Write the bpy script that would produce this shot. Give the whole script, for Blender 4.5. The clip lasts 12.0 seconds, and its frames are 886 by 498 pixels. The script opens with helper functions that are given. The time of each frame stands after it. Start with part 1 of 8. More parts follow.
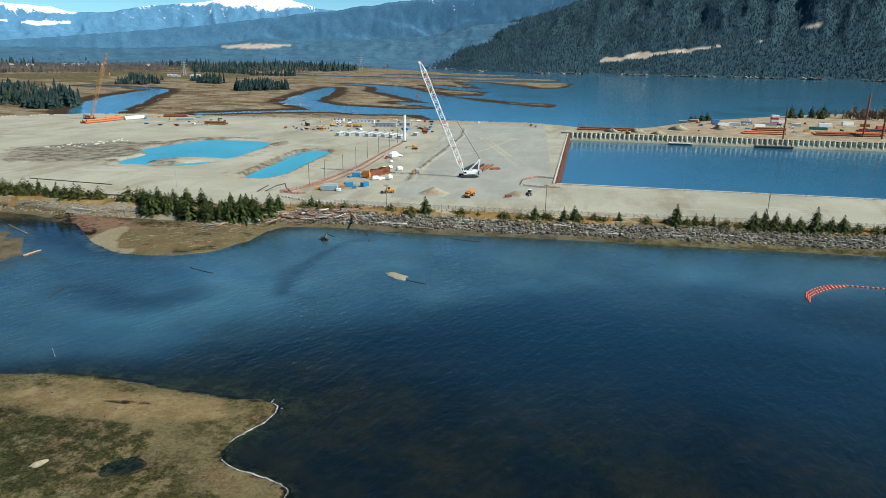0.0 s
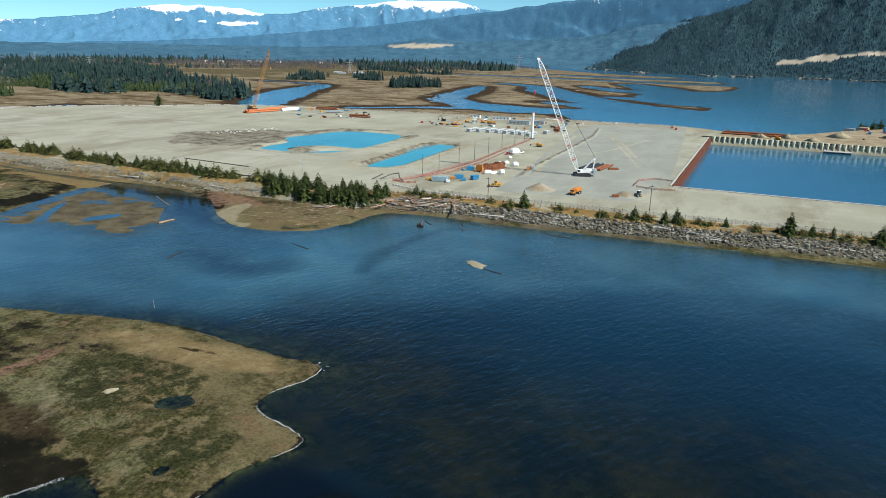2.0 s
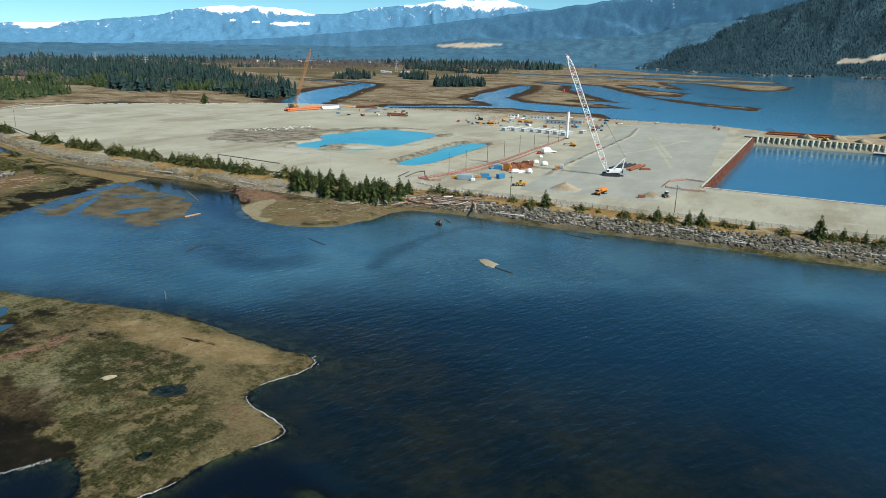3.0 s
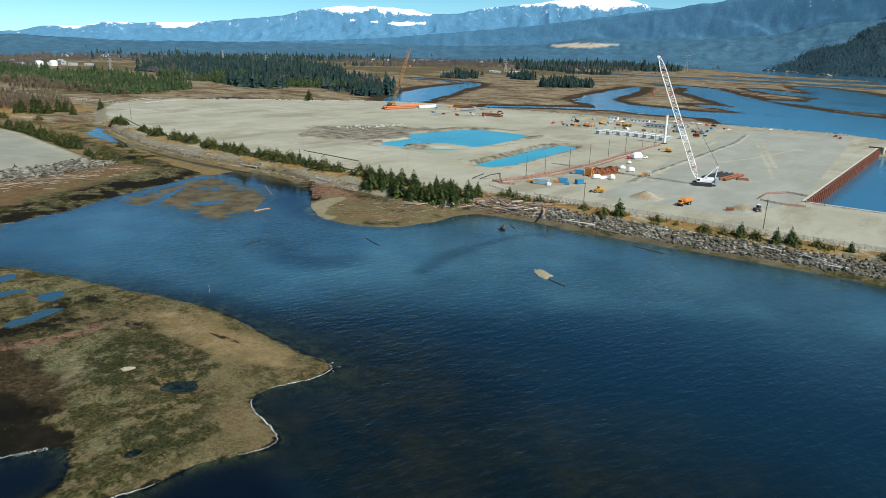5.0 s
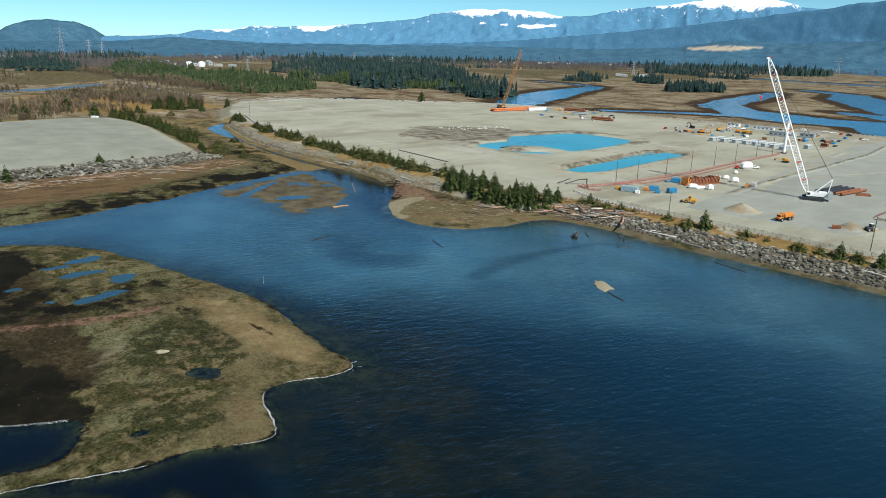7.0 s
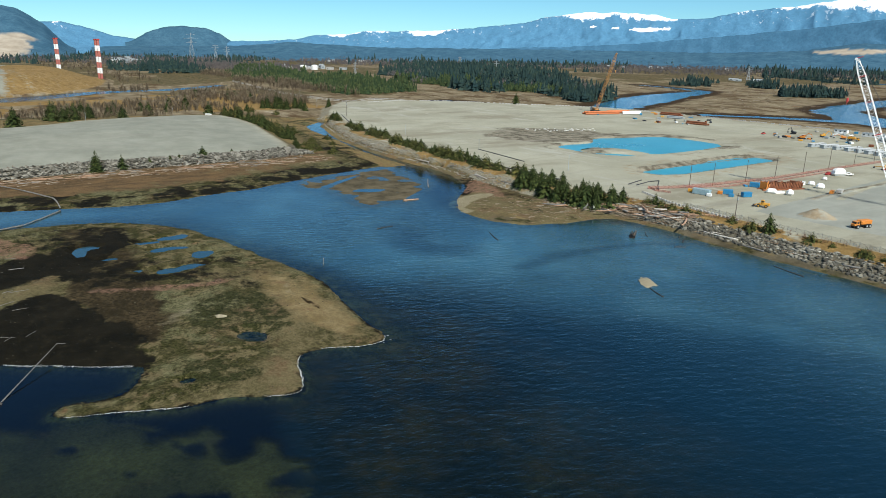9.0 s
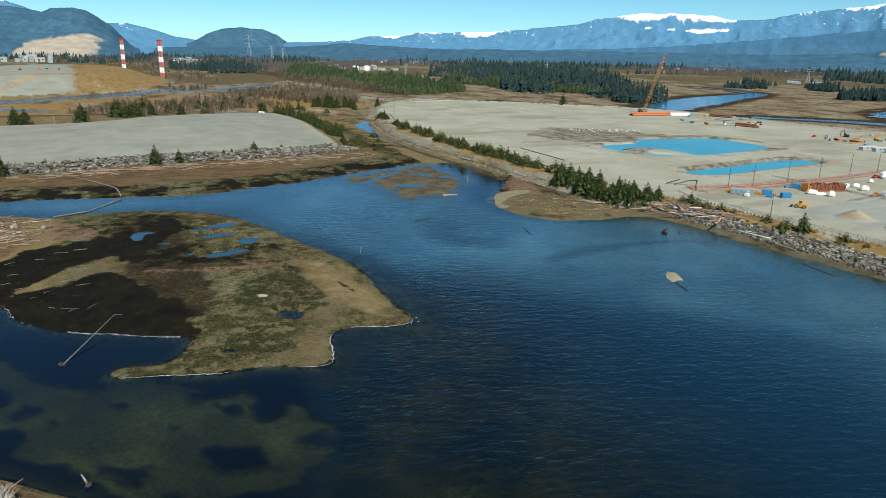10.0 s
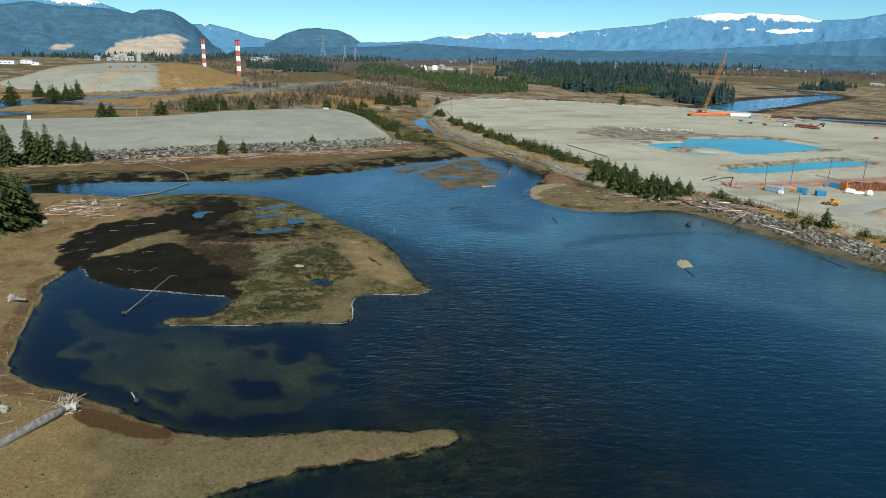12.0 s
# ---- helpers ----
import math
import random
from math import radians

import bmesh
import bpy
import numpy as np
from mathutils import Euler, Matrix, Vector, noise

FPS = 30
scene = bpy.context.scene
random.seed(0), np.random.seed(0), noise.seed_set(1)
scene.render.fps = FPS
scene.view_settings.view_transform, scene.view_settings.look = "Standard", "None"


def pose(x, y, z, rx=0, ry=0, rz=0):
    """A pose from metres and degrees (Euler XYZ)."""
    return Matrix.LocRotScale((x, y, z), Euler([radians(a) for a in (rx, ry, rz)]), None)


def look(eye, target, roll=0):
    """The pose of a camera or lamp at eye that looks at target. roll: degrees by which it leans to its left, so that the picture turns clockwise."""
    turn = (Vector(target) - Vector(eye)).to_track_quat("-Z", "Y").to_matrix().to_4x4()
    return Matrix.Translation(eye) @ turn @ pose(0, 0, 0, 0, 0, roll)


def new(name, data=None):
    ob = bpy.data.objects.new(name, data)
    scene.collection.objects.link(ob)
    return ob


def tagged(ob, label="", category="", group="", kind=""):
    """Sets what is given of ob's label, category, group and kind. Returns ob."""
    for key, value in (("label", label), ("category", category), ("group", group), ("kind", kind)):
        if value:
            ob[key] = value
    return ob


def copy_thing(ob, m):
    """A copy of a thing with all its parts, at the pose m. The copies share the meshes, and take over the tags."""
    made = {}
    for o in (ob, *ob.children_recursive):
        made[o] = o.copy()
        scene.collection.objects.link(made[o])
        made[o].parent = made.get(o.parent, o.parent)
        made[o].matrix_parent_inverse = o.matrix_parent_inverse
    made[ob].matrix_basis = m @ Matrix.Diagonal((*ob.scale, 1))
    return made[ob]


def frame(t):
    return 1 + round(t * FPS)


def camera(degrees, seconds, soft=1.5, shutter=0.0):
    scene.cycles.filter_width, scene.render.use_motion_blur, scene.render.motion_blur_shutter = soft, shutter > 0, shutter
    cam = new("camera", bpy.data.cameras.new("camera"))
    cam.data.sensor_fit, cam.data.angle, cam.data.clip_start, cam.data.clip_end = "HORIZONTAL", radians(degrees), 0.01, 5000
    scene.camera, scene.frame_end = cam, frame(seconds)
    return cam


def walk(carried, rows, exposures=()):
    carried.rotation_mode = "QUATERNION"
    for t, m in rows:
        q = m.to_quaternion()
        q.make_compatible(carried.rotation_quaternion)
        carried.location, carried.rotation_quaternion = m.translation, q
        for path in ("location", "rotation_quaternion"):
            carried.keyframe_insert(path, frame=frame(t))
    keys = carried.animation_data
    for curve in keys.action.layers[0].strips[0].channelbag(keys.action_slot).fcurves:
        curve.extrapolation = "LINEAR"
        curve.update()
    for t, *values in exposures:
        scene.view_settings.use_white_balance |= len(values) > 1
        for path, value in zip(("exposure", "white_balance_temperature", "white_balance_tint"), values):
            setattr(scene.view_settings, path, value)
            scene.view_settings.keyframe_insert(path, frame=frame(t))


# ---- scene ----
cam = camera(65.9, 12.0, soft=0.7)
PATH = [
    (0, (-1.801, 0.918, 83.7), (-2.185, 2.8, 83.143), 0.7),
    (0.5, (4.931, 1.04, 83.173), (4.44, 2.898, 82.616), 0.9),
    (1, (11.997, 1.253, 82.516), (11.396, 3.078, 81.958), 0.9),
    (1.5, (19.158, 1.825, 81.881), (18.456, 3.612, 81.322), 1.1),
    (2, (26.369, 3.204, 81.496), (25.568, 4.949, 80.934), 1.1),
    (2.5, (33.062, 6.07, 81.173), (32.196, 7.782, 80.609), 1.0),
    (4.5, (48.177, 24.593, 80.426), (47.064, 26.154, 79.857), 1.1),
    (5, (50.129, 30.568, 80.477), (48.946, 32.076, 79.906), 1.2),
    (5.5, (52.34, 36.766, 80.385), (51.086, 38.216, 79.815), 1.2),
    (6, (55.394, 42.319, 80.12), (54.071, 43.706, 79.548), 1.2),
    (6.5, (59.251, 47.097, 79.858), (57.865, 48.421, 79.286), 1.2),
    (8.5, (80.029, 58.332, 78.796), (78.451, 59.423, 78.23), 1.2),
    (9, (85.887, 58.951, 78.416), (84.266, 59.977, 77.851), 1.1),
    (9.5, (92.123, 58.83, 77.992), (90.464, 59.795, 77.428), 1.1),
    (10, (98.644, 58.678, 77.606), (96.951, 59.582, 77.042), 1.2),
    (10.5, (105.299, 59.051, 77.353), (103.578, 59.897, 76.788), 1.2),
    (11, (112.087, 59.692, 77.078), (110.339, 60.483, 76.511), 1.3),
    (11.5, (119.034, 61.29, 76.959), (117.264, 62.029, 76.393), 1.3),
    (12, (125.746, 63.792, 77.052), (123.971, 64.519, 76.485), 1.3),
]
walk(cam, [(t, look(eye, target, roll)) for t, eye, target, roll in PATH], [(0.0, 0.44), (4.5, 0.37), (8.5, 0.31), (12.0, 0.29)])

# ---- world, sun, exposure ----
SUN_EL, SUN_AZ = radians(44), radians(102)          # height; clockwise from +y
world = bpy.data.worlds.new("sky")
scene.world = world
world.use_nodes = True
wn = world.node_tree.nodes
sky = wn.new("ShaderNodeTexSky")
sky.sky_type = "NISHITA"
sky.sun_disc = False
sky.sun_elevation, sky.sun_rotation = SUN_EL, SUN_AZ
sky.air_density, sky.dust_density, sky.ozone_density = 0.75, 0.0, 3.0
clear_air = wn.new("ShaderNodeMix")                  # clean maritime air: less red in the sky's light
clear_air.data_type, clear_air.blend_type = "RGBA", "MULTIPLY"
clear_air.inputs[0].default_value = 1.0
clear_air.inputs[7].default_value = (0.53, 0.81, 0.90, 1.0)
world.node_tree.links.new(sky.outputs[0], clear_air.inputs[6])
world.node_tree.links.new(clear_air.outputs[2], wn["Background"].inputs["Color"])
wn["Background"].inputs["Strength"].default_value = 0.095
sun_data = bpy.data.lights.new("sun", "SUN")
sun_data.energy, sun_data.angle, sun_data.color = 5.0, radians(0.53), (1.0, 0.95, 0.87)
sun = new("sun", sun_data)
sun_dir = Vector((math.sin(SUN_AZ) * math.cos(SUN_EL), math.cos(SUN_AZ) * math.cos(SUN_EL), math.sin(SUN_EL)))
sun.matrix_world = look(sun_dir * 900, (0, 0, 0))
scene.view_settings.use_white_balance = True
scene.view_settings.white_balance_temperature, scene.view_settings.white_balance_tint = 6350, 5

# ---- materials ----
class Mat:
    """A node material under construction; small helpers for colour mixing."""

    def __init__(self, name, rough=0.8, metal=0.0):
        self.m = bpy.data.materials.new(name)
        self.m.use_nodes = True
        self.t = self.m.node_tree
        self.p = self.t.nodes["Principled BSDF"]
        self.p.inputs["Roughness"].default_value = rough
        self.p.inputs["Metallic"].default_value = metal

    def node(self, kind, **values):
        n = self.t.nodes.new(kind)
        for key, v in values.items():
            n.inputs[key.replace("_", " ")].default_value = v
        return n

    def link(self, a, b):
        self.t.links.new(a, b)

    def coord(self):
        return self.node("ShaderNodeTexCoord").outputs["Object"]

    def noise(self, scale, detail=4.0, rough=0.6, stretch=None):
        n = self.node("ShaderNodeTexNoise", Scale=scale, Detail=detail, Roughness=rough)
        g = self.node("ShaderNodeNewGeometry").outputs["Position"]
        if stretch:
            mp = self.node("ShaderNodeMapping")
            mp.inputs["Scale"].default_value = stretch
            self.link(g, mp.inputs["Vector"])
            g = mp.outputs["Vector"]
        self.link(g, n.inputs["Vector"])
        return n.outputs["Fac"]

    def ramp(self, fac, lo, hi):
        n = self.node("ShaderNodeMapRange")
        n.inputs["From Min"].default_value, n.inputs["From Max"].default_value = lo, hi
        n.clamp = True
        self.link(fac, n.inputs["Value"])
        return n.outputs["Result"]

    def attr(self, name):
        n = self.t.nodes.new("ShaderNodeAttribute")
        n.attribute_name = name
        return n.outputs["Fac"]

    def mix(self, fac, a, b, blend="MIX"):
        n = self.t.nodes.new("ShaderNodeMix")
        n.data_type, n.blend_type = "RGBA", blend
        for sock, v in ((n.inputs[0], fac), (n.inputs[6], a), (n.inputs[7], b)):
            if isinstance(v, (int, float)):
                sock.default_value = v
            elif isinstance(v, tuple):
                sock.default_value = (*v, 1.0)
            else:
                self.link(v, sock)
        return n.outputs[2]

    def math(self, op, a, b=0.0):
        n = self.t.nodes.new("ShaderNodeMath")
        n.operation = op
        for sock, v in zip(n.inputs, (a, b)):
            if isinstance(v, (int, float)):
                sock.default_value = v
            else:
                self.link(v, sock)
        return n.outputs[0]

    def color(self, c):
        if isinstance(c, tuple):
            self.p.inputs["Base Color"].default_value = (*c, 1.0)
        else:
            self.link(c, self.p.inputs["Base Color"])
        return self

    def bump(self, fac, strength, dist):
        n = self.node("ShaderNodeBump", Strength=strength, Distance=dist)
        self.link(fac, n.inputs["Height"])
        self.link(n.outputs["Normal"], self.p.inputs["Normal"])
        return self


def plain(name, c, rough=0.6, metal=0.0, spread=0.25, scale=2.0, dirt=None):
    """Paint, steel, wood: a base colour that wanders a little, with weathering and per-object shift."""
    m = Mat(name, rough, metal)
    dark = tuple(v * (1 - spread) for v in c)
    light = tuple(min(v * (1 + spread * 0.6), 0.92) for v in c)
    col = m.mix(m.ramp(m.noise(scale, 5), 0.35, 0.65), dark, light)
    if dirt:
        col = m.mix(m.ramp(m.noise(scale * 0.35, 3), 0.52, 0.72), col, dirt)
    r = m.t.nodes.new("ShaderNodeObjectInfo").outputs["Random"]
    col = m.mix(m.ramp(r, 0.0, 1.6), col, dark)
    m.color(col)
    m.bump(m.noise(scale * 6, 3), 0.15, 0.05)
    return m.m


def island_mat(name, stops, rough=0.8, spread_scale=0.4, bump=0.3):
    """Many joined pieces: each island picks its own colour between the stops."""
    m = Mat(name, rough)
    r = m.t.nodes.new("ShaderNodeNewGeometry").outputs["Random Per Island"]
    n = m.t.nodes.new("ShaderNodeValToRGB")
    while len(n.color_ramp.elements) < len(stops):
        n.color_ramp.elements.new(0.5)
    for i, c in enumerate(stops):
        n.color_ramp.elements[i].position = i / (len(stops) - 1)
        n.color_ramp.elements[i].color = (*c, 1)
    m.link(r, n.inputs["Fac"])
    big = m.ramp(m.noise(spread_scale, 4), 0.3, 0.7)
    m.color(m.mix(m.math("MULTIPLY", big, 0.45), n.outputs["Color"], tuple(v * 0.45 for v in stops[0])))
    m.bump(m.noise(1.5, 4), bump, 0.1)
    m.p.inputs["Specular IOR Level"].default_value = 0.12
    return m.m


def ground_material():
    m = Mat("ground_cover", 0.95)
    m.p.inputs["Specular IOR Level"].default_value = 0.04
    grain = m.noise(1.3, 9, 0.8)
    speck = m.ramp(grain, 0.42, 0.58)
    clump = m.noise(0.22, 9, 0.72)
    patch = m.ramp(m.noise(0.10, 7, 0.68), 0.38, 0.62)
    wide = m.ramp(m.noise(0.018, 6, 0.62), 0.38, 0.62)
    ragged = m.math("SUBTRACT", m.noise(0.16, 8, 0.7), 0.5)

    def edged(name, lo=0.35, hi=0.6, amount=1.6):
        """A mask whose border is broken up by noise."""
        a = m.attr(name)
        return m.ramp(m.math("ADD", a, m.math("MULTIPLY", m.math("MULTIPLY", ragged, amount), m.ramp(a, 0.0, 0.2))), lo, hi)

    fine = m.noise(5.5, 6, 0.75)
    grit = m.ramp(fine, 0.44, 0.60)
    # tidal silt: grey-olive sand, algae in clumps, brown weed
    mottle = m.ramp(m.noise(0.75, 9, 0.8), 0.44, 0.56)
    sand = m.mix(patch, (0.080, 0.066, 0.029), (0.158, 0.128, 0.062))
    sand = m.mix(m.math("MULTIPLY", mottle, 0.55), sand, (0.062, 0.050, 0.022))
    sand = m.mix(m.math("MULTIPLY", speck, 0.4), sand, (0.24, 0.195, 0.11))
    sand = m.mix(m.math("MULTIPLY", m.ramp(m.noise(0.06, 8, 0.7), 0.52, 0.62), 0.7), sand, m.mix(speck, (0.10, 0.060, 0.032), (0.185, 0.125, 0.07)))
    weed = m.mix(speck, (0.012, 0.014, 0.005), (0.060, 0.058, 0.020))
    col = m.mix(m.math("MULTIPLY", m.attr("algae"), m.ramp(clump, 0.46, 0.53)), sand, weed)
    col = m.mix(m.math("MULTIPLY", m.math("MULTIPLY", m.ramp(m.noise(0.035, 8, 0.66), 0.50, 0.58), m.attr("algae")), 0.8), col, m.mix(speck, (0.085, 0.082, 0.038), (0.190, 0.178, 0.095)))
    olive = m.math("MULTIPLY", m.ramp(m.noise(0.13, 9, 0.74, (1.0, 0.75, 1)), 0.50, 0.57), m.attr("algae"))
    col = m.mix(m.math("MULTIPLY", olive, 0.85), col, m.mix(speck, (0.018, 0.018, 0.007), (0.075, 0.068, 0.026)))
    tuft = m.ramp(m.noise(0.55, 8, 0.78), 0.53, 0.60)
    col = m.mix(m.math("MULTIPLY", m.math("MULTIPLY", tuft, m.math("MAXIMUM", m.attr("algae"), m.attr("clumps"))), 0.7), col, (0.014, 0.015, 0.006))
    col = m.mix(edged("silted"), col, m.mix(patch, (0.062, 0.052, 0.032), (0.140, 0.116, 0.074)))
    col = m.mix(m.math("MULTIPLY", edged("clumps"), m.ramp(m.noise(0.34, 8, 0.76), 0.42, 0.54)), col, m.mix(speck, (0.012, 0.014, 0.006), (0.045, 0.047, 0.018)))
    col = m.mix(edged("brown", 0.35, 0.75), col, m.mix(m.math("MULTIPLY", patch, mottle), (0.022, 0.017, 0.009), (0.085, 0.062, 0.032)))
    dune = m.mix(patch, (0.175, 0.130, 0.058), (0.265, 0.205, 0.105))
    dune = m.mix(m.math("MULTIPLY", m.ramp(m.noise(0.09, 8, 0.7), 0.54, 0.64), 0.7), dune, (0.175, 0.105, 0.055))
    col = m.mix(edged("dune", 0.3, 0.75), col, m.mix(m.math("MULTIPLY", mottle, 0.45), dune, (0.12, 0.082, 0.040)))
    col = m.mix(edged("seam", 0.4, 0.6), col, (0.030, 0.020, 0.010))
    mud = m.mix(patch, (0.0055, 0.0054, 0.0040), (0.0125, 0.0110, 0.0072))
    mud = m.mix(m.math("MULTIPLY", m.ramp(m.noise(0.4, 8, 0.75), 0.55, 0.64), 0.4), mud, (0.032, 0.026, 0.015))
    col = m.mix(edged("mud", 0.3, 0.62, 2.4), col, mud)
    beach = m.mix(patch, (0.195, 0.140, 0.056), (0.315, 0.235, 0.104))
    beach = m.mix(m.math("MULTIPLY", speck, 0.7), beach, (0.12, 0.088, 0.045))
    beach = m.mix(m.ramp(m.noise(0.05, 7, 0.7), 0.54, 0.62), beach, (0.165, 0.098, 0.048))
    beach = m.mix(m.math("MULTIPLY", grit, 0.45), beach, (0.085, 0.066, 0.038))
    col = m.mix(edged("beach"), col, beach)
    wrack = m.mix(m.ramp(m.noise(0.09, 8, 0.72, (1.6, 0.6, 1)), 0.42, 0.58), m.mix(speck, (0.030, 0.022, 0.011), (0.095, 0.066, 0.034)), m.mix(speck, (0.080, 0.047, 0.020), (0.195, 0.125, 0.058)))
    wrack = m.mix(m.math("MULTIPLY", grit, 0.5), wrack, (0.21, 0.135, 0.078))
    col = m.mix(edged("wrack"), col, wrack)
    col = m.mix(m.math("MULTIPLY", edged("red", 0.3, 0.7), m.ramp(m.noise(0.45, 8, 0.78), 0.40, 0.56)), col, m.mix(grit, (0.15, 0.080, 0.050), (0.33, 0.205, 0.145)))
    col = m.mix(edged("heap"), col, m.mix(grit, (0.040, 0.024, 0.011), (0.125, 0.075, 0.034)))
    col = m.mix(edged("pale", 0.4, 0.75, 1.3), col, m.mix(m.math("MULTIPLY", patch, speck), (0.22, 0.19, 0.115), (0.33, 0.285, 0.19)))
    col = m.mix(m.math("MULTIPLY", grit, 0.30), col, (0.02, 0.016, 0.009))
    # delta: dry sedge, brown weed, dark wet mud near the water
    marsh = m.mix(m.ramp(m.noise(0.02, 9, 0.7, (1, 1.6, 1)), 0.4, 0.6), (0.125, 0.095, 0.055), (0.24, 0.195, 0.125))
    marsh = m.mix(m.ramp(m.noise(0.010, 9, 0.72, (1, 2.2, 1)), 0.50, 0.58), marsh, (0.085, 0.055, 0.028))
    marsh = m.mix(m.ramp(m.noise(0.03, 8, 0.75, (1, 1.8, 1)), 0.58, 0.64), marsh, (0.33, 0.285, 0.21))
    marsh = m.mix(m.ramp(m.noise(0.05, 8, 0.75, (1, 1.8, 1)), 0.60, 0.66), marsh, (0.07, 0.06, 0.03))
    col = m.mix(m.attr("marsh"), col, marsh)
    col = m.mix(edged("wet", 0.4, 0.7, 2.2), col, m.mix(speck, (0.022, 0.015, 0.009), (0.06, 0.04, 0.022)))
    # compacted crushed rock of the fill, graded in long streaks
    gravel = m.mix(wide, (0.30, 0.29, 0.215), (0.385, 0.372, 0.285))
    gravel = m.mix(m.ramp(m.noise(0.03, 8, 0.72, (1.0, 0.3, 1)), 0.5, 0.62), gravel, (0.245, 0.224, 0.16))
    gravel = m.mix(m.ramp(m.noise(0.05, 8, 0.7, (0.25, 1.0, 1)), 0.55, 0.66), gravel, (0.40, 0.39, 0.325))
    gravel = m.mix(m.math("MULTIPLY", speck, 0.35), gravel, (0.22, 0.205, 0.17))
    col = m.mix(m.attr("gravel"), col, gravel)
    col = m.mix(edged("graded"), col, m.mix(m.ramp(m.noise(0.05, 8, 0.7, (0.9, 0.6, 1)), 0.4, 0.62), (0.25, 0.256, 0.22), (0.305, 0.31, 0.265)))
    col = m.mix(m.attr("packed"), col, m.mix(m.ramp(m.noise(0.05, 8, 0.7), 0.4, 0.62), (0.205, 0.21, 0.172), (0.27, 0.273, 0.226)))
    col = m.mix(edged("spoil"), col, m.mix(patch, (0.21, 0.16, 0.10), (0.34, 0.28, 0.19)))
    churn = m.mix(m.ramp(m.noise(0.12, 8, 0.75), 0.42, 0.58), (0.095, 0.083, 0.060), (0.25, 0.225, 0.17))
    col = m.mix(edged("churned"), col, churn)
    col = m.mix(edged("bench", 0.3, 0.7), col, m.mix(m.ramp(m.noise(0.02, 6, 0.65), 0.4, 0.6), (0.25, 0.17, 0.085), (0.36, 0.27, 0.15)))
    track = m.ramp(m.noise(0.16, 5, 0.6, (1.0, 0.08, 1)), 0.56, 0.66)
    col = m.mix(m.math("MULTIPLY", m.math("MULTIPLY", track, m.attr("gravel")), 0.35), col, (0.25, 0.235, 0.2))
    # bank ground painted dark for the shade in gaps between rocks
    bank = m.mix(speck, (0.060, 0.053, 0.038), (0.16, 0.142, 0.105))
    col = m.mix(m.attr("bank"), col, bank)
    scree = m.mix(speck, (0.15, 0.135, 0.095), (0.28, 0.26, 0.20))
    col = m.mix(edged("scree"), col, m.mix(m.ramp(m.noise(0.12, 7, 0.7), 0.5, 0.62), scree, (0.19, 0.135, 0.065)))
    grass = m.mix(m.math("MULTIPLY", patch, speck), (0.165, 0.105, 0.038), (0.36, 0.235, 0.095))
    col = m.mix(edged("grass"), col, grass)
    wood = m.mix(patch, (0.05, 0.05, 0.022), (0.15, 0.11, 0.06))
    col = m.mix(edged("woods"), col, wood)
    m.color(col)
    m.bump(m.math("ADD", grain, m.math("MULTIPLY", clump, 1.5)), 0.6, 0.35)
    return m.m


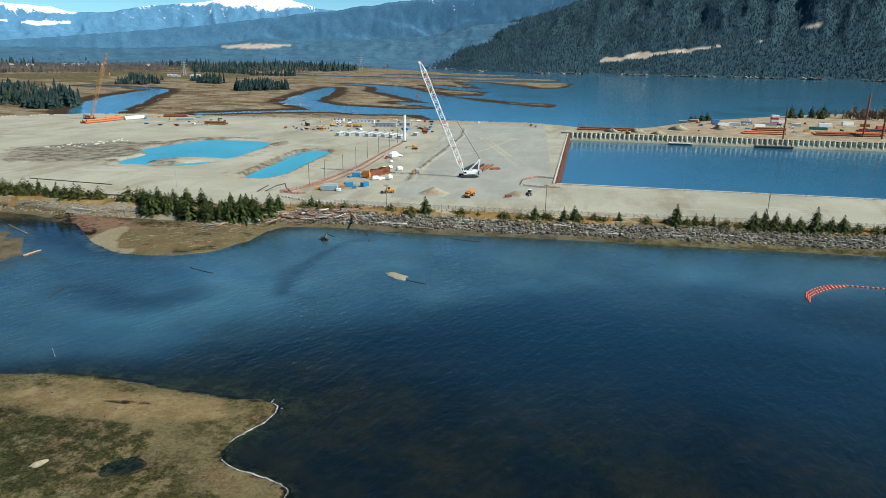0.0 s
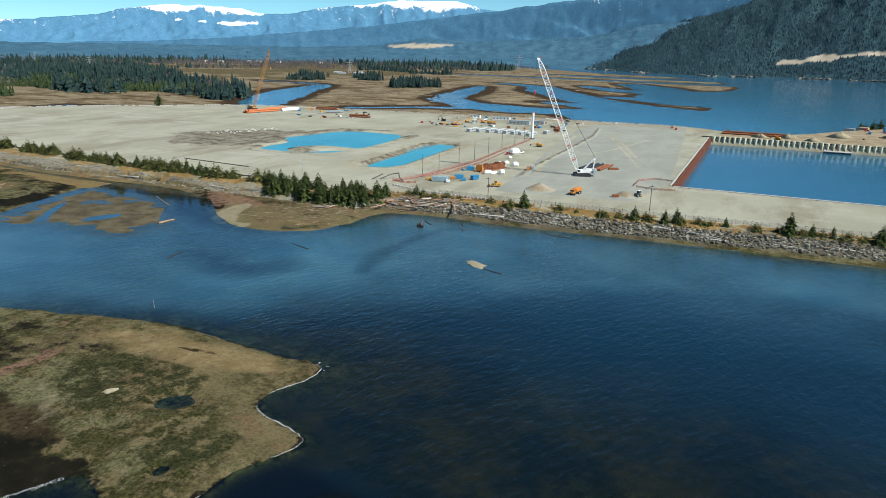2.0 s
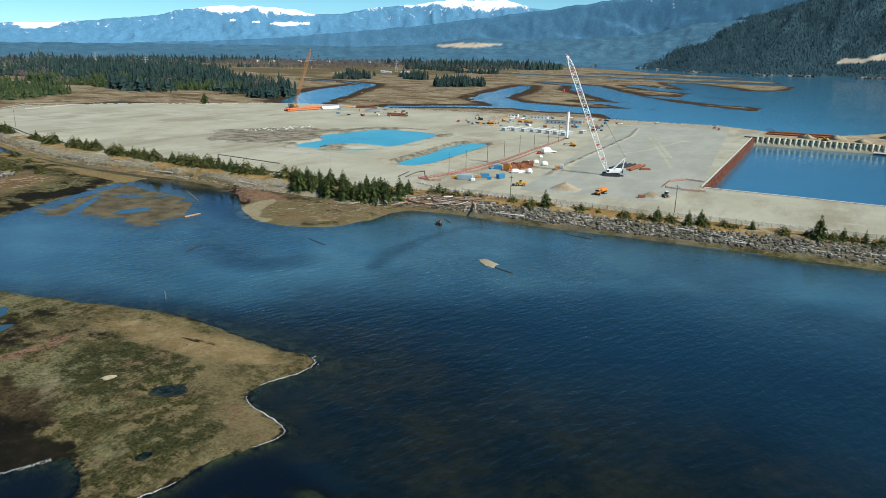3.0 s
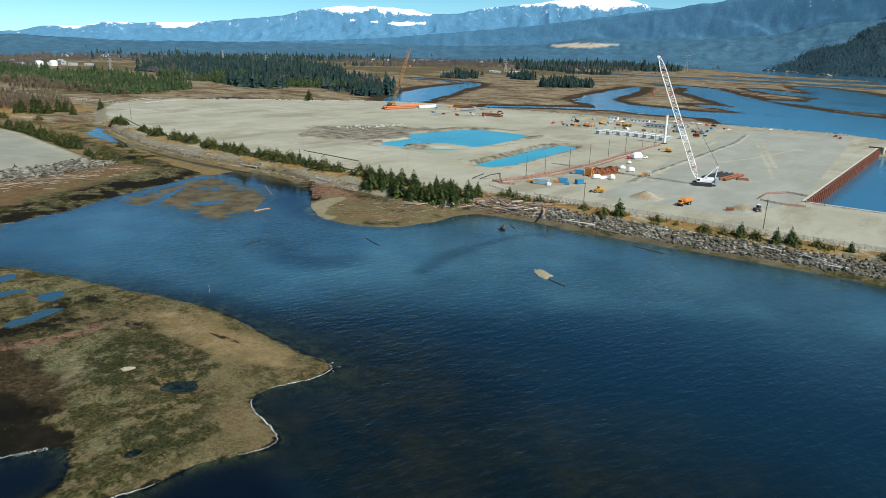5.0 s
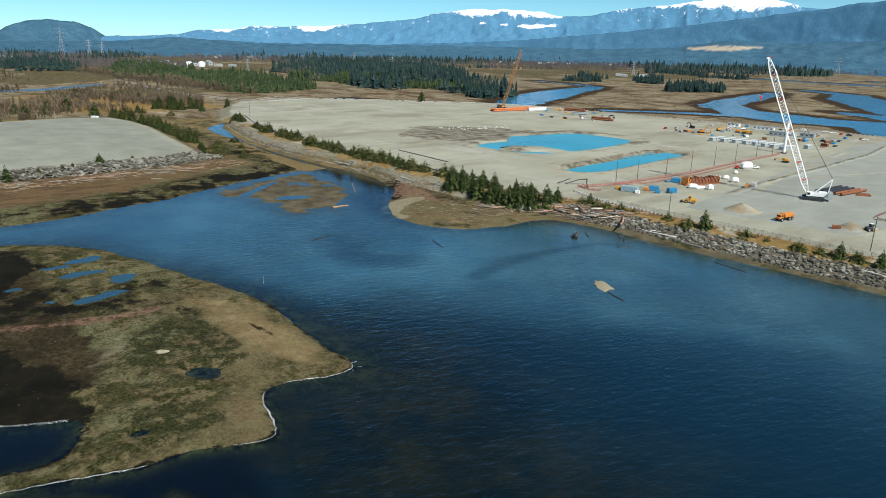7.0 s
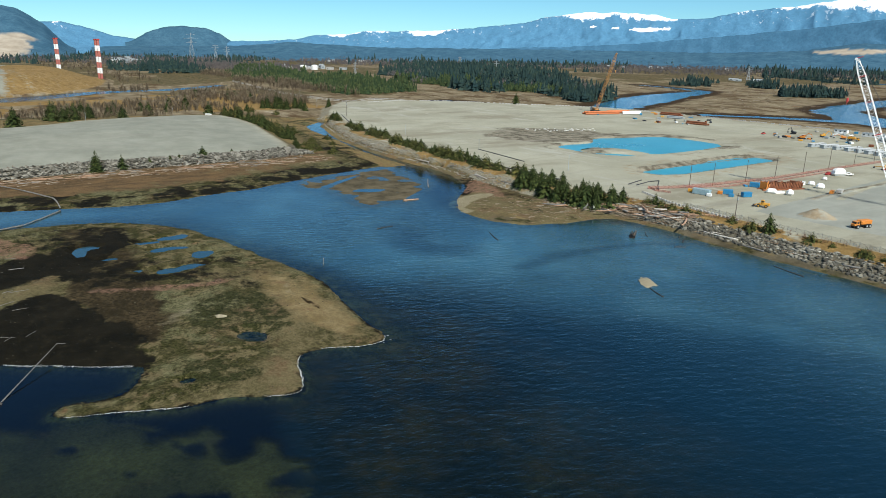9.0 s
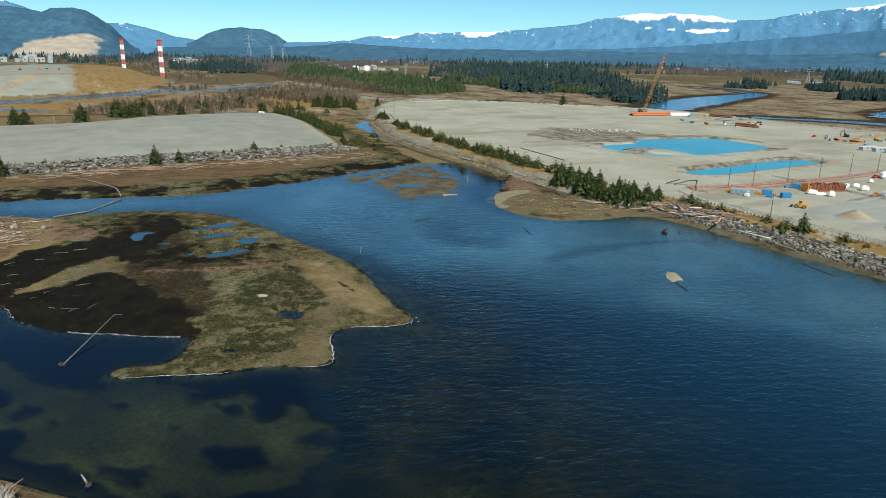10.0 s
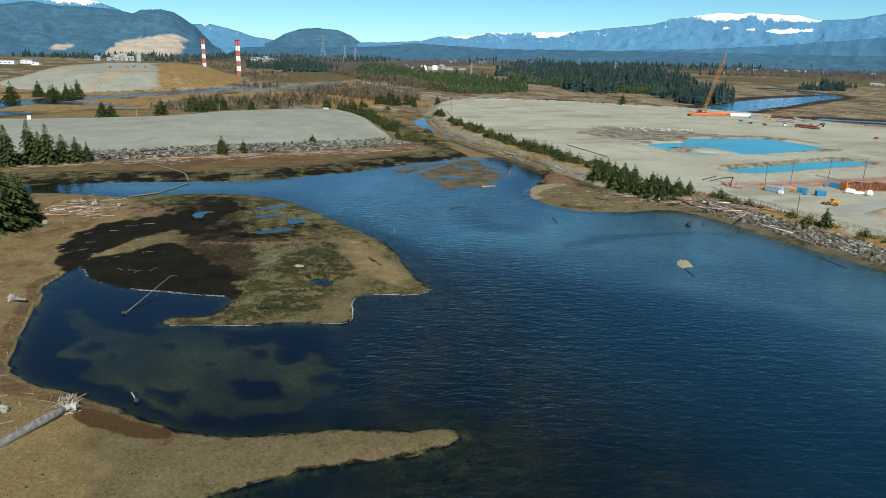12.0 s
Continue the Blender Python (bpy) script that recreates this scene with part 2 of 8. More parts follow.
def water_material(name, deep, ripple, rough, clear_attr=None, size=1.0):
    """Sky-reflecting water; where it is shallow the bed shows through."""
    m = Mat(name, rough)
    nd = m.t.nodes
    body_col = m.mix(m.ramp(m.noise(0.012, 3), 0.35, 0.65), deep, tuple(v * 1.35 for v in deep))
    if clear_attr:
        body_col = m.mix(m.ramp(m.noise(0.022, 5, 0.6), 0.36, 0.64), (0.0010, 0.0028, 0.0078), (0.0020, 0.0046, 0.0080))
        body_col = m.mix(m.attr("wind"), body_col, m.mix(m.ramp(m.noise(0.012, 3), 0.35, 0.65), (0.0034, 0.0178, 0.0335), (0.0048, 0.0222, 0.0390)))
        kelp = m.mix(m.ramp(m.noise(0.045, 7, 0.66), 0.42, 0.60), (0.0034, 0.0078, 0.0092), m.mix(m.ramp(m.noise(0.25, 6, 0.7), 0.4, 0.6), (0.0080, 0.0118, 0.0075), (0.0150, 0.0158, 0.0090)))
        body_col = m.mix(m.attr("kelp"), body_col, kelp)
        # far water and basin: reflected sky painted in as a pale blue body colour
        body_col = m.mix(m.attr("sky_tint"), body_col, (0.050, 0.220, 0.365))
        body_col = m.mix(m.attr("silt_and_sky"), body_col, m.mix(m.ramp(m.noise(0.025, 6, 0.62), 0.35, 0.65), (0.034, 0.104, 0.156), (0.058, 0.140, 0.182)))
    m.color(body_col)
    m.p.inputs["Roughness"].default_value = 0.6
    m.p.inputs["Specular IOR Level"].default_value = 0.0
    # wind ripples with long crests, calmer in streaks and in sheltered water
    geo = m.node("ShaderNodeNewGeometry").outputs["Position"]

    def crests(scale, turn, long):
        mp = m.t.nodes.new("ShaderNodeMapping")
        mp.vector_type = "TEXTURE"
        mp.inputs["Rotation"].default_value = (0, 0, radians(turn))
        mp.inputs["Scale"].default_value = (long, 1, 1)
        m.link(geo, mp.inputs["Vector"])
        n = m.node("ShaderNodeTexNoise", Scale=scale, Detail=3.0, Roughness=0.55)
        m.link(mp.outputs["Vector"], n.inputs["Vector"])
        return n.outputs["Fac"]

    waves = m.math("ADD", crests(0.40, 68, 2.3), m.math("MULTIPLY", crests(0.85, 98, 2.0), 0.45))
    wind = m.math("ADD", m.math("MULTIPLY", m.ramp(m.noise(0.012, 4, 0.55), 0.30, 0.60), 0.55), 0.45)
    if clear_attr:
        wind = m.math("MULTIPLY", wind, m.attr("wind"))
    b = m.node("ShaderNodeBump", Distance=1.0)
    m.link(m.math("MULTIPLY", m.math("ADD", wind, 0.10), ripple), b.inputs["Strength"])
    m.link(waves, b.inputs["Height"])
    fres = m.node("ShaderNodeFresnel", IOR=1.33)
    m.link(b.outputs["Normal"], fres.inputs["Normal"])
    gl = m.node("ShaderNodeBsdfGlossy", Color=(0.82, 0.86, 0.92, 1.0))
    m.link(m.math("ADD", m.math("MULTIPLY", wind, rough * 0.6), rough * 0.7), gl.inputs["Roughness"])
    m.link(b.outputs["Normal"], gl.inputs["Normal"])
    body = m.p.outputs["BSDF"]
    if clear_attr:
        tr = m.node("ShaderNodeBsdfTransparent")
        tr.inputs["Color"].default_value = (0.62, 0.78, 0.66, 1)
        mx = nd.new("ShaderNodeMixShader")
        m.link(m.attr(clear_attr), mx.inputs[0])
        m.link(body, mx.inputs[1])
        m.link(tr.outputs[0], mx.inputs[2])
        body = mx.outputs[0]
    top = nd.new("ShaderNodeMixShader")
    m.link(fres.outputs[0], top.inputs[0])
    m.link(body, top.inputs[1])
    m.link(gl.outputs[0], top.inputs[2])
    m.link(top.outputs[0], nd["Material Output"].inputs["Surface"])
    return m.m


def mountain_material(name, low, high, snowy=True):
    m = Mat(name, 0.95)
    m.p.inputs["Specular IOR Level"].default_value = 0.05
    rock = m.mix(m.ramp(m.noise(0.018, 9, 0.74, (1, 1, 0.5)), 0.42, 0.58), tuple(v * 0.92 for v in low), high)
    rock = m.mix(m.math("MULTIPLY", m.ramp(m.noise(0.09, 5, 0.75), 0.44, 0.6), 0.34), rock, tuple(v * 0.5 for v in low))
    rock = m.mix(m.math("MULTIPLY", m.ramp(m.noise(0.006, 8, 0.66, (1, 1, 0.6)), 0.44, 0.56), 0.3), rock, tuple(v * 0.80 for v in low))
    if snowy:
        s = m.math("ADD", m.attr("snow"), m.math("MULTIPLY", m.math("SUBTRACT", m.noise(0.028, 10, 0.82, (1, 1, 0.55)), 0.5), 2.6))
        rock = m.mix(m.ramp(s, 0.50, 0.62), rock, (0.86, 0.88, 0.92))
    rock = m.mix(m.attr("scar"), rock, m.mix(m.ramp(m.noise(0.02, 4), 0.3, 0.7), (0.30, 0.25, 0.19), (0.44, 0.38, 0.30)))
    m.color(rock)
    return m.m


M_GROUND = ground_material()
M_SEA = water_material("sea_water", (0.0022, 0.0095, 0.0135), 0.43, 0.12, "clear")
M_POND = water_material("pond_water", (0.030, 0.27, 0.35), 0.1, 0.26)
# distance haze is mixed into these base colours: bluer and paler farther off
M_RANGE = mountain_material("hazy_range_forest_and_snow", (0.086, 0.215, 0.345), (0.096, 0.232, 0.365))
M_MID = mountain_material("hazy_mountain_forest", (0.054, 0.138, 0.225), (0.066, 0.156, 0.248))
M_HILL = mountain_material("hazy_hill_forest", (0.046, 0.112, 0.172), (0.068, 0.146, 0.208), False)
M_NEARHILL = mountain_material("hazed_hillside_forest", (0.026, 0.056, 0.070), (0.038, 0.074, 0.086), False)
M_NEEDLES = island_mat("conifer_needles", [(0.020, 0.034, 0.010), (0.044, 0.062, 0.018), (0.092, 0.105, 0.030)], 0.85)
# far and hillside needles carry a bluish haze in their colour
M_FOREST = island_mat("hazed_far_conifers", [(0.016, 0.036, 0.038), (0.026, 0.050, 0.047), (0.046, 0.070, 0.052)], 0.9, 0.008)
M_HILLTREES = island_mat("hazed_hillside_conifers", [(0.025, 0.056, 0.076), (0.034, 0.069, 0.086), (0.048, 0.086, 0.094)], 0.85, 0.006)
M_PLANTED = island_mat("plantation_conifers", [(0.022, 0.042, 0.021), (0.042, 0.065, 0.027), (0.082, 0.098, 0.038)], 0.9, 0.008)
M_BARE = island_mat("bare_branches", [(0.12, 0.092, 0.062), (0.19, 0.148, 0.10), (0.28, 0.225, 0.155)], 0.9, 0.05)
# bark greyed towards blue, the haze over far woods put into the colour
M_FARBARE = island_mat("hazed_leafless_crowns", [(0.092, 0.084, 0.088), (0.125, 0.110, 0.106), (0.160, 0.138, 0.122)], 0.95, 0.006)
M_BUSH = island_mat("reddish_twigs", [(0.14, 0.075, 0.05), (0.22, 0.13, 0.085), (0.28, 0.19, 0.12)], 0.9, 0.3)
M_SHRUB = island_mat("olive_foliage", [(0.030, 0.040, 0.012), (0.072, 0.078, 0.022), (0.155, 0.138, 0.042)], 0.85)
M_WETSTONE = island_mat("weedy_stone", [(0.02, 0.018, 0.012), (0.055, 0.048, 0.03), (0.11, 0.10, 0.07)], 0.8, 0.3)
M_BARK = plain("bark", (0.085, 0.06, 0.042), 0.95)
M_WHITE = plain("white_paint", (0.78, 0.78, 0.76), 0.45, spread=0.08, dirt=(0.55, 0.53, 0.48))
M_ORANGE = plain("orange_paint", (0.62, 0.22, 0.035), 0.5, spread=0.2)
M_YELLOW = plain("machine_yellow", (0.62, 0.30, 0.03), 0.5, spread=0.2, dirt=(0.25, 0.17, 0.08))
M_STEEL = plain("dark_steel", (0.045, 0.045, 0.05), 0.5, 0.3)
M_RUST = plain("rusty_steel", (0.25, 0.085, 0.035), 0.85, spread=0.45, scale=0.8)
M_CONC = plain("concrete", (0.42, 0.41, 0.38), 0.9)
M_BLUE = plain("blue_container_paint", (0.03, 0.22, 0.42), 0.5, spread=0.2, dirt=(0.10, 0.2, 0.3))
M_GREY = plain("grey_paint", (0.34, 0.37, 0.38), 0.6)
M_RED = plain("red_paint", (0.5, 0.05, 0.04), 0.55)
M_GLASS = plain("dark_glass", (0.02, 0.025, 0.03), 0.08, spread=0.1)

# ---- land: one height sheet ----
rng = np.random.default_rng(7)
TABLE = rng.random((256, 256))


def vnoise(x, y, size, seed=0):
    """Smooth value noise between 0 and 1."""
    u, v = x / size + seed * 17.3, y / size + seed * 31.7
    i, j = np.floor(u).astype(int), np.floor(v).astype(int)
    f, g = u - i, v - j
    f, g = f * f * (3 - 2 * f), g * g * (3 - 2 * g)
    a, b = TABLE[i % 256, j % 256], TABLE[(i + 1) % 256, j % 256]
    c, d = TABLE[i % 256, (j + 1) % 256], TABLE[(i + 1) % 256, (j + 1) % 256]
    return (a * (1 - f) + b * f) * (1 - g) + (c * (1 - f) + d * f) * g


def fbm(x, y, size, octaves=4, seed=0):
    out, amp, total = 0.0, 1.0, 0.0
    for k in range(octaves):
        out = out + amp * vnoise(x, y, size / 2 ** k, seed + k)
        total += amp
        amp *= 0.5
    return out / total


def rounded(poly, times=1):
    """Corner cutting, so that a coarse outline becomes a curve."""
    p = np.array(poly, float)
    for _ in range(times):
        q = np.roll(p, -1, 0)
        p = np.stack([0.75 * p + 0.25 * q, 0.25 * p + 0.75 * q], 1).reshape(-1, 2)
    return p


def inside(X, Y, poly, margin=60.0):
    """Signed distance to an outline: positive inside, no lower than -margin."""
    p = np.array(poly, float)
    out = np.full(X.shape, -margin)
    box = (X > p[:, 0].min() - margin) & (X < p[:, 0].max() + margin) & (Y > p[:, 1].min() - margin) & (Y < p[:, 1].max() + margin)
    x, y = X[box], Y[box]
    best, odd = np.full(x.shape, 1e18), np.zeros(x.shape, bool)
    for (ax, ay), (bx, by) in zip(p, np.roll(p, -1, 0)):
        dx, dy = bx - ax, by - ay
        s = np.clip(((x - ax) * dx + (y - ay) * dy) / (dx * dx + dy * dy + 1e-9), 0, 1)
        best = np.minimum(best, (x - ax - s * dx) ** 2 + (y - ay - s * dy) ** 2)
        if ay != by:
            odd ^= ((ay > y) != (by > y)) & (x < (y - ay) / dy * dx + ax)
    d = np.sqrt(best)
    out[box] = np.maximum(np.where(odd, d, -d), -margin)
    return out


def stroke(X, Y, line, margin=80.0):
    """Signed distance to a band along a line of (x, y, half width): positive inside."""
    out = np.full(X.shape, -margin)
    for (ax, ay, aw), (bx, by, bw) in zip(line, line[1:]):
        m = margin + max(aw, bw)
        box = (X > min(ax, bx) - m) & (X < max(ax, bx) + m) & (Y > min(ay, by) - m) & (Y < max(ay, by) + m)
        x, y = X[box], Y[box]
        dx, dy = bx - ax, by - ay
        s = np.clip(((x - ax) * dx + (y - ay) * dy) / (dx * dx + dy * dy), 0, 1)
        out[box] = np.maximum(out[box], aw + (bw - aw) * s - np.hypot(x - ax - s * dx, y - ay - s * dy))
    return out


def step(v, lo, hi):
    s = np.clip((v - lo) / (hi - lo), 0, 1)
    return s * s * (3 - 2 * s)


# outlines in metres
FILL = [(700, 352), (138, 336), (46, 330), (-34, 324), (-108, 322), (-140, 318), (-165, 309), (-200, 305), (-266, 305), (-350, 304), (-450, 311), (-540, 328),
        (-620, 352), (-770, 425), (-800, 480), (-775, 540), (-735, 600), (-660, 655), (-600, 722), (-517, 750), (-415, 755), (-282, 772), (-150, 785), (-46, 790),
        (10, 745), (60, 770), (109, 850), (180, 928), (266, 1002), (430, 1112), (700, 1150)]
BASIN = [(-17, 421), (700, 421), (700, 695), (-17, 695)]
FOOT = [(700, 335), (133, 319), (45, 313), (-6, 314), (-49, 309), (-84, 306), (-104, 306), (-122, 314), (-135, 314), (-142, 304), (-147, 286), (-147, 270), (-154, 255),
        (-167, 246), (-182, 242), (-203, 245), (-215, 251), (-226, 262), (-239, 279), (-273, 291), (-336, 294), (-420, 297), (-540, 315), (-640, 345), (-700, 420), (0, 600), (700, 600)]
ISLAND = [(-70, 141), (-72, 129), (-76, 118), (-72, 114), (-59, 112), (-53, 108), (-60, 95), (-62, 80), (-66, 68), (-69, 60), (-73, 60), (-71, 68), (-74, 76),
          (-84, 81), (-88, 79), (-94, 67), (-99, 59), (-104, 50), (-112, 43), (-121, 36), (-136, 33), (-118, 22), (-101, 23), (-74, 22), (-56, 22), (-41, 28), (-35, 37),
          (-27, 45), (-16, 52)]
ISLAND += [(-7, 62), (-2, 72), (0, 82), (2, 93), (7, 104), (10, 115), (14, 113), (15, 101), (13, 88), (13, 74), (15, 64),
          (25, 30), (40, -60), (-60, -140), (-260, -140), (-275, -20), (-272, 9), (-259, 28), (-248, 44), (-252, 56), (-250, 77), (-243, 96), (-229, 112),
          (-205, 123), (-168, 133), (-133, 143), (-122, 143), (-88, 139)]
NORTH = [(-300, -140), (-298, 8), (-294, 40), (-286, 72), (-276, 103), (-279, 126), (-288, 148), (-290, 170), (-300, 188), (-313, 222), (-322, 250), (-330, 283), (-378, 288),
         (-450, 297), (-541, 312), (-600, 335), (-640, 345), (-760, 300), (-760, -140)]
FLAT = [(-288, 200), (-304, 206), (-322, 236), (-328, 262), (-323, 280), (-285, 270), (-270, 273), (-243, 262), (-226, 249), (-210, 242), (-206, 234), (-211, 229), (-228, 225), (-217, 209), (-233, 205), (-242, 207), (-254, 208), (-271, 210)]
FLAT_POOLS = [[(-261, 216), (-265, 224), (-262, 232), (-256, 238), (-252, 232), (-255, 222)], [(-278, 205), (-299, 229), (-310, 249), (-301, 243), (-284, 219), (-274, 208)]]
CREEK_MUD = [(-352, 299), (-328, 307), (-294, 300), (-271, 301), (-295, 313), (-335, 318), (-359, 310)]
SPIT_RED = [(-256, 297), (-239, 296), (-216, 288), (-199, 278), (-214, 279), (-226, 271), (-244, 281)]
SPIT_DARK = [(-272, 299), (-254, 298), (-221, 274), (-223, 263), (-248, 278)]
DARK_FLAT = [(-305, 197), (-319, 216), (-313, 229), (-315, 250), (-332, 276), (-347, 295), (-361, 293), (-367, 282), (-340, 258), (-334, 238), (-328, 210)]
PAD = [(-372, -150), (-372, -30), (-376, 30), (-385, 84), (-388, 142), (-390, 206), (-400, 236), (-480, 246), (-600, 262), (-685, 248), (-668, 128), (-625, 80), (-610, 20), (-612, -74), (-640, -150)]
DELTA = [(-900, 640), (-660, 690), (-600, 745), (-400, 790), (-150, 815), (-60, 830), (-90, 900), (-149, 935), (-100, 990), (-36, 1150), (-100, 1263), (-205, 1355), (-188, 1463),
         (-60, 1700), (-34, 1947), (-114, 2328), (-404, 2787), (-711, 3124), (-1350, 3800), (-2000, 3990), (-5200, 4300), (-5200, -700), (-760, -700), (-735, 250), (-640, 330), (-690, 440)]
CHANNELS = [
    [(-615, 770, 24), (-675, 865, 36), (-730, 968, 42), (-792, 1093, 38), (-838, 1225, 26), (-868, 1300, 16), (-958, 1345, 10), (-1100, 1370, 7)],
    [(-573, 1502, 12), (-533, 1345, 24), (-493, 1166, 26), (-474, 1085, 26), (-401, 1007, 30), (-351, 974, 46), (-290, 951, 48), (-242, 956, 42), (-186, 965, 56), (-126, 931, 90), (-20, 940, 130)],
    [(-498, 837, 8), (-439, 890, 10), (-369, 929, 15)],
    [(-587, 1687, 12), (-465, 1608, 26), (-395, 1437, 48), (-315, 1314, 46), (-231, 1176, 46), (-171, 1112, 50), (-100, 1040, 70)],
]
CHANNELS += [
    [(-304, 1118, 12), (-257, 1103, 20), (-200, 1064, 28)],
    [(-305, 1898, 36), (-213, 1724, 60), (-159, 1544, 70), (-76, 1551, 120), (20, 1500, 160)],
    [(-377, 1703, 18), (-274, 1568, 36), (-207, 1537, 50)],
    [(-240, 1323, 22), (-173, 1309, 44), (-98, 1270, 70), (0, 1250, 90)],
    [(-1150, 2250, 14), (-700, 2150, 26), (-300, 2080, 40), (0, 2050, 60)],
    [(-680, 2433, 30), (-443, 2374, 60), (0, 2350, 90)],
    [(-2000, 3700, 130), (-1350, 3640, 130), (-780, 3250, 130), (-460, 2850, 130), (-200, 2700, 130)],
]
CHANNELS += [
    [(-760, -170, 40), (-880, -90, 26), (-940, -25, 24), (-1000, 40, 24), (-1058, 105, 24), (-1125, 160, 20), (-1175, 245, 18), (-1185, 300, 14), (-1300, 420, 10)],
    [(-890, -120, 12), (-855, -70, 14), (-832, -15, 10), (-795, 30, 5)],
    [(-610, 345, 2), (-572, 318, 6), (-539, 310, 6), (-500, 303, 3), (-470, 299, 0.8), (-400, 291, 0.8), (-350, 290, 2.2), (-318, 291, 3), (-302, 291, 4), (-280, 287, 7), (-250, 275, 10), (-222, 246, 13), (-200, 232, 14)],
]
CREEK_BED = [(-322, 270), (-322, 298), (-420, 305), (-540, 325), (-660, 370), (-700, 330), (-600, 300), (-450, 282)]
PALE_TIP = [(-217, 253), (-220, 270), (-213, 284), (-205, 269), (-198, 251), (-185, 251), (-186, 240), (-200, 243)]
MUD = [[(-123, 35), (-133, 36), (-138, 43), (-142, 52), (-148, 62), (-138, 69), (-118, 73), (-107, 76), (-97, 79), (-86, 77), (-93, 66), (-101, 58), (-106, 49), (-114, 40)],
       [(-129, 26), (-166, 27), (-191, 36), (-196, 53), (-195, 75), (-221, 89), (-208, 91), (-180, 73), (-164, 62), (-159, 50), (-146, 38), (-136, 35)]]
MUD_STRIP = [(-134, 34), (-150, 38), (-163, 48), (-173, 61), (-175, 70), (-162, 63), (-150, 49), (-138, 41)]
BROWN = [(-147, 70), (-162, 72), (-150, 84), (-136, 92), (-121, 94), (-109, 85), (-98, 80), (-119, 75)]
DUNE = [(-150, 126), (-146, 132), (-136, 136), (-126, 138), (-106, 136), (-94, 136), (-80, 136), (-73, 136), (-77, 128), (-86, 125), (-93, 123), (-102, 124), (-114, 122), (-127, 122), (-142, 121)]
PALE_DUNE = [(-134, 134), (-132, 136), (-122, 132), (-112, 129), (-121, 127), (-129, 129)]
SEAMS = [[(-111, 131, 0.2), (-106, 131.5, 0.7), (-102, 132.4, 0.3), (-96, 132, 0.1)], [(-119, 135.5, 0.1), (-115, 137, 0.4), (-111, 137, 0.1)]]
RED = [[(-151, 69), (-143, 78), (-138, 93), (-136, 114), (-141, 115), (-142, 103), (-147, 89), (-149, 77)], [(-239, 37), (-238, 49), (-213, 61), (-196, 59), (-199, 46), (-202, 38)]]
CLUMPS = [[(-129, 110), (-126, 118), (-111, 122), (-97, 119), (-88, 116), (-96, 109), (-106, 105), (-117, 102)], [(-123, 99), (-123, 110), (-113, 119), (-92, 117), (-92, 107), (-106, 99)], [(-82, 92), (-76, 100), (-66, 104), (-64, 96), (-72, 88)]]
PALE_RUN = [(-116, 91), (-130, 97), (-129, 104), (-121, 103), (-110, 97), (-107, 88), (-110, 82)]
GRADED = [(-104, 355), (-117, 473), (-142, 690), (-130, 776), (-47, 780), (-20, 432), (-32, 365)]
SILT = [(-292, 150), (-282, 104), (-300, 40), (-280, 20), (-258, 50), (-254, 90), (-240, 118), (-200, 126), (-140, 146), (-100, 168), (-50, 214), (0, 246), (110, 255), (150, 318), (-100, 308), (-150, 303), (-152, 250), (-215, 240), (-252, 252), (-310, 240), (-290, 180)]
SILT_GAP = [(-205, 228), (-205, 211), (-171, 195), (-147, 188), (-133, 192), (-128, 217), (-150, 240), (-190, 236)]
SHOALS = [[(-88, 163), (-44, 158), (-2, 153), (30, 140), (45, 125), (20, 100), (18, 112), (8, 122), (-48, 108), (-48, 130), (-62, 145)], [(10, 115), (60, 122), (110, 90), (100, 40), (30, 40), (18, 80)], [(45, 210), (90, 200), (70, 170), (30, 185)],
          [(-130, 160), (-110, 178), (-80, 172), (-70, 155), (-100, 146)]]
BAY_SILT = [[(-100, 31), (-75, 37), (-62, 34), (-44, 41), (-32, 51), (-20, 60), (-9, 73), (-8, 84), (-14, 94), (-21, 100), (-28, 102), (-39, 96), (-47, 95), (-31, 89), (-50, 86), (-48, 80), (-54, 74), (-70, 65), (-62, 52), (-82, 41)]]
SILT_HOLES = [[(-31, 70), (-25, 81), (-17, 90), (-15, 85), (-23, 72)], [(-51, 72), (-38, 79), (-39, 85), (-50, 80)], [(-44, 62), (-36, 71), (-41, 70)], [(-17, 95), (-8, 111), (-4, 107), (-11, 96)], [(-71, 38), (-55, 49), (-44, 51), (-54, 42)],
              [(-61, 56), (-53, 64), (-46, 66), (-53, 58)], [(-26, 92), (-18, 104), (-15, 103), (-21, 91)], [(-33, 56), (-24, 66), (-21, 63), (-29, 54)]]
POOLS = [(-207, 109, 6.5, 3.2), (-203, 101, 5, 2.6), (-190, 104, 8.5, 3.0), (-178, 115, 4.0, 4.2), (-164, 104, 9, 3.4), (-167, 91, 2.4, 2), (-199, 75, 2.2, 5.0), (-206, 79, 4.0, 2.2), (-186, 83, 3.4, 2), (-92, 108.5, 3.4, 4.0), (-73, 87, 2.2, 1.6)]


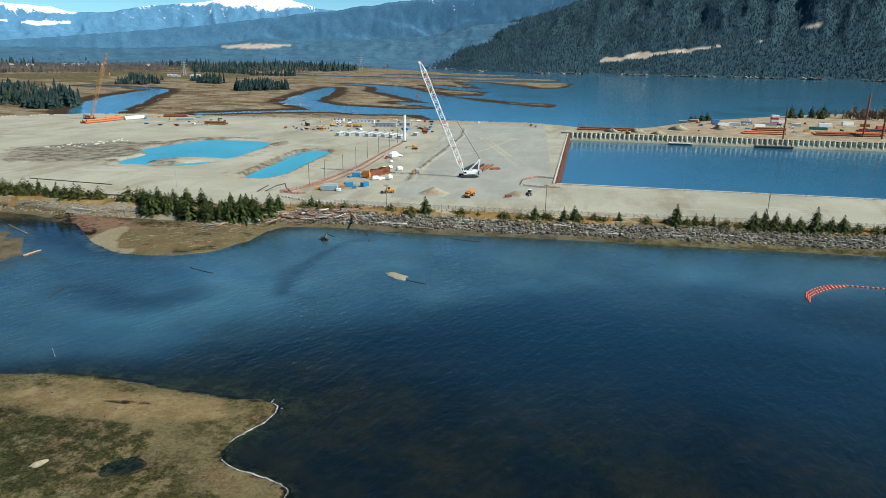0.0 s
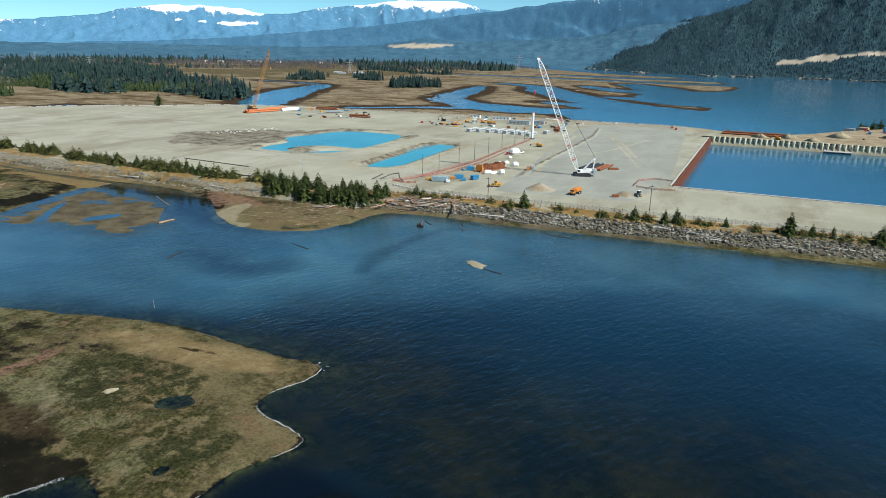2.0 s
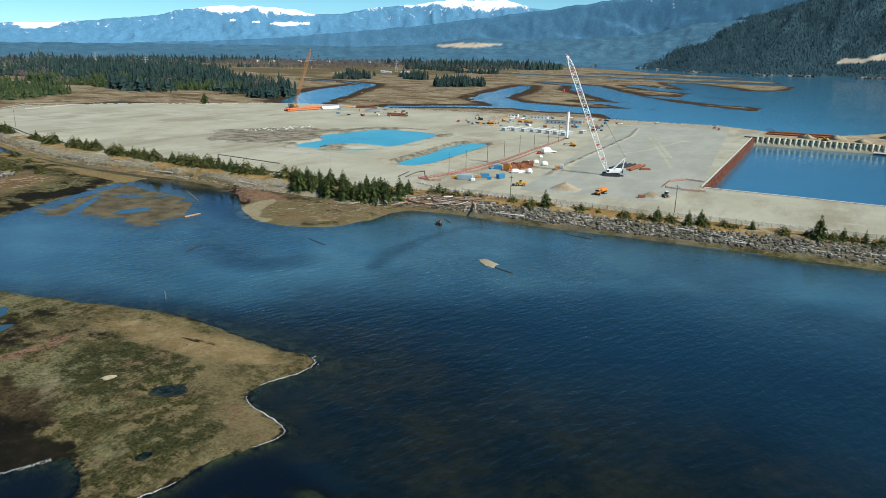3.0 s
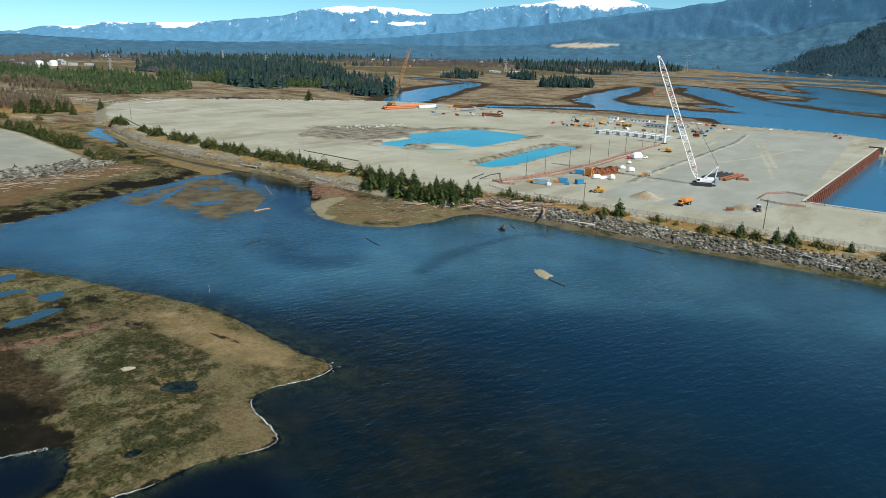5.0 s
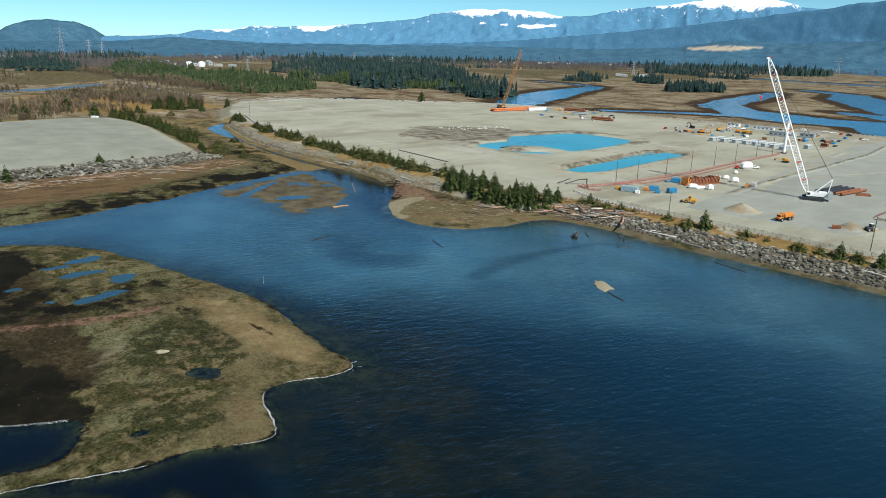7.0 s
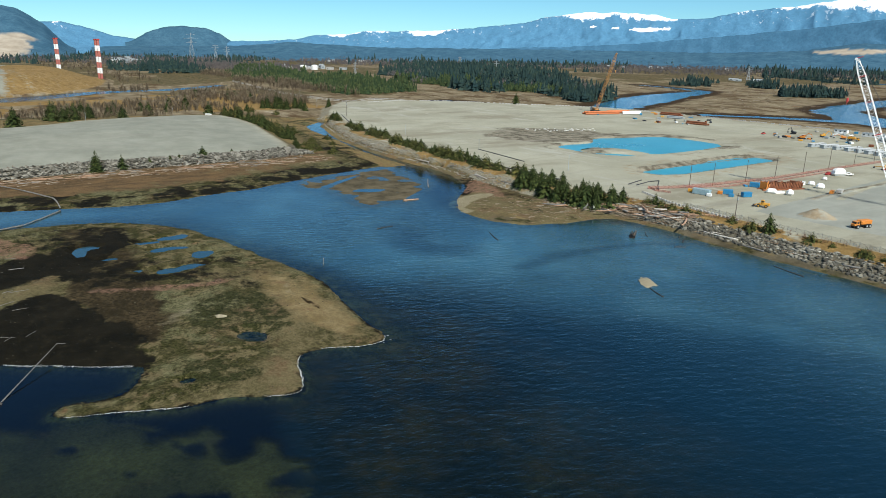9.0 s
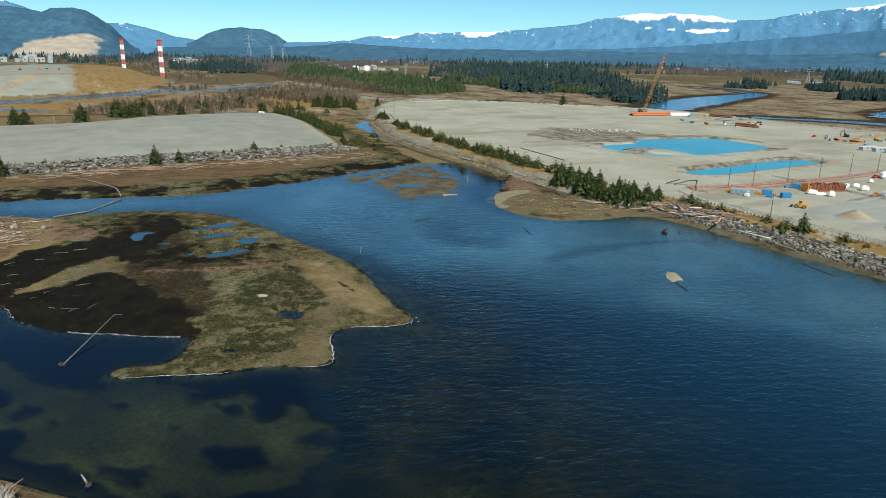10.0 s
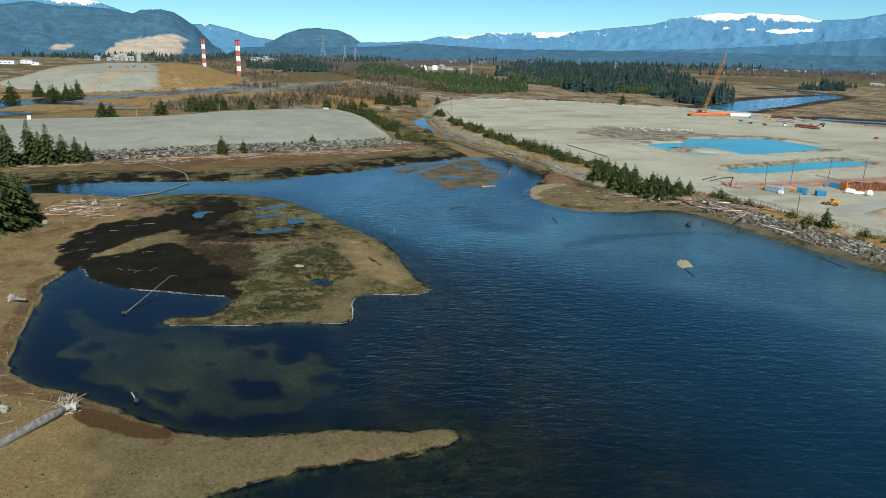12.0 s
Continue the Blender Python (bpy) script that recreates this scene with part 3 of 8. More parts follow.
def height(X, Y):
    """Ground height and the cover masks at every place."""
    n1, n2, n3 = fbm(X, Y, 45, 4, 1), fbm(X, Y, 9, 4, 2), fbm(X, Y, 220, 4, 3)
    wob = (n1 - 0.5) * 6 + (n2 - 0.5) * 2.5
    fill, foot = inside(X, Y, rounded(FILL)), inside(X, Y, rounded(FOOT, 2)) + wob * (0.4 + 0.7 * ((X < -140) & (X > -260)))
    fine = (fbm(X, Y, 10, 2, 31) - 0.5) * 2.4
    isl = inside(X, Y, rounded(ISLAND, 2)) + wob * 0.3 + fine + 0.9
    north = inside(X, Y, rounded(NORTH)) + wob * 0.4
    flat = inside(X, Y, rounded(FLAT, 2)) + wob * 1.6
    pad, delta = inside(X, Y, rounded(PAD)), inside(X, Y, rounded(DELTA), 200) + (n3 - 0.5) * 60 + wob
    # sea bed, with shoals in the bay
    bed = -3.3 + 2.0 * (1 - step(-np.hypot((X + 55) / 75, (Y - 68) / 50), -1.4, -1.0)) * step(fbm(X, Y, 60, 4, 5), 0.42, 0.68)
    near = np.maximum.reduce([foot, isl, north, flat])
    bed = np.maximum(bed, -0.35 - 1.0 * step(-np.hypot((X + 55) / 75, (Y - 68) / 50), -1.3, -0.9) + (0.075 + 0.12 * step(-np.hypot((X + 55) / 75, (Y - 68) / 50), -1.3, -0.9)) * np.clip(near, -60, 0) + (n1 - 0.5) * 1.6 * step(-near, 2, 16))
    for line in BAY_SILT:                            # pale silt tongues on the floor of the bay
        bed = np.maximum(bed, -3 + 2.48 * step(inside(X, Y, rounded(line, 2)) + (n1 - 0.5) * 6 + (n2 - 0.5) * 9 + (fbm(X, Y, 5, 3, 51) - 0.5) * 5, -1.6, 1.6) * (0.92 + 0.16 * step(fbm(X, Y, 16, 3, 52), 0.35, 0.65)))
    for line in SILT_HOLES:
        bed = bed - 1.7 * step(inside(X, Y, rounded(line, 2)) + (n2 - 0.5) * 8 + (fbm(X, Y, 6, 4, 53) - 0.5) * 12 - 1.3, -1.2, 1.2)
    for line in SHOALS:
        bed = np.maximum(bed, -3 + (0.8 + 0.75 * step(fbm(X, Y, 26, 4, 54), 0.38, 0.62)) * step(inside(X, Y, rounded(line, 2)) + (n1 - 0.5) * 26 + (n2 - 0.5) * 10, -16, 14))
    h = bed
    low = lambda d, top: np.where(d > 0, top * (1 - np.exp(-d * 0.09)) + (n2 - 0.5) * 0.22 * step(d, 0, 6) + 0.03, 0.03 + 0.5 * d)
    h = np.maximum(h, low(foot, 1.9))
    h = np.maximum(h, low(isl, 1.0 + 0.8 * step(-Y, -40, 0) + 0.4 * (n1 - 0.5)))
    h = np.maximum(h, low(north, 1.7))
    h = np.maximum(h, np.where(flat > -2, -0.13 + 0.24 * step(flat, -2, 14) + (n1 - 0.5) * 0.42 + (n2 - 0.5) * 0.34 + (fbm(X, Y, 5, 2, 55) - 0.5) * 0.16, -9))
    for line in FLAT_POOLS:
        h = np.where((flat > -3) & (north < 8) & (foot < 0), np.minimum(h, 0.30 - 0.55 * step(inside(X, Y, rounded(line, 2)) + wob * 1.5, -3, 4)), h)
    h = np.maximum(h, np.where(delta > 0, 0.25 + 1.6 * step(delta, 0, 50) + (n3 - 0.5) * 1.0 + 2.2 * step(-X, 900, 1300), -9))
    creek = inside(X, Y, CREEK_BED) + wob
    h = np.maximum(h, np.where(creek > 0, 0.12 + 0.5 * step(creek, 0, 14) + (n2 - 0.5) * 0.5, -9))
    # banks and fills
    h = np.maximum(h, np.where(fill > -14, 6.2 + np.minimum(fill, 0) * 0.46 + (n2 - 0.5) * 0.5 * step(-fill, 0, 2), -9))
    h = np.where(fill > 0, 6.2 + (n3 - 0.5) * 0.5, h)
    rise = step(pad, 12, 170) * 5.2 + 1.8 * step(Y - 53 + (X + 425) * 0.13, -9, 9) * step(pad, 2, 40)
    h = np.maximum(h, np.where(pad > -12, 5.2 + np.minimum(pad, 0) * 0.42 + rise * (pad > 0) + (n2 - 0.5) * 0.5 * (pad < 0), -9))
    # water courses
    cut = np.full(X.shape, -80.0)
    for line in CHANNELS:
        cut = np.maximum(cut, stroke(X, Y, line) + (wob * 0.4 if line[0][2] < 8 else wob * 1.1 + ((n3 - 0.5) * 16 + (n1 - 0.5) * 16 + (n2 - 0.5) * 8) * (Y > 780)))
    h = np.where(cut > -8, np.minimum(h, np.maximum(-cut * 0.16 - 0.1, -2.5)), h)
    tidal = (delta > 0) & (fill < -2) & (X > -1300) & (Y > 600) & (cut > -75)
    h = np.where(tidal, np.minimum(h, np.maximum(-cut * 0.022 + 0.05 + (n3 - 0.5) * 0.7 + (n1 - 0.5) * 0.5, -1.0)), h)
    h = np.where((X < -740) & (Y < 430) & (fill < -20), np.minimum(h, np.maximum(-cut * 0.018 + 0.1, -1.0)), h)
    for x, y, a, b in POOLS:
        r = np.hypot((X - x) / b, (Y - y) / a) + (n2 - 0.5) * 1.5 + (fbm(X, Y, 5, 2, 33) - 0.5) * 0.9
        h = np.where(r < 1.6, np.minimum(h, 0.7 * (r - 1)), h)
    basin = inside(X, Y, BASIN)
    h = np.where(basin > 0, -5.0, h)
    # pits of the two ponds, gravel heaps and the ditch round them
    pa = inside(X, Y, rounded(POND_A)) + wob * 0.35
    pb = inside(X, Y, rounded(POND_B)) + wob * 0.1
    h = np.where(fill > 20, h - np.maximum(1.7 * step(pa, -3.5, 2), 2.6 * step(pb, -5, 1.5)) + ((n2 - 0.5) * 2.0 + 0.2) * step(pa, -24, -8) * step(-pa, 0.5, 4) * step(n1, 0.4, 0.56) + 0.9 * step(stroke(X, Y, [(-217, 400, 1), (-218, 440, 1.5), (-220, 520, 1)]), -2.5, 0.5), h)
    berm = stroke(X, Y, [(-106, 405, 0.6), (-110, 443, 0.8), (-112, 539, 0.8), (-115, 640, 0.8), (-125, 706, 0.6)])
    h = h + 0.9 * step(berm + (n2 - 0.5) * 1.2, -1.8, 0.4)
    for x, y, r, top in HEAPS:
        h = h + np.maximum(top * (1 - np.hypot(X - x, Y - y) / r) + (n2 - 0.5) * 0.3, 0) * (np.hypot(X - x, Y - y) < r)
    mound = inside(X, Y, rounded(MOUND), 120)
    h = np.where((mound > 0) & (cut < -3), np.maximum(h, 1.5 + 25 * step(mound, -8, 105) + (n3 - 0.5) * 3), h)
    cap = mound + (n3 - 0.5) * 14
    masks = {
        "bench": np.clip(0.9 * step(-np.abs(cap - 98), -9, -4) + 0.9 * step(Y + (n3 - 0.5) * 40, 66, 84) * (np.abs(Y - 98 - (X + 1100) * 0.12) > 6) + 0.5 * step(-np.abs(Y + 30 + (X + 1080) * 0.5 + (n3 - 0.5) * 30), -14, -5), 0, 1) * step(mound, 3, 9) * (h > 2),
        "gravel": np.maximum(np.maximum(step(fill, -1, 2), step(pad, 0, 3)), step(mound, 0, 8) * np.maximum(step(62 - Y + (n3 - 0.5) * 90, -10, 10), step(-np.abs(Y - 98 - (X + 1100) * 0.12), -12, -7))) * (h > 2),
        "bank": np.clip(step(fill, -15, -12) * (fill < 0) * (Y < 400) * step(X, -215, -170) + step(pad, -12, -9) * (pad < 0) * (X > -430), 0, 1) * step(h, 0.9, 1.8),
        "scree": 0.9 * step(fill, -14, -10) * (fill < 0.5) * (Y < 440) * step(-X, 170, 215) * step(h, 1.2, 2.2),
        "grass": step(mound, 0, 8) * (0.75 - 0.75 * step(62 - Y + (n3 - 0.5) * 90, -10, 10)) * 0.8 + (0.45 + 0.55 * step(fbm(X, Y, 14, 3, 9), 0.36, 0.5)) * step(fill, -4, -1) * step(-fill, -13, -8) * (Y < 350) * (X > -620) * (X < 700) * (1 - 0.4 * (X < -330))
                 + 0.9 * step(fbm(X, Y, 70, 4, 61), 0.36, 0.5) * step(-X + (n3 - 0.5) * 160, 690, 760) * step(X + (n3 - 0.5) * 200, -1250, -1150) * step(-Y + (n3 - 0.5) * 120, -480, -400) * (Y > -160) * (mound < 0) * (pad < -14) * (fill < -16) * (h > 0.3),
        "mud": np.clip((sum(step(inside(X, Y, rounded(q, 2)) + (n1 - 0.5) * 10 + (n2 - 0.5) * 12, -6, 2) for q in MUD) - 0.8 * step(inside(X, Y, rounded(MUD_STRIP, 2)) + (n2 - 0.5) * 8, -2, 2)) * (isl > 0)
                       + 0.75 * step(inside(X, Y, rounded(SPIT_DARK, 2)) + (n2 - 0.5) * 10, -3, 3) * (foot > 0) + 0.9 * step(inside(X, Y, rounded(CREEK_MUD, 2)) + (n2 - 0.5) * 10, -4, 3) * (h < 1.6)
                       + 0.55 * step(inside(X, Y, rounded(DARK_FLAT, 2)) + (n1 - 0.5) * 16 + (n2 - 0.5) * 18, -5, 5)
                       + step(isl, -2.5, 0.2) * (isl < 1.2) * 0.5 * (X > -140)
                       + step(north, -4, 2) * step(-north + (n1 - 0.5) * 34 + (n2 - 0.5) * 22, -40, -16) * (X > -420) * (0.25 + 0.5 * step(n1 * 0.4 + n2 * 0.6, 0.40, 0.60))
                       + step(fbm(X, Y, 22, 5, 12), 0.48, 0.66) * step(isl, 6, 12) * step(Y, 46, 62) * step(-X, 108, 150) * 0.55, 0, 1),
        "algae": np.clip(step(fbm(X, Y, 40, 3, 14), 0.22, 0.44) * step(isl + (n1 - 0.5) * 6, -3, 1) * step(Y, 34, 52) * step(-X, 36, 56) + step(foot, 1, 6) * (Y < 312) * 0.45 * step(n2 * 0.5 + n1 * 0.5, 0.45, 0.6) + 0.9 * step(foot, -1, 1) * step(-foot, -9, -5) * (X > -110) + step(north, -2, 3) * step(-north, -36, -26) + (h < -0.4) * (np.hypot((X + 62) / 75, (Y - 62) / 42) > 1.05), 0, 1) * (1 - step(-np.hypot((X + 100) / 13, (Y - 122) / 22), -1.1, -0.8)),
        "dune": 0.75 * step(inside(X, Y, rounded(DUNE, 2)) + (n1 - 0.5) * 7 + (n2 - 0.5) * 7, -4, 6) * (isl > 0.5) + 0.3 * step(isl, 0.5, 3) * step(-isl + (n1 - 0.5) * 14, -16, -5) * (Y > 96) * (X < -84),
        "red": sum(0.62 * step(inside(X, Y, rounded(q, 2)) + (n2 - 0.5) * 11, -1.5, 2.5) for q in RED) * (isl > 0) + 0.8 * step(inside(X, Y, rounded(SPIT_RED, 2)) + (n2 - 0.5) * 8, -4, 2),
        "clumps": np.clip(sum(step(inside(X, Y, rounded(q, 2)) + (n1 - 0.5) * 8 + (n2 - 0.5) * 8, -4, 3) for q in CLUMPS), 0, 1) * (isl > 1) + 0.8 * step(foot, 1, 4) * step(X, -206, -188) * step(-X, 130, 142) * step(-Y, -306, -296) * step(n2 * 0.6 + n1 * 0.4, 0.42, 0.6),
        "brown": 0.9 * step(inside(X, Y, rounded(BROWN, 2)) + (n1 - 0.5) * 12 + (n2 - 0.5) * 8, -6, 4) * (isl > 1) + 0.6 * step(-np.hypot((X + 225) / 42, (Y - 289) / 12) - (n2 - 0.5) * 1.6 - (n1 - 0.5), -1.2, -0.5) * (foot > 4) + 0.75 * step(isl, 6, 14) * step(-Y, -104, -88) * step(Y, 62, 76) * step(-X, 128, 150) * step(n1, 0.35, 0.6),
        "heap": step(inside(X, Y, rounded([(-25, 42), (-22, 47), (-15, 54), (-8, 61), (-6, 58), (-9, 52), (-16, 45), (-21, 41)], 2)) + (n2 - 0.5) * 4, -1.5, 1.5),
        "seam": np.maximum.reduce([0.62 * step(stroke(X, Y, q) + (n2 - 0.5) * 4.0, -1.0, 1.0) for q in SEAMS]),
        "graded": np.clip(step(inside(X, Y, GRADED), -3, 3) - 0.9 * step(np.maximum.reduce([stroke(X, Y, q) for q in TRACKS]), -1.6, 0.6) - step(stroke(X, Y, [(-100, 420, 1), (-111, 470, 1), (-122, 560, 1), (-132, 650, 1)]), -2, 0), 0, 1),
        "packed": 0.85 * step(pad, 0, 12) + 0.75 * step(mound, 4, 20) * (Y < 70 + (n3 - 0.5) * 90),
        "spoil": sum(np.hypot(X - x, Y - y) < r * 0.95 for x, y, r, _ in HEAPS) * 0.55 + 0.4 * step(pb, -26, -12) * (fill > 10) * step(n1, 0.3, 0.5) + ((fill > -6) & (Y > 698) & (X > -10)) * 1.0 + ((fill > -6) & (Y > 745) & (X <= -10) & (X > -600)) * 0.45,
        "silt_and_sky": np.clip(step(inside(X, Y, rounded(SILT, 2)) + (n1 - 0.5) * 34 + (n2 - 0.5) * 8, -14, 16) * (0.62 + 0.38 * step(fbm(X, Y, 55, 3, 44), 0.35, 0.62)) * (0.5 + 0.5 * step(-X, 60, 170))
                        + (0.31 + 0.28 * step(fbm(X, Y, 70, 3, 45), 0.35, 0.62)) * step(inside(X, Y, rounded(FOOT, 2), 170) + (n1 - 0.5) * 40 + (n3 - 0.5) * 40, -128, -22) * step(X, -215, -120) * (Y < 420)
                        - 0.6 * step(inside(X, Y, rounded(SILT_GAP, 2)) + (n1 - 0.5) * 14 + (n2 - 0.5) * 8, -9, 9) - 0.75 * step(stroke(X, Y, [(-96, 292, 2), (-104, 284, 4), (-108, 262, 5), (-110, 238, 5), (-104, 214, 3)]) + (n1 - 0.5) * 8, -5, 4), 0, 1),
        "wind": step(-near, 1, 16) * step(X + 0.55 * Y, -190, -60) * (1 - step(-np.hypot((X + 62) / 75, (Y - 62) / 42), -1.15, -0.85)) * (0.55 + 0.45 * step(X, -170, -60)) * (Y < 400) + 0.4 * (Y > 420) + 0.8 * (X < -700) * (Y < 420),
        "kelp": step(-(Y + 0.22 * X) + (n1 - 0.5) * 40, -205, -125) * (1 - step(-np.hypot((X + 62) / 75, (Y - 62) / 42), -1.1, -0.85)) * (near < 0) * (X > -110),
        "sky_tint": np.maximum(step(Y, 700, 800) * (0.85 + 0.15 * step(-X, -260, 60)), 0.5 * (inside(X, Y, BASIN) > -1)),
        "pale": 0.4 * step(inside(X, Y, rounded(PALE_RUN, 2)) + (n2 - 0.5) * 7, -2, 3) * (isl > 1) + 0.35 * step(inside(X, Y, rounded(MUD_STRIP, 2)) + (n2 - 0.5) * 5, -1, 2) + 0.5 * step(inside(X, Y, rounded(PALE_DUNE, 2)) + (n2 - 0.5) * 5, -2, 2.5) + 0.9 * step(inside(X, Y, rounded(PALE_TIP, 2)) + (n2 - 0.5) * 5, -1.5, 2) * (foot > 0),
        "silted": np.clip(step(flat, -4, 2) * (h > -0.4) * (foot < 0) * (north < 0) + 0.75 * step(-foot, -16, -4) * (foot > 0) * (Y < 318) * step(n1, 0.3, 0.55), 0, 1),
        "wet": step(-h, -1.05, -0.35) * (delta > -40) * (fill < -2) * (Y > 600),
        "beach": np.clip(step(-Y, -58, -34) * (isl > 0) * 1.0 + np.maximum(step(north, 30, 48) * (0.45 + 0.55 * step(n1, 0.4, 0.55)), 0.75 * step(creek, -12, 2) * step(n2, 0.3, 0.5)) + 0.4 * step(foot, 1, 5) * (Y < 320) * step(n1, 0.35, 0.5), 0, 1) * (h < 3.4),
        "marsh": step(delta, 2, 8) * (fill < -2) * (h > 0.1),
        "churned": np.maximum(step(pa, -26, -4) * step(n1, 0.36, 0.6), step(-np.hypot((X + 378) / 62, (Y - 468) / 60) + (n1 - 0.5), -1.1, -0.6)) * (pa < 2) * (fill > 10) + 0.7 * step(pb, -9, -3) * (fill > 10) + 0.7 * step(berm + (n2 - 0.5), -1.8, 0.2),
        "woods": np.clip(sum(step(inside(X, Y, rounded(q[0]), 80), -25, 5) for q in FORESTS), 0, 1) * (h > 0.5) + step(fbm(X, Y, 160, 3, 20), 0.42, 0.55) * (X < -1000) * (delta > 0) * (h > 1) * (mound < -10),
        "clear": np.clip(np.exp(h * 0.75), 0, 1) * (h < 0.05) * 0.95,
    }
    pool = np.zeros(X.shape)
    for x, y, a, b in POOLS[:9]:
        pool = np.maximum(pool, np.hypot((X - x) / (b + 2.5), (Y - y) / (a + 2.5)) < 1.4)
    for line in FLAT_POOLS:
        pool = np.maximum(pool, 0.8 * step(inside(X, Y, line), -2, 3))
    masks["clear"] = masks["clear"] * (1 - 0.85 * pool)
    # pools take the pale silt blue as a painted stand-in for reflected sky
    masks["silt_and_sky"] = np.maximum(masks["silt_and_sky"], 0.55 * pool)
    masks["wrack"] = step(north + (n2 - 0.5) * 18 + (n1 - 0.5) * 16, 20, 36) * (X > -400) * (pad < -3) * (Y > -40) * (0.55 + 0.35 * step(n1, 0.4, 0.6))
    masks["wrack"] = np.maximum(masks["wrack"], step(isl, 0, 1) * step(-isl, -9, -2) * (Y < 62) * (X < 4) * (X > -160) * (0.25 + 0.6 * step(n2 + n1 * 0.4, 0.55, 0.8)) * (h < 1.5))
    masks["wrack"] = np.maximum(masks["wrack"], step(isl, 1, 4) * step(-Y, -44, -30) * step(-X, 105, 135) * (0.1 + 0.4 * step(n1 * 0.6 + n2 * 0.5, 0.48, 0.64)))
    masks["wrack"] = masks["wrack"] * (1 - step(masks["mud"], 0.05, 0.3) * (isl > 0))
    masks["beach"] = masks["beach"] * (1 - 0.9 * masks["mud"] * (isl > 0))
    masks["grass"] = np.clip(masks["grass"], 0, 1)
    return h, masks


FORESTS = [
    ([(-935, 605), (-990, 530), (-1250, 535), (-1500, 515), (-1900, 550), (-2100, 760), (-1500, 740), (-1150, 700)], 3600, 14, 25, 41, "dense dark green conifer plantation on the flats"),
    ([(-800, 900), (-905, 900), (-1000, 845), (-1200, 830), (-1700, 1000), (-2300, 1500), (-1600, 1500), (-1000, 1080), (-850, 990)], 5200, 15, 34, 42, "tall mixed conifer forest beyond the marsh"),
    ([(-709, 1286), (-650, 1315), (-610, 1400), (-690, 1390)], 240, 17, 27, 43, "compact grove of dark conifers on the marsh"),
]
POND_A = [(-328, 555), (-300, 560), (-269, 557), (-260, 523), (-257, 480), (-257, 458), (-266, 461), (-287, 461), (-299, 452), (-306, 438), (-294, 424), (-283, 430), (-273, 443), (-262, 447), (-256, 444), (-265, 428), (-280, 420), (-303, 419), (-321, 419), (-327, 437), (-325, 452),
          (-327, 466), (-349, 485), (-339, 513), (-336, 540)]
POND_B = [(-224, 524), (-200, 524), (-199, 488), (-195, 438), (-193, 397), (-212, 392), (-217, 425), (-222, 476)]
TRACKS = [[(-109, 674, 1), (-82, 589, 1), (-61, 525, 1), (-48, 483, 1)], [(-103, 674, 1), (-77, 589, 1), (-56, 525, 1)], [(-79, 614, 1), (-60, 640, 1), (-30, 655, 1)], [(-100, 500, 1), (-80, 560, 1), (-66, 640, 1)]]
HEAPS = [(-83, 371, 8.5, 4.4), (-37, 377, 6.2, 3.4)]
MOUND = [(-1046, -122), (-1010, -50), (-1060, 37), (-1130, 160), (-1400, 240), (-1700, 240), (-1800, 60), (-1700, -150), (-1300, -220)]


def axis(knots):
    """Coordinates with a spacing that changes from knot to knot: (start, spacing)."""
    out = [knots[0][0]]
    for (a, s), (b, s2) in zip(knots, knots[1:]):
        while out[-1] < b:
            k = (out[-1] - a) / (b - a)
            out.append(out[-1] + s + (s2 - s) * max(k, 0))
    return np.array(out)


def grid_mesh(name, xs, ys, z, mat, attrs, smooth=True):
    nx, ny = len(xs), len(ys)
    X, Y = np.meshgrid(xs, ys)
    co = np.stack([X, Y, z], -1).reshape(-1, 3)
    i = np.arange(nx * ny).reshape(ny, nx)
    q = np.stack([i[:-1, :-1], i[:-1, 1:], i[1:, 1:], i[1:, :-1]], -1).reshape(-1, 4)
    return array_mesh(name, co, q, mat, attrs, smooth)


def array_mesh(name, co, faces, mat, attrs=None, smooth=False):
    """A mesh from numpy arrays; all faces have the same number of corners."""
    me = bpy.data.meshes.new(name)
    k = faces.shape[1]
    me.vertices.add(len(co))
    me.vertices.foreach_set("co", np.ascontiguousarray(co, np.float32).ravel())
    me.loops.add(faces.size)
    me.loops.foreach_set("vertex_index", faces.astype(np.int32).ravel())
    me.polygons.add(len(faces))
    me.polygons.foreach_set("loop_start", np.arange(0, faces.size, k, dtype=np.int32))
    me.polygons.foreach_set("use_smooth", np.full(len(faces), smooth))
    me.update(calc_edges=True)
    for key, v in (attrs or {}).items():
        me.attributes.new(key, "FLOAT", "POINT").data.foreach_set("value", np.ascontiguousarray(v, np.float32).ravel())
    if mat:
        me.materials.append(mat)
    return new(name, me)


xs = axis([(-5300, 260), (-2600, 90), (-1300, 14), (-700, 4), (-420, 2.0), (-150, 1.8), (-125, 1.15), (25, 1.15), (60, 1.8), (180, 4), (700, 25), (1600, 120), (5300, 300)])
ys = axis([(-2600, 300), (-300, 20), (-60, 3), (12, 1.15), (140, 1.15), (170, 1.7), (240, 1.8), (340, 1.8), (440, 3.4), (800, 5), (1300, 14), (2500, 50), (5300, 220)])
GX, GY = np.meshgrid(xs, ys)
GH, GM = height(GX, GY)
ground = tagged(grid_mesh("ground", xs, ys, GH, M_GROUND, {k: v for k, v in GM.items() if k not in ("clear", "silt_and_sky", "wind", "sky_tint", "kelp")}),
                "tidal flats, gravel fill and marsh of a river delta", "ground", kind="structure")


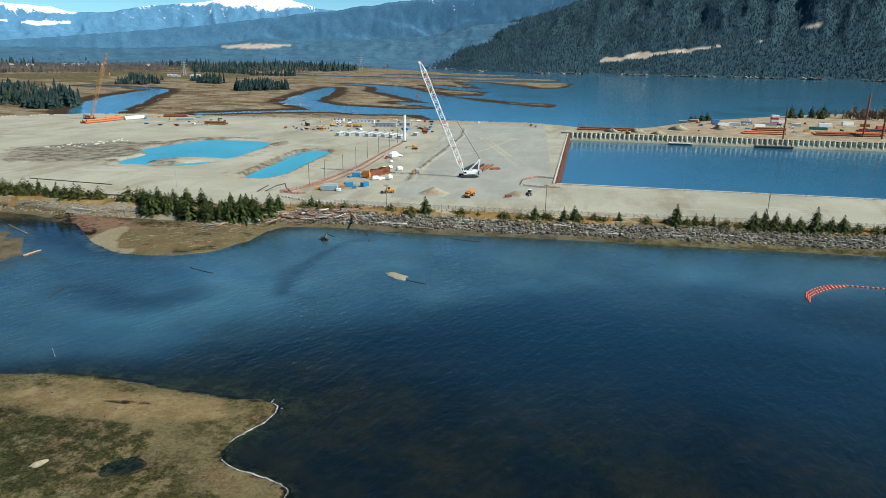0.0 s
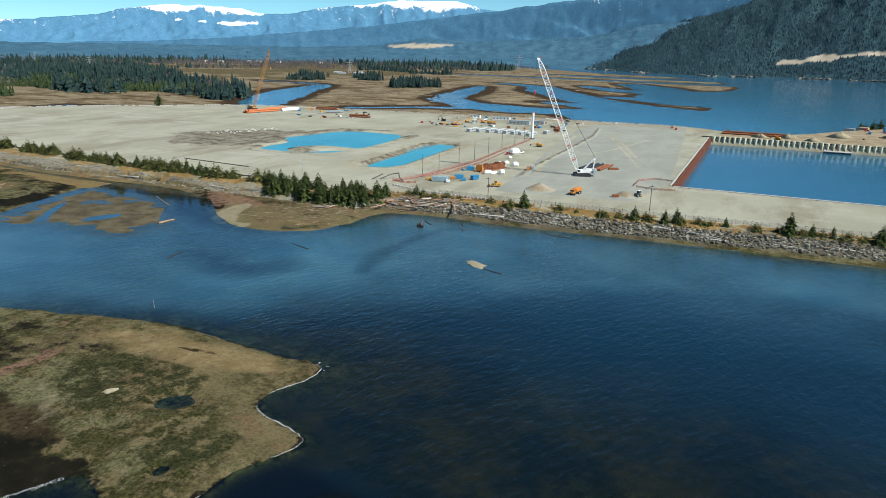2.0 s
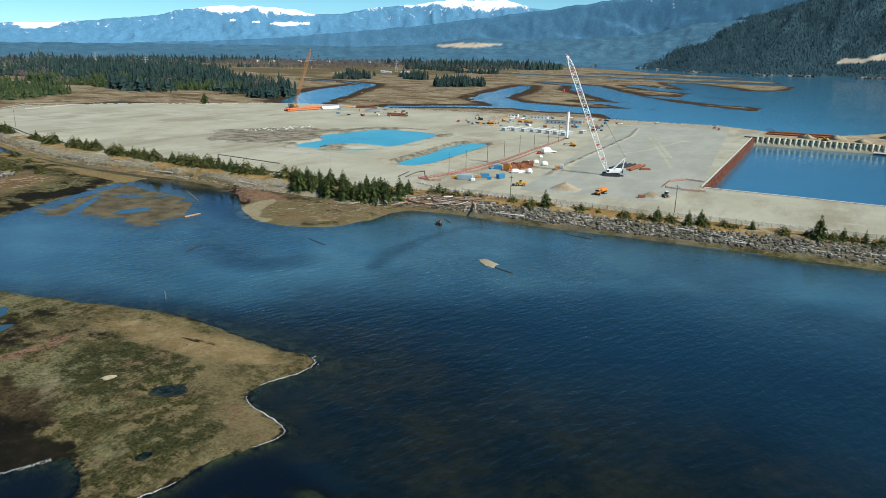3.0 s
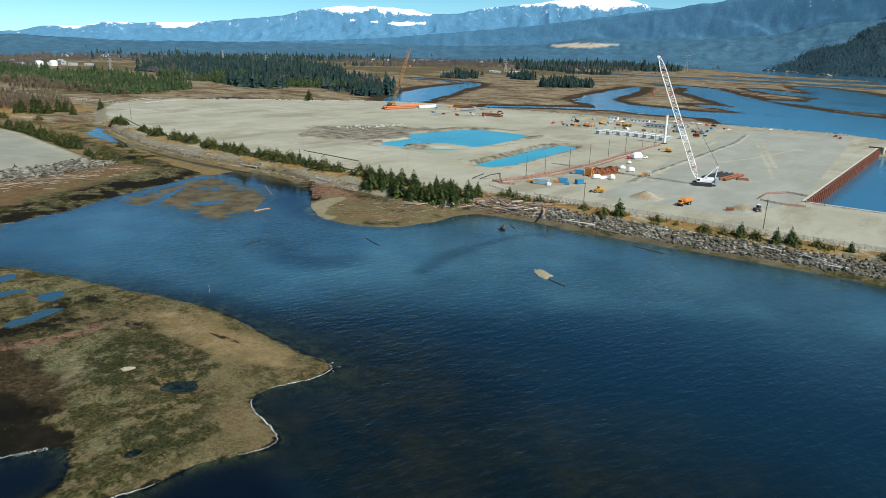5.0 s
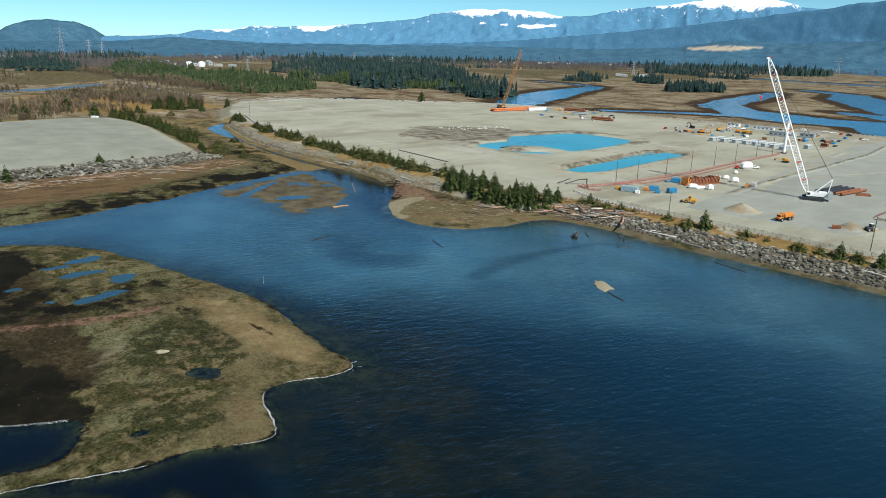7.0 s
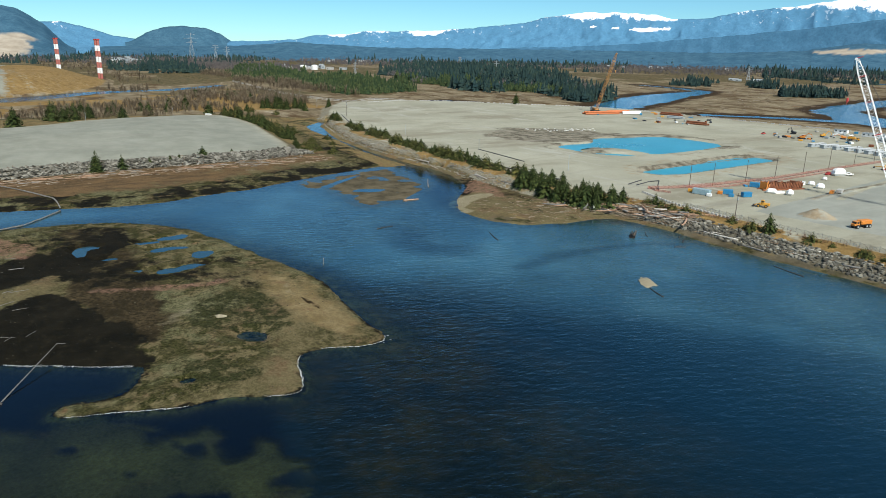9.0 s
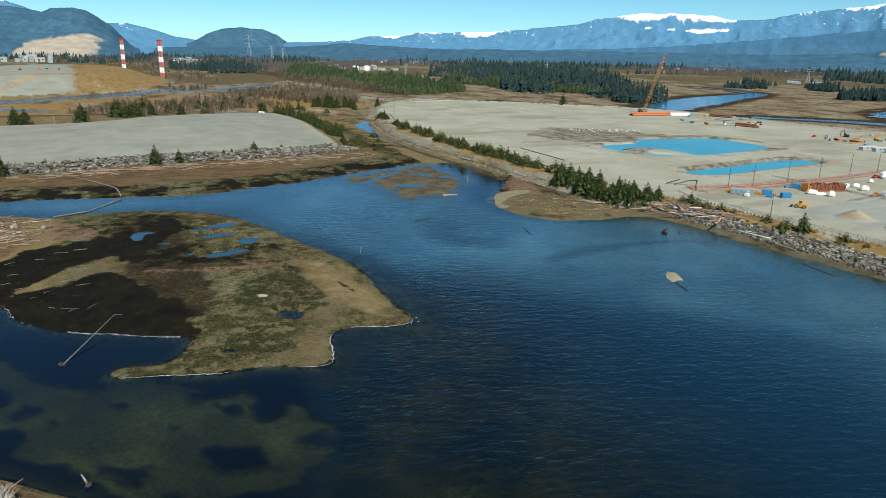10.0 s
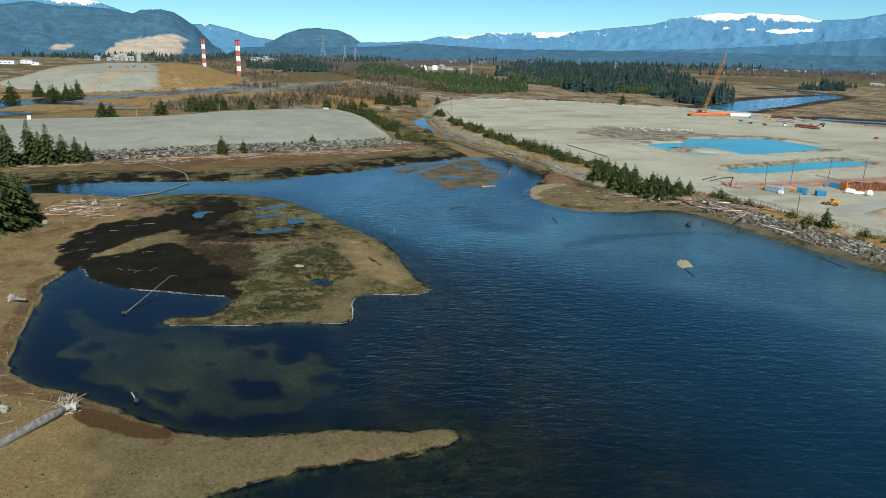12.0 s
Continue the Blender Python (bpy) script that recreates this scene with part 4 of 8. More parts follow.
def ground_z(x, y):
    """Height of the sheet at one place."""
    i = int(np.clip(np.searchsorted(xs, x) - 1, 0, len(xs) - 2))
    j = int(np.clip(np.searchsorted(ys, y) - 1, 0, len(ys) - 2))
    f, g = (x - xs[i]) / (xs[i + 1] - xs[i]), (y - ys[j]) / (ys[j + 1] - ys[j])
    return float((GH[j, i] * (1 - f) + GH[j, i + 1] * f) * (1 - g) + (GH[j + 1, i] * (1 - f) + GH[j + 1, i + 1] * f) * g)


wx = axis([(-5300, 300), (-1300, 60), (-420, 4.5), (-130, 3), (-100, 1.4), (10, 1.4), (60, 4), (180, 6), (800, 60), (5300, 400)])
wy = axis([(-2600, 300), (0, 3), (25, 1.4), (130, 1.4), (170, 3), (330, 4), (800, 20), (1600, 60), (5300, 300)])
WX, WY = np.meshgrid(wx, wy)
sea = grid_mesh("water", wx, wy, np.zeros(WX.shape), M_SEA, {k: v for k, v in height(WX, WY)[1].items() if k in ("clear", "silt_and_sky", "wind", "sky_tint", "kelp")})
tagged(sea, "dark blue rippled tidal water, shallow near the shores", "water", kind="structure")


def pond(outline, z, label):
    bm = bmesh.new()
    p = rounded(outline)
    c = p.mean(0)
    face = bm.faces.new([bm.verts.new((*(c + (q - c) * 1.12), z)) for q in p])
    face.normal_update()
    if face.normal.z < 0:
        face.normal_flip()
    me = bpy.data.meshes.new("pond_water")
    bm.to_mesh(me)
    me.materials.append(M_POND)
    return tagged(new("pond_water", me), label, "water", kind="structure")


pond(POND_A, 5.35, "bright blue rainwater pond in the gravel fill")
pond(POND_B, 4.5, "long narrow blue settling pond in the gravel fill")


# ---- mountains ----
CENTRE = (60.0, 40.0)


def polar_range(name, mat, label, skyline, foot, crest, rough=0.3, snow_line=None, patches=(), steps=26, seed=1, width=0.18):
    """A mountain side in polar steps round the bay: skyline is (azimuth to the left of +y, height), foot and crest are distances."""
    sky_az = np.array([a for a, _ in skyline])
    order = np.argsort(sky_az)
    az = np.arange(sky_az.min(), sky_az.max(), width)
    top = np.interp(az, sky_az[order], np.array([h for _, h in skyline], float)[order])
    f = foot if not isinstance(foot, list) else np.interp(az, [a for a, _ in foot], [d for _, d in foot])
    s = np.linspace(0, 1.25, steps)
    A, S = np.meshgrid(az, s)
    R = f + (crest - f) * S
    x, y = CENTRE[0] - np.sin(np.radians(A)) * R, CENTRE[1] + np.cos(np.radians(A)) * R
    top = top * (1 + 0.05 * (fbm(az * 40, az * 0 + 7.0, 60, 4, seed + 2) - 0.5)) + 9 * (fbm(az * 40, az * 0 + 3.0, 14, 3, seed + 4) - 0.5)
    n = fbm(x, y, 420, 5, seed)
    spur = np.abs(fbm(A * 40, S * 260, 90, 4, seed + 3) - 0.5) * 2
    prof = np.where(S <= 1, S ** (1.15 + 0.5 * (n - 0.5)), 1 - (S - 1) * 2.2)
    z = top * prof * (1 - rough * spur * np.sin(np.clip(S, 0, 1) * np.pi)) + ((n - 0.5) * 56 + (fbm(x, y, 130, 4, seed + 5) - 0.5) * 15) * np.sin(np.clip(S, 0, 1) * np.pi) * np.clip(top / 150, 0.25, 1) - 4 * (S == 0)
    snow = np.zeros(x.shape) if snow_line is None else step(z + (fbm(x, y, 160, 4, seed + 6) - 0.5) * 90, np.interp(A, *zip(*snow_line)), np.interp(A, *zip(*snow_line)) + 80)
    if snow_line is not None:
        snow = np.maximum(snow, 0.26 * step(z, 0.55 * np.interp(A, *zip(*snow_line)), 0.95 * np.interp(A, *zip(*snow_line))))
    scar = np.zeros(x.shape)
    for kind, a, h, wa, wh in patches:
        r = np.hypot((A - a + 0.02 * (z - h)) / wa, (z - h) / wh) + (fbm(x, y, 90, 4, seed + 8) - 0.5) * (3.2 if kind == "snow" else 1.0)
        target = step(-r, -1.05, -0.9)
        if kind == "track":
            zl = h + (A - a) * wa
            target = step(-np.abs(z - zl) - 14 * (fbm(x, y, 90, 3, seed + 9) - 0.5), -wh, -wh * 0.6) * (A < a) * (A > a - 12)
        if kind == "snow":
            snow = np.maximum(snow, step(-r, -1.35, -0.55) * 0.98)
        else:
            scar = np.maximum(scar, target)
    i = np.arange(x.size).reshape(x.shape)
    q = np.stack([i[:-1, 1:], i[:-1, :-1], i[1:, :-1], i[1:, 1:]], -1).reshape(-1, 4)
    co = np.stack([x, y, z], -1).reshape(-1, 3)
    return tagged(array_mesh(name, co, q, mat, {"snow": snow, "scar": scar}, True), label, "mountain", kind="structure")


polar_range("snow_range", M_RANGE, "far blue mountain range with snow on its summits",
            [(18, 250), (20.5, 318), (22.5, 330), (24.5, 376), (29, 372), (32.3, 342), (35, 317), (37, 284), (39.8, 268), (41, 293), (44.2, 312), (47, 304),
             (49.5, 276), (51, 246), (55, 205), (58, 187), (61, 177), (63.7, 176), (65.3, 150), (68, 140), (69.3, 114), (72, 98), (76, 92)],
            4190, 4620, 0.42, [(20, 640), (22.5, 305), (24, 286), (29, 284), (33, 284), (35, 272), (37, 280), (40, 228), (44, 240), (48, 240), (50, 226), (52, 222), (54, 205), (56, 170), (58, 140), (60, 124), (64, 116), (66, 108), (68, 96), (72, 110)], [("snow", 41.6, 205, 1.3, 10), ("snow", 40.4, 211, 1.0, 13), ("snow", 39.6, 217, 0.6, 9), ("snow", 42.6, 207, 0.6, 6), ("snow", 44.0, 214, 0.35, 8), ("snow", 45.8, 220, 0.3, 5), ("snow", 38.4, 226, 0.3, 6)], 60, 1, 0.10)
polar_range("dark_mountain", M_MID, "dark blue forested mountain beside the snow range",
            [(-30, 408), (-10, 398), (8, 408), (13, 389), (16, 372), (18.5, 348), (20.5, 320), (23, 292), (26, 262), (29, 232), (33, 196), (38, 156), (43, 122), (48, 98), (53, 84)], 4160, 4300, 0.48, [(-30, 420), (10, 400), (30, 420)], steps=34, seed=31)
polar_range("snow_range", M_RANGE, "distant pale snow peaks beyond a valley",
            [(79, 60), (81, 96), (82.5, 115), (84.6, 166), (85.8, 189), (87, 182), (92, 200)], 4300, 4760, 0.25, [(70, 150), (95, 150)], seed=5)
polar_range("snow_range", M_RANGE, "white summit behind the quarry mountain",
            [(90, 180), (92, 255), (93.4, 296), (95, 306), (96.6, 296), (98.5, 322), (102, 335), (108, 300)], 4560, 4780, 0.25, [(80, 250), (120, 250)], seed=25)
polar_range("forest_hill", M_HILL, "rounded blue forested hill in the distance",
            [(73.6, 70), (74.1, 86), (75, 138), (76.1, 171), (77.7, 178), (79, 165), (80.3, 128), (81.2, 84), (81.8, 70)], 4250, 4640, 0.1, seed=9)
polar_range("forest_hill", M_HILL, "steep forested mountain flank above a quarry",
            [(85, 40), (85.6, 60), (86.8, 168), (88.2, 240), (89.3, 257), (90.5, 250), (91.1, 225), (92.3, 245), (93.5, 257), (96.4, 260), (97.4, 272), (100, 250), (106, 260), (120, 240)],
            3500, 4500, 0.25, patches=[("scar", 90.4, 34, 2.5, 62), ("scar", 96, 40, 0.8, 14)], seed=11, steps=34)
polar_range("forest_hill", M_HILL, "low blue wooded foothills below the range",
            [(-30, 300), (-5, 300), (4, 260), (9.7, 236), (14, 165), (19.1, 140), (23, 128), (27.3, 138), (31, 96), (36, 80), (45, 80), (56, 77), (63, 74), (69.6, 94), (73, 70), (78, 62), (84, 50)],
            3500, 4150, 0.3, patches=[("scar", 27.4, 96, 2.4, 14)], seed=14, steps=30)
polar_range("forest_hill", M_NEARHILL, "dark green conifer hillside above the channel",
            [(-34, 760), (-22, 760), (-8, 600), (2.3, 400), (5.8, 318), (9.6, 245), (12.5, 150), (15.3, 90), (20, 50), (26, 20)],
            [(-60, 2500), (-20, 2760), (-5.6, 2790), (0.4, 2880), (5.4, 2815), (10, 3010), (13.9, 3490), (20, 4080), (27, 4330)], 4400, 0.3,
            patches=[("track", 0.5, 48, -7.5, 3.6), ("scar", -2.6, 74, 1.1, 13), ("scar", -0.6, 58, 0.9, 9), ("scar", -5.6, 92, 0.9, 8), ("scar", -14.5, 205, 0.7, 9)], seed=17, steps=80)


# ---- building tools ----
def part(name, bm, mat, parent, label="", smooth=False):
    """Link a bmesh as one mesh object under a thing or a part."""
    me = bpy.data.meshes.new(name)
    bmesh.ops.recalc_face_normals(bm, faces=bm.faces)
    bm.to_mesh(me)
    bm.free()
    if smooth:
        me.polygons.foreach_set("use_smooth", np.full(len(me.polygons), True))
    me.materials.append(mat)
    ob = new(name, me)
    ob.parent = parent
    return tagged(ob, label) if label else ob


def thing(name, x, y, turn, label, category, group="", z=None, kind=""):
    ob = new(name)
    ob.matrix_basis = pose(x, y, ground_z(x, y) if z is None else z, 0, 0, turn)
    return tagged(ob, label, category, group, kind)


def single(name, bm, mat, m, label, category, group="", kind="", smooth=False):
    ob = part(name, bm, mat, None, "", smooth)
    ob.matrix_basis = m
    return tagged(ob, label, category, group, kind)


def box(bm, c, s, turn=0.0, bevel=0.0, taper=1.0):
    """A block with centre c and size s, turned about z; taper narrows its top."""
    r = bmesh.ops.create_cube(bm, size=1.0)
    for v in r["verts"]:
        k = taper if v.co.z > 0 else 1.0
        v.co = Vector((v.co.x * s[0] * k, v.co.y * s[1] * k, v.co.z * s[2]))
    if bevel:
        es = list({e for v in r["verts"] for e in v.link_edges})
        got = bmesh.ops.bevel(bm, geom=es, offset=bevel, segments=1, affect="EDGES")
        vs = list({v for f in got["faces"] for v in f.verts} | {v for v in r["verts"] if v.is_valid})
    else:
        vs = r["verts"]
    bmesh.ops.transform(bm, matrix=Matrix.Translation(c) @ Matrix.Rotation(radians(turn), 4, "Z"), verts=vs)
    return bm


def rod(bm, a, b, r0, r1=None, seg=6, caps=True):
    """A round bar from a to b."""
    a, b = Vector(a), Vector(b)
    r1 = r0 if r1 is None else r1
    d = b - a
    q = d.to_track_quat("Z", "Y").to_matrix()
    rings = []
    for p, r in ((a, r0), (b, r1)):
        rings.append([bm.verts.new(p + q @ Vector((math.cos(2 * math.pi * k / seg) * r, math.sin(2 * math.pi * k / seg) * r, 0))) for k in range(seg)])
    for k in range(seg):
        bm.faces.new((rings[0][k], rings[0][(k + 1) % seg], rings[1][(k + 1) % seg], rings[1][k]))
    if caps and seg > 2:
        bm.faces.new(rings[0][::-1])
        bm.faces.new(rings[1])
    return bm


def pipe(bm, pts, r, seg=6):
    for a, b in zip(pts, pts[1:]):
        rod(bm, a, b, r, r, seg)
    return bm


def lattice(bm, a, b, w, bays, chord=0.16, lace=0.08, tip=0.35, foot=0.35, up=(0, 0, 1)):
    """A four-chord truss from a to b, narrowing at both ends."""
    a, b = Vector(a), Vector(b)
    d = (b - a).normalized()
    s = d.cross(Vector(up)).normalized()
    u = s.cross(d)

    def ring(t):
        k = w / 2 * min(1.0, foot + (1 - foot) * t / 0.08, tip + (1 - tip) * (1 - t) / 0.08)
        c = a.lerp(b, t)
        return [c + s * k * i + u * k * j for i, j in ((1, 1), (-1, 1), (-1, -1), (1, -1))]

    for n in range(bays):
        r0, r1 = ring(n / bays), ring((n + 1) / bays)
        for k in range(4):
            rod(bm, r0[k], r1[k], chord, chord, 4, False)
            m = (k + 1) % 4
            rod(bm, *((r0[k], r1[m]) if n % 2 else (r0[m], r1[k])), lace, lace, 3, False)
            if n % 2 == 0:
                rod(bm, r0[k], r0[m], lace, lace, 3, False)
    return bm


def blob(bm, c, s, seed, sub=1, rough=0.3):
    """An uneven stone or clod."""
    r = bmesh.ops.create_icosphere(bm, subdivisions=sub, radius=1.0)
    rnd = random.Random(seed)
    for v in r["verts"]:
        k = 1 + (rnd.random() - 0.5) * 2 * rough
        v.co = Vector((c[0] + v.co.x * s[0] * k, c[1] + v.co.y * s[1] * k, c[2] + v.co.z * s[2] * k))
    return bm


def scatter(name, mat, templates, places, label, category):
    """One mesh of many small pieces: places are rows of x, y, z, size, height factor, turn."""
    P = np.array(places, float)
    cos, faces, base = [], [], 0
    pick = rng.integers(0, len(templates), len(P))
    for k, (tv, tf) in enumerate(templates):
        Q = P[pick == k]
        if not len(Q):
            continue
        c, s = np.cos(Q[:, 5])[:, None], np.sin(Q[:, 5])[:, None]
        x = (tv[None, :, 0] * c - tv[None, :, 1] * s) * Q[:, 3:4] + Q[:, 0:1]
        y = (tv[None, :, 0] * s + tv[None, :, 1] * c) * Q[:, 3:4] + Q[:, 1:2]
        z = tv[None, :, 2] * Q[:, 3:4] * Q[:, 4:5] + Q[:, 2:3]
        cos.append(np.stack([x, y, z], -1).reshape(-1, 3))
        faces.append((tf[None] + (base + np.arange(len(Q)) * len(tv))[:, None, None]).reshape(-1, 3))
        base += len(Q) * len(tv)
    return tagged(array_mesh(name, np.concatenate(cos), np.concatenate(faces), mat), label, category, kind="stuff")


def bm_template(bm):
    bmesh.ops.triangulate(bm, faces=bm.faces)
    bm.verts.index_update()
    v = np.array([v.co[:] for v in bm.verts])
    f = np.array([[w.index for w in fc.verts] for fc in bm.faces])
    bm.free()
    return v, f


def random_in(poly, count, seed):
    """Places spread at random inside an outline."""
    r = np.random.default_rng(seed)
    p = np.array(poly, float)
    out = []
    while len(out) < count:
        c = r.uniform(p.min(0), p.max(0), (count * 2, 2))
        out += list(c[inside(c[:, 0], c[:, 1], p, 5.0) > 0])
    return np.array(out[:count])


# ---- trees and shrubs ----
def crown_bm(seed, boughs=110, spread=0.3, bare=0.05, tufts=3, fine=1.0):
    """A spruce crown one metre tall: drooping boughs, each a few ragged tufts, with gaps between."""
    rnd = random.Random(seed)
    bm = bmesh.new()

    def tuft(c, a, size, slope):
        ca, sa = math.cos(a), math.sin(a)
        pts = []
        for f, g, z in ((-0.5, 0, 0.5), (0.25, 0.62, 0.05), (1.0, 0, -0.35), (0.25, -0.62, 0.05), (0.1, 0, -0.55)):
            f, g, z = f * rnd.uniform(0.7, 1.3), g * rnd.uniform(0.6, 1.3), z * rnd.uniform(0.6, 1.4)
            pts.append(bm.verts.new((c[0] + (ca * f - sa * g) * size, c[1] + (sa * f + ca * g) * size, c[2] + (z - slope * f) * size)))
        for q in ((0, 1, 2), (0, 2, 3), (1, 4, 2), (3, 2, 4)):
            bm.faces.new([pts[k] for k in q])

    for i in range(boughs):
        t = ((i + rnd.random()) / boughs) ** 1.25
        z = bare + (1 - bare) * t
        reach = (spread * (1 - t) ** 0.72 + 0.012) * rnd.uniform(0.55, 1.2)
        a = i * 2.4 + rnd.uniform(-0.5, 0.5)
        n = tufts if t < 0.75 else 1
        for k in range(n):
            d = reach * (k + 0.6) / n
            size = (0.028 + 0.16 * spread * (1 - t)) * rnd.uniform(0.8, 1.35) * fine
            tuft((math.cos(a) * d, math.sin(a) * d, z - d * rnd.uniform(0.15, 0.5)), a + rnd.uniform(-0.5, 0.5), size, rnd.uniform(0.1, 0.6))
    rod(bm, (0, 0, 0.9), (0, 0, 1.04), 0.009, 0.002, 4)
    return bm


def far_tree(seed, tiers=5, teeth=4, spread=0.17):
    """A cheap conifer for distant woods: crooked tiers of ragged boughs, some trees broad, some thin."""
    rnd = random.Random(seed)
    bm = bmesh.new()
    bare, lean = rnd.uniform(0.02, 0.16), rnd.uniform(-0.03, 0.03)
    for i in range(tiers):
        t = i / tiers
        z0 = bare + (0.92 - bare) * t
        z1 = 1.0 if i == tiers - 1 else z0 + rnd.uniform(0.24, 0.40)
        top = bm.verts.new((lean * z1 + rnd.uniform(-.02, .02), rnd.uniform(-.02, .02), min(z1, 1.0)))
        wide = spread * (1.08 - t) ** 0.8 * rnd.uniform(0.75, 1.25)
        off = rnd.uniform(0, 1.5)
        ring = []
        for k in range(teeth * 2):
            r = wide * (rnd.uniform(0.8, 1.3) if k % 2 else rnd.uniform(0.35, 0.7))
            a = off + k * math.pi / teeth
            ring.append(bm.verts.new((lean * z0 + math.cos(a) * r, math.sin(a) * r, z0 + rnd.uniform(-.07, .06))))
        for k in range(teeth * 2):
            bm.faces.new((top, ring[k], ring[(k + 1) % (teeth * 2)]))
    rod(bm, (0, 0, 0), (0, 0, 0.25), 0.02, 0.015, 3)
    return bm_template(bm)


def haze_crown(seed):
    """A far leafless tree: a loose, twiggy rounded crown over a thin stem."""
    rnd = random.Random(seed)
    bm = bmesh.new()
    rod(bm, (0, 0, 0), (0, 0, 0.5), 0.025, 0.015, 3)
    for _ in range(15):
        a, z, r = rnd.uniform(0, 6.28), rnd.uniform(0.3, 0.85), rnd.uniform(0.03, 0.24)
        c = Vector((math.cos(a) * r, math.sin(a) * r, z))
        p = [bm.verts.new(c + Vector((rnd.uniform(-.11, .11), rnd.uniform(-.11, .11), q))) for q in (-0.13, 0.02, 0.15)]
        bm.faces.new(p)
    return bm_template(bm)


def bare_tree(seed, twigs=72, lean=0.36):
    """A leafless alder or willow: fanning limbs and twigs."""
    rnd = random.Random(seed)
    bm = bmesh.new()
    rod(bm, (0, 0, 0), (0, 0, 0.55), 0.018, 0.008, 3)
    for _ in range(twigs):
        a, z = rnd.uniform(0, 2 * math.pi), rnd.uniform(0.05, 0.6)
        r, up = rnd.uniform(0.08, lean), rnd.uniform(0.15, 0.42)
        w = rnd.uniform(0.004, 0.011)
        ca, sa = math.cos(a), math.sin(a)
        p = [bm.verts.new((ca * r * f - sa * w * g, sa * r * f + ca * w * g, z + up * f)) for f, g in ((0, 1), (0, -1), (0.6, 2.2), (1, 0))]
        bm.faces.new((p[0], p[1], p[2]))
        bm.faces.new((p[2], p[1], p[3]))
    return bm_template(bm)


SPRUCES = []
for seed in range(5):
    ob = new("spruce_tree")
    trunk = bmesh.new()
    rod(trunk, (0, 0, -0.05), (0, 0, 0.92), 0.022, 0.004, 6)
    part("trunk", trunk, M_BARK, ob)
    part("crown", crown_bm(seed, 125, 0.31 + 0.05 * (seed % 3), 0.03, 4, 0.9), M_NEEDLES, ob)
    SPRUCES.append(ob)
TALL = []
for seed in range(2):
    ob = new("spruce_tree")
    trunk = bmesh.new()
    rod(trunk, (0, 0, -0.05), (0, 0, 0.92), 0.016, 0.003, 7)
    part("trunk", trunk, M_BARK, ob)
    part("crown", crown_bm(40 + seed, 250, 0.21 + 0.03 * seed, 0.04, 5, 0.62), M_NEEDLES, ob)
    TALL.append(ob)
BUSHY = []
for seed in range(3):
    ob = new("shrub")
    part("crown", crown_bm(20 + seed, 60, 0.6, 0.03), M_SHRUB, ob)
    BUSHY.append(ob)
tree_rnd = random.Random(3)
used = set()


def plant(models, x, y, h, label, category, group):
    k = tree_rnd.randrange(len(models))
    m = Matrix.Translation((x, y, ground_z(x, y) - 0.1)) @ Matrix.Rotation(tree_rnd.uniform(0, 6.28), 4, "Z") @ Matrix.Rotation(tree_rnd.uniform(-0.04, 0.04), 4, "X")
    w = tree_rnd.uniform(1.05, 1.6) * (1.25 if models is BUSHY else 1.15 if models is TALL else 1.0)
    m = m @ Matrix.Diagonal((h * w, h * w, h, 1))
    ob = models[k]
    if ob.name in used:
        ob = copy_thing(ob, m @ Matrix.Diagonal([1 / v for v in ob.scale] + [1]))
    else:
        used.add(ob.name)
        ob.matrix_basis = m
    return tagged(ob, label, category, group)


BANK_TREES = [(-213, 301, 11.1), (-205, 303, 5), (-191, 299, 11.8), (-185, 304, 6), (-180, 297, 9.2), (-174, 298, 8.0), (-169, 299, 10.3), (-165, 303, 11.5), (-161, 307, 8), (-157, 303, 9.6),
              (-153, 309, 11), (-151, 315, 7.3), (-136, 322, 5.9), (-77, 325, 8.4), (-23, 326, 6.6), (-9, 326, 6.6), (-4, 328, 7.2)]
RIGHT_TREES = [(43, 331, 10.2), (52, 332, 5.7), (60, 332, 5.6), (78, 333, 8.0), (83, 334, 9.2), (87, 333, 8.5), (93, 334, 7.5), (98, 334, 6.4), (105, 335, 11.1), (112, 336, 6.5), (117, 336, 7.8), (17, 331, 4.6)]
for x, y, h in BANK_TREES:
    plant(SPRUCES, x, y, h, "dark green young spruce on the rocky bank", "tree", "spruces along the bank")
for x, y, h in RIGHT_TREES:
    plant(SPRUCES, x, y, h, "dense green spruce beside the quay road", "tree", "spruces along the quay")
for i in range(48):                                  # the thicket by the driftwood pile
    x = tree_rnd.uniform(-222, -150)
    plant(SPRUCES, x, tree_rnd.uniform(300, 311) + (x > -170) * 4, tree_rnd.uniform(4, 9.5), "dark green young spruce in a thicket on the bank", "tree", "spruces along the bank")
for i in range(300):                                  # broken row of small spruces and shrubs along the fill's edge
    x = -225 - 375 * tree_rnd.random() ** 0.9
    if vnoise(np.array([x]), np.array([0.0]), 20, 4)[0] < 0.40:
        continue
    y = np.interp(x, [-600, -540, -450, -350, -225], [349, 333, 319, 312, 311]) + tree_rnd.uniform(-2, 4)
    plant(SPRUCES if tree_rnd.random() < 0.35 else BUSHY, x, float(y), 2.2 + 6.5 * tree_rnd.random() ** 1.7, "small green conifer along the edge of the fill", "tree", "small conifers along the fill")
